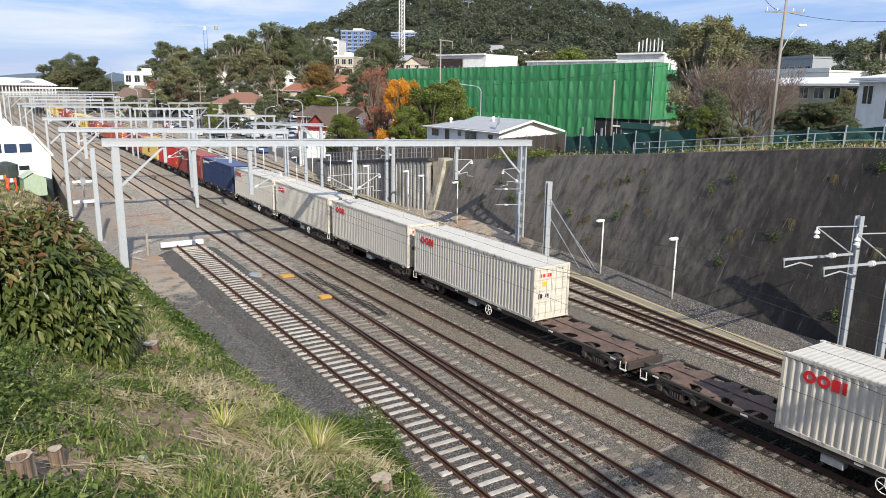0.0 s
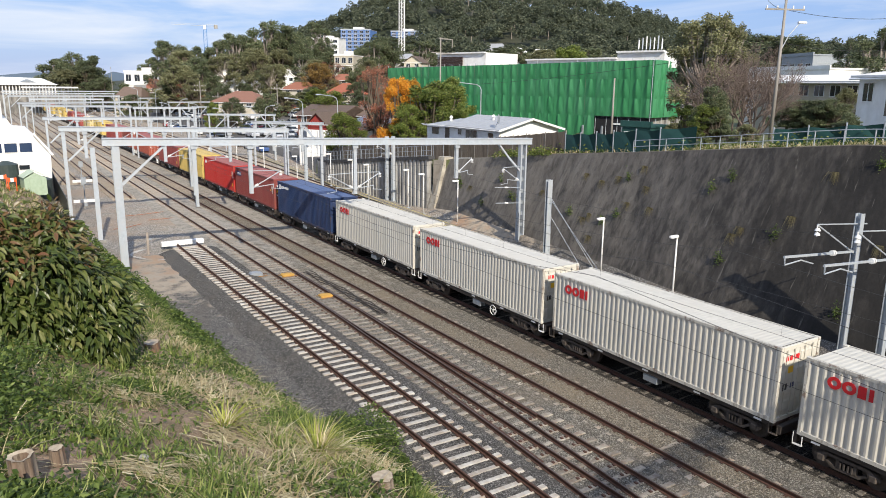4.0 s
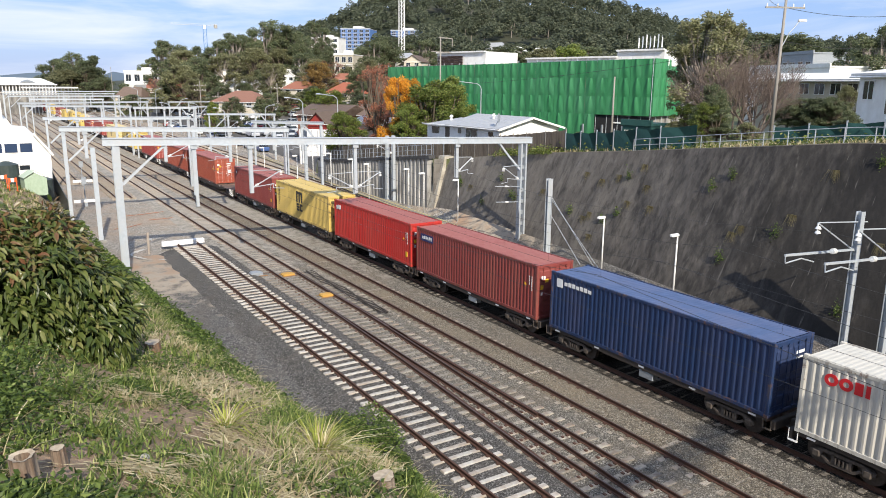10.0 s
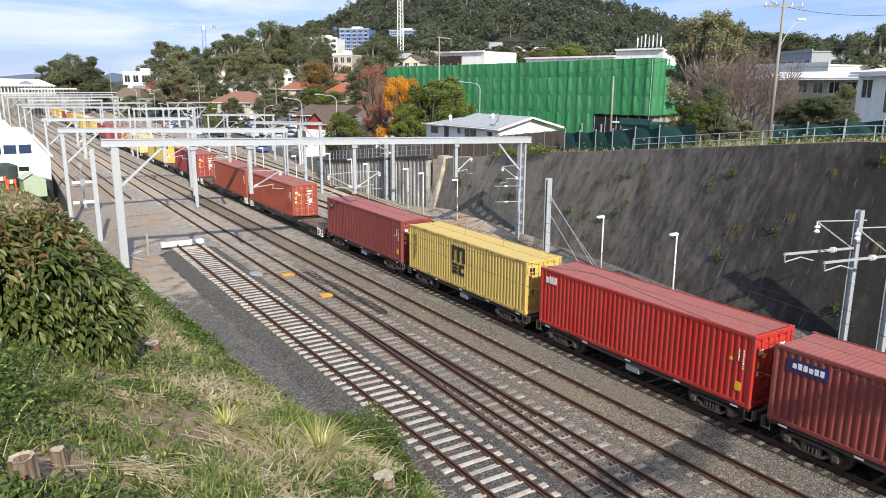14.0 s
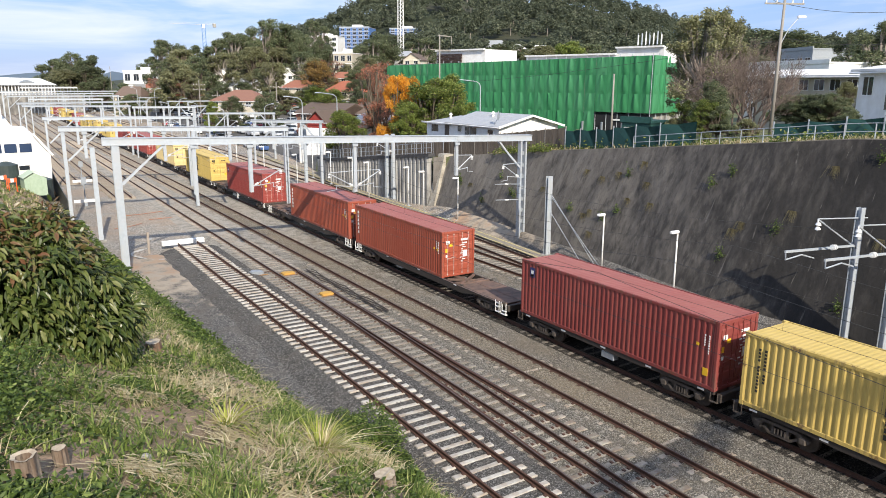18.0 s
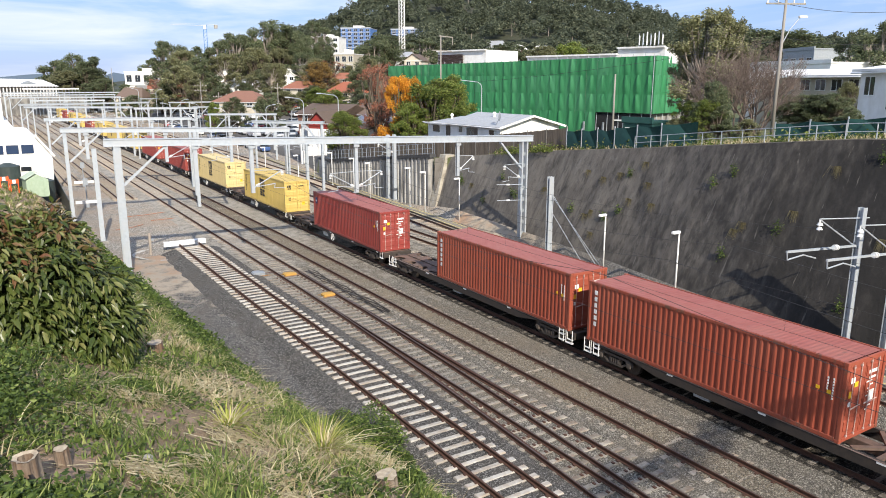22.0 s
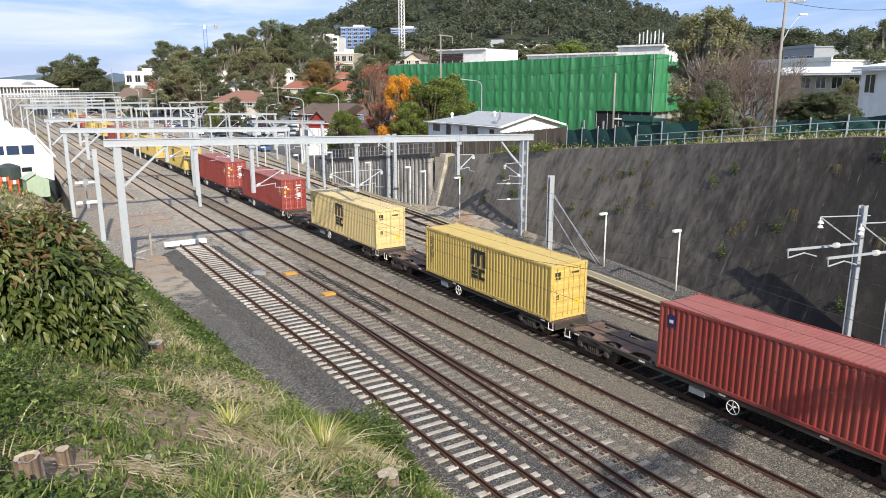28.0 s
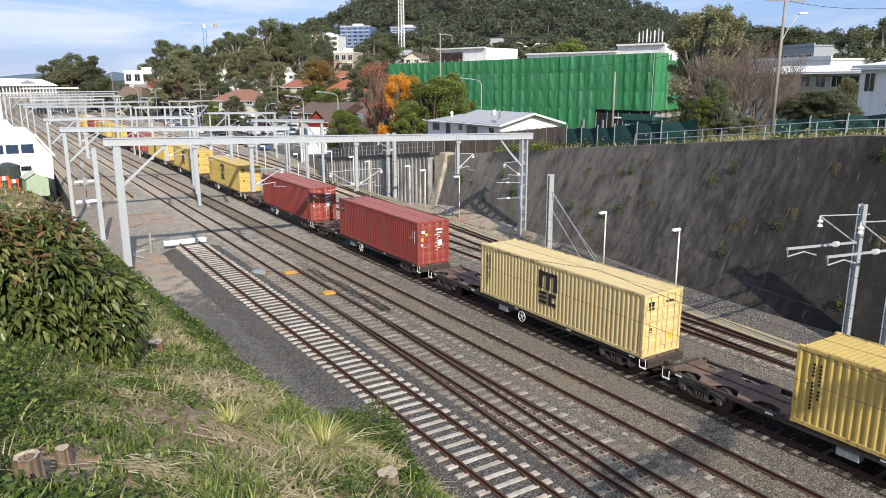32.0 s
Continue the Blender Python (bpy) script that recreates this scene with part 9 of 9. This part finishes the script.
def build_bank_plants():
    rng = random.Random(31)
    grass, straw, weed = Geo(), Geo(), []
    cuts = ((spot(0.14, 8.2, 8.84), 0.125, 0.36), (spot(2.41, 9.1, 8.49), 0.08, 0.24), (spot(27.62, 11, 6.21), 0.18, 0.26), (spot(9.61, 20.5, 5.75), 0.2, 0.36))
    bare = [(q.x, q.y) for q, r, h in cuts]
    n = 0
    while n < 17000:
        y = 5.0 + 38 * rng.random() ** 1.6
        x = rng.uniform(-3.2, toe_x(y) + 0.1)
        patch = noise.noise(Vector((x * 0.55, y * 0.55, 2)))
        dry = noise.noise(Vector((x * 0.4 + 9, y * 0.4, 5)))
        n += 1
        if any(abs(x - cx) < 0.32 and -0.6 < y - cy < 0.25 for cx, cy in bare):
            continue
        if patch < -0.22 and rng.random() < 0.8:
            continue
        z = land_z(x, y) - 0.02
        if rng.random() < 0.14 + 1.7 * dry:
            tuft(straw, x, y, z, 8, rng.uniform(0.2, 0.55), 1.75, rng, 0.009, rng.uniform(-0.2, 0.4))
        else:
            tuft(grass, x, y, z, 8, rng.uniform(0.1, 0.34) * (1.5 if patch > 0.1 else 0.8), 1.0, rng, 0.0115)
        if rng.random() < 0.12:
            for k in range(14):
                weed.append((x + rng.gauss(0, 0.14), y + rng.gauss(0, 0.14), z + abs(rng.gauss(0.08, 0.07))))
    # leafier cover: along the foot of the bank and low on the near side
    for cx, cy, rx, ry, h, k in ((6.3, 40.5, 1.5, 4.5, 0.8, 1500), (7.0, 33.5, 1.2, 2.5, 0.7, 800), (4.5, 34, 1.4, 3.5, 0.5, 700), (-0.6, 12.5, 1.2, 1.4, 0.6, 2600), (-1.0, 10.4, 1.1, 1.1, 0.5, 2000), (-0.9, 8.2, 0.9, 0.7, 0.3, 2400), (1.4, 7.0, 1.2, 0.5, 0.25, 1200), (0.3, 7.4, 0.9, 0.6, 0.3, 1600), (5.8, 21.0, 1.0, 2.6, 0.5, 1400), (0.2, 14.4, 1.1, 0.8, 0.5, 700), (8.0, 27.5, 0.9, 1.6, 0.5, 600), (0.9, 6.3, 1.1, 0.8, 0.3, 1500), (-0.4, 6.9, 1.3, 0.7, 0.35, 3200), (-1.2, 9.2, 1.2, 1.3, 0.4, 2600), (-0.2, 11.6, 1.3, 1.5, 0.35, 1800), (2.6, 6.6, 1.3, 0.6, 0.25, 1200), (2.2, 13.6, 1.2, 1.0, 0.25, 900), (3.4, 17.5, 1.6, 2.0, 0.3, 1200), (4.2, 9.0, 1.2, 0.6, 0.3, 500)):
        for i in range(k):
            x, y = cx + rng.gauss(0, rx * 0.5), cy + rng.gauss(0, ry * 0.5)
            if x < toe_x(y) + 0.2:
                weed.append((x, y, land_z(x, y) + h * rng.random() ** 1.3))
    for k in range(420):
        y = rng.uniform(14, 48)
        x = toe_x(y) - abs(rng.gauss(0, 0.7))
        for i in range(rng.randint(4, 16)):
            wx, wy = x + rng.gauss(0, 0.16), y + rng.gauss(0, 0.16)
            weed.append((wx, wy, land_z(wx, wy) + 0.3 * rng.random()))
    for k in range(5200):
        y = rng.uniform(20, 84)
        x = rng.uniform(-6, min(5, toe_x(y)) if y < 50 else 3.5)
        tuft(grass if k % 3 else straw, x, y, land_z(x, y) - 0.02, 8, rng.uniform(0.2, 0.5), 1.0, rng, 0.016)
    # swaths of long dead straw lying down the slope
    for px, py, ang, k in ((1.6, 13.2, 0.4, 150), (0.9, 11.6, 0.2, 130), (2.4, 9.6, 0.7, 150), (3.0, 11.4, 0.9, 140), (1.2, 8.9, 0.3, 120), (2.0, 7.8, 0.5, 130), (3.8, 12.6, 0.6, 110), (2.6, 15.5, 0.4, 100), (4.4, 15.8, 0.8, 100), (3.0, 8.3, 0.2, 150), (1.0, 7.2, 0.8, 110), (4.9, 12.0, 0.9, 110)):
        for i in range(k):
            x, y = px + rng.gauss(0, 0.3), py + rng.gauss(0, 0.22)
            a = ang + rng.gauss(0, 0.35)
            L, w = rng.uniform(0.3, 0.95), rng.uniform(0.006, 0.014)
            n0 = len(straw.v)
            for u in (0.0, 0.5, 1.0):
                cx, cy = x + math.cos(a + 0.5 * u) * L * u, y - math.sin(a + 0.5 * u) * L * u
                cz = land_z(cx, cy) + 0.04 + 0.16 * math.sin(math.pi * (0.15 + 0.8 * u)) * (0.4 + 0.6 * ((i * 7) % 10) / 10)
                ww = w * (1 - 0.8 * u)
                straw.v += [(cx + math.sin(a) * ww, cy + math.cos(a) * ww, cz), (cx - math.sin(a) * ww, cy - math.cos(a) * ww, cz)]
            straw.f += [(n0, n0 + 1, n0 + 3, n0 + 2), (n0 + 2, n0 + 3, n0 + 5, n0 + 4)]
            straw.s += [0, 0]
    weed = [p for p in weed if not any(abs(p[0] - cx) < 0.26 and -0.5 < p[1] - cy < 0.2 for cx, cy in bare)]
    solo("bank_grass", grass, F_GRASS, "rough green grass on the bank", "grass", kind="stuff")
    solo("dry_grass", straw, F_STRAW, "bleached dry grass lying on the bank", "grass", kind="stuff")
    solo("bank_weeds", leaf_cloud(weed, 0.085, 9, 0.6, 0.0, 0.5), F_WEED, "low leafy weeds on the bank", "weeds", kind="stuff")
    # low concrete edging where the bank meets the yard
    kerb = thing("concrete_edging", pose(0, 0, 0), "broken pale concrete edging at the foot of the bank", "edging")
    for k in range(9):
        y = 40.5 + 1.25 * k
        part("block", Geo().bar((toe_x(y) + 0.22, y, GROUND_Z + 0.06), (toe_x(y + 1.15) + 0.22, y + 1.15, GROUND_Z + 0.06), 0.22, 0.34), M_CONC, kerb)
    # leafy brambles along the foot of the bank
    bramble = []
    for k in range(330):
        y = rng.uniform(35, 51) if k < 190 else rng.uniform(20, 36)
        x = toe_x(y) - abs(rng.gauss(0.3, 0.9)) + 0.15
        r, h = rng.uniform(0.25, 0.55), rng.uniform(0.25, 0.8) * (1.15 if y > 34 else 0.6)
        for i in range(int(150 * r)):
            bx, by = x + rng.gauss(0, r * 0.6), y + rng.gauss(0, r * 0.6)
            bramble.append((bx, by, land_z(bx, by) + h * rng.random() ** 0.8))
    solo("brambles", leaf_cloud(bramble, 0.19, 17, 0.6, 0.1, 0.5), F_WEED, "leafy green brambles along the foot of the bank", "brambles", kind="stuff")
    # strap-leaved clumps
    for x, y, r, L, lab in ((spot(22.00, 12.5, 5.78).x, spot(22.00, 12.5, 5.78).y, 90, 1.0, "yellow-green strap-leaved clump with arching blades"), (spot(14.51, 12.5, 6.65).x, spot(14.51, 12.5, 6.65).y, 50, 0.75, "yellow-green strap-leaved clump with arching blades")):
        t = thing("flax_clump", pose(x, y, land_z(x, y)), lab, "plant", "strap-leaved clumps")
        g, d = Geo(), Geo()
        tuft(g, 0, 0, 0, int(r * 1.3), L * 0.9, 1.55, rng, 0.011, 0.12)
        tuft(d, 0.0, -0.1, 0, int(r * 1.6), L * 0.8, 1.8, rng, 0.009, 0.1)
        tagged(part("green_foliage", g, F_LIME, t), kind="stuff")
        tagged(part("dead_foliage", d, F_STRAW, t, "bleached dead blades"), kind="stuff")
    # shrub at the siding's edge
    for q, s in ((Vector((10.55, 21.3, 0)), 1.75), (Vector((10.1, 22.9, 0)), 1.15), (Vector((10.9, 19.9, 0)), 0.8), (spot(29.89, 11.6, 5.87), 0.35)):
        z = land_z(q.x, q.y)
        blobs = [(0, 0, 0.6 * s, 0.62 * s, 0.6 * s, 0.6 * s, 1.0), (0.4 * s, 0.1, 0.3 * s, 0.45 * s, 0.5 * s, 0.4 * s, 0.6), (-0.35 * s, 0.1, 0.5 * s, 0.45 * s, 0.5 * s, 0.5 * s, 0.6)]
        t = thing("shrub", pose(q.x, q.y, z), "small dense green shrub at the foot of the bank", "shrub", "shrubs")
        part("stem", limbs(blobs, 0.2 * s, 0.03, 3), M_BARK, t)
        part("foliage", leaf_cloud(blob_points(blobs, 1500 * s, 4, 0.4), 0.07 + 0.02 * s, 8, 0.5), F_WEED, t)
    # cut stumps
    for q, r, h in cuts:
        z = land_z(q.x, q.y)
        t = thing("tree_stump", pose(q.x, q.y, z, 4, -3, 0), "sawn tree stump with a pale cut face on the bank", "stump", "tree stumps")
        g = Geo()
        n = 22
        ring = [(1 + 0.07 * math.sin(3 * a) + 0.06 * math.sin(8 * a + 1) + 0.03 * math.sin(13 * a), a) for a in [2 * math.pi * i / n for i in range(n)]]
        for zz, k in ((-0.25, 1.25), (0.05, 1.06), (h, 1.0)):
            g.v += [(r * k * f * math.cos(a), r * k * f * math.sin(a), zz) for f, a in ring]
        for j in range(2):
            for i in range(n):
                g.f.append((j * n + i, j * n + (i + 1) % n, (j + 1) * n + (i + 1) % n, (j + 1) * n + i))
                g.s.append(0)
        part("bark", g, M_STUMP, t)
        if r == 0.125:
            # rotted out: a ring of wood round a dark hollow
            rim = Geo()
            rim.v = [(r * k * f * math.cos(a), r * k * f * math.sin(a), zz) for k, zz in ((0.98, h + 0.004), (0.62, h - 0.012), (0.5, h - 0.16)) for f, a in ring] + [(0, 0, h - 0.2)]
            for j in range(2):
                for i in range(n):
                    rim.f.append((j * n + i, j * n + (i + 1) % n, (j + 1) * n + (i + 1) % n, (j + 1) * n + i))
                    rim.s.append(j)
            for i in range(n):
                rim.f.append((2 * n + i, 2 * n + (i + 1) % n, 3 * n))
                rim.s.append(1)
            part("cut_face", rim, (M_CUT, M_STUMP), t, "weathered rim round a rotted hollow")
            continue
        part("cut_face", Geo().add([(r * 0.97 * f * math.cos(a), r * 0.97 * f * math.sin(a), h + 0.006) for f, a in ring], [tuple(range(n))]), M_CUT, t)
    q = spot(8.25, 9.6, 8.06)
    t = thing("stone", pose(q.x, q.y, land_z(q.x, q.y)), "small pale stone in the grass", "stone")
    part("body", Geo().cbox(-0.07, -0.06, -0.03, 0.07, 0.06, 0.09, 0.035), M_CONC, t)


def build_shade_tree():
    """An unseen gum, added behind the lookout so its long limb dapples the near tracks."""
    z0 = land_z(7.5, -10.2)
    t = thing("gum_tree", pose(7.5, -10.2, z0), "tall gum tree with one long leafy limb over the tracks", "tree")
    part("trunk", Geo().sweep([(0, 0, -0.4), (0.3, 0.1, 3.5), (0.2, 0.3, 17.0 - z0)], 0.3, 0.16, 9), M_PALEBARK, t)
    part("limb", Geo().sweep([(0.2, 0.3, 14.0 - z0), (4.0, 0.4, 16.2 - z0), (8.5, 0.5, 16.9 - z0), (12.6, 0.3, 16.7 - z0)], 0.13, 0.03, 7), M_PALEBARK, t)
    blobs = [(3.4 + 1.15 * k, 0.4 + 0.25 * math.sin(2.1 * k), 16.3 - z0 + 0.25 * math.sin(1.3 * k) + 0.06 * k, 0.9, 0.6, 0.5, 1.0) for k in range(9)]
    part("foliage", leaf_cloud(blob_points(blobs, 330, 14), 0.2, 15, 0.4, 0.5), F_GUM, t)


def build_wall_tufts():
    rng = random.Random(17)
    pts = []
    dry = Geo()
    for k in range(34):
        y = rng.uniform(14, 60)
        u = rng.uniform(0.12, 0.92)
        x = base_x(y) + (top_x(y) - base_x(y)) * u
        z = 0.2 + (top_z(y) - 0.2) * u
        if k % 2:
            for i in range(130):
                pts.append((x - 0.1 - abs(rng.gauss(0, 0.14)), y + rng.gauss(0, 0.15), z + rng.gauss(0.0, 0.24)))
        else:
            slope = (top_x(y) - base_x(y)) / max(0.5, top_z(y))
            for i in range(46):
                # blades spring out a little, then hang down the face
                w, L, o = rng.uniform(0.006, 0.013), rng.uniform(0.25, 0.95), rng.gauss(0, 0.11)
                n0 = len(dry.v)
                for u, out, ww in ((0.0, 0.02, 1.0), (0.25, 0.16, 1.0), (1.0, 0.1, 0.3)):
                    zz = z + (0.16 * u / 0.25 if u <= 0.25 else 0.16 - L * (u - 0.25))
                    xx = x - out * rng.uniform(0.8, 1.3) - (z - zz) * slope
                    dry.v += [(xx, y + o * (1 + u) - w * ww, zz), (xx, y + o * (1 + u) + w * ww, zz)]
                dry.f += [(n0, n0 + 1, n0 + 3, n0 + 2), (n0 + 2, n0 + 3, n0 + 5, n0 + 4)]
                dry.s += [0, 0]
    solo("wall_weeds", leaf_cloud(pts, 0.11, 4, 0.6), F_WEED, "small weeds rooted in the cutting wall", "weeds", kind="stuff")
    solo("wall_dry_tufts", dry, F_WITHERED, "withered tufts hanging on the cutting wall", "dry grass", kind="stuff")
    verge, verge_green, green = Geo(), Geo(), []
    for k in range(1100):
        y = rng.uniform(13, 58)
        x = top_x(y) + 0.6 + abs(rng.gauss(0, 1.4))
        tuft(verge if rng.random() < 0.45 else verge_green, x, y, land_z(x, y), 8, rng.uniform(0.2, 0.6), 0.9, rng, 0.02)
        if rng.random() < 0.3 or 48 < y < 56:
            for i in range(6):
                green.append((x + rng.gauss(0, 0.3) - (1.2 if 48 < y < 56 else 0), y + rng.gauss(0, 0.3), land_z(x, y) + abs(rng.gauss(0.15, 0.3))))
    solo("verge_grass", verge, F_STRAW, "yellowish long grass on the verge above the wall", "grass", kind="stuff")
    solo("verge_green_grass", verge_green, F_GRASS, "green long grass on the verge above the wall", "grass", kind="stuff")
    solo("verge_weeds", leaf_cloud(green, 0.22, 6, 0.6), F_GREEN, "green creeper on the verge above the wall", "weeds", kind="stuff")


build_trees()
build_hill_forest()
build_laurel()
build_bank_plants()
build_shade_tree()
build_wall_tufts()


# ---- what moves ----
def motions():
    half = [0.5 * i for i in range(65)]
    for ob, s, z in MOVING:
        walk(ob, [(t, pose(X_TRAIN, s - travel(t), z)) for t in half])
    tenths = [0.1 * i for i in range(321)]
    for ob, y in TURNING:
        walk(ob, [(t, pose(0, y, WHEEL_R, math.degrees(travel(t) / WHEEL_R) % 360)) for t in tenths])


motions()
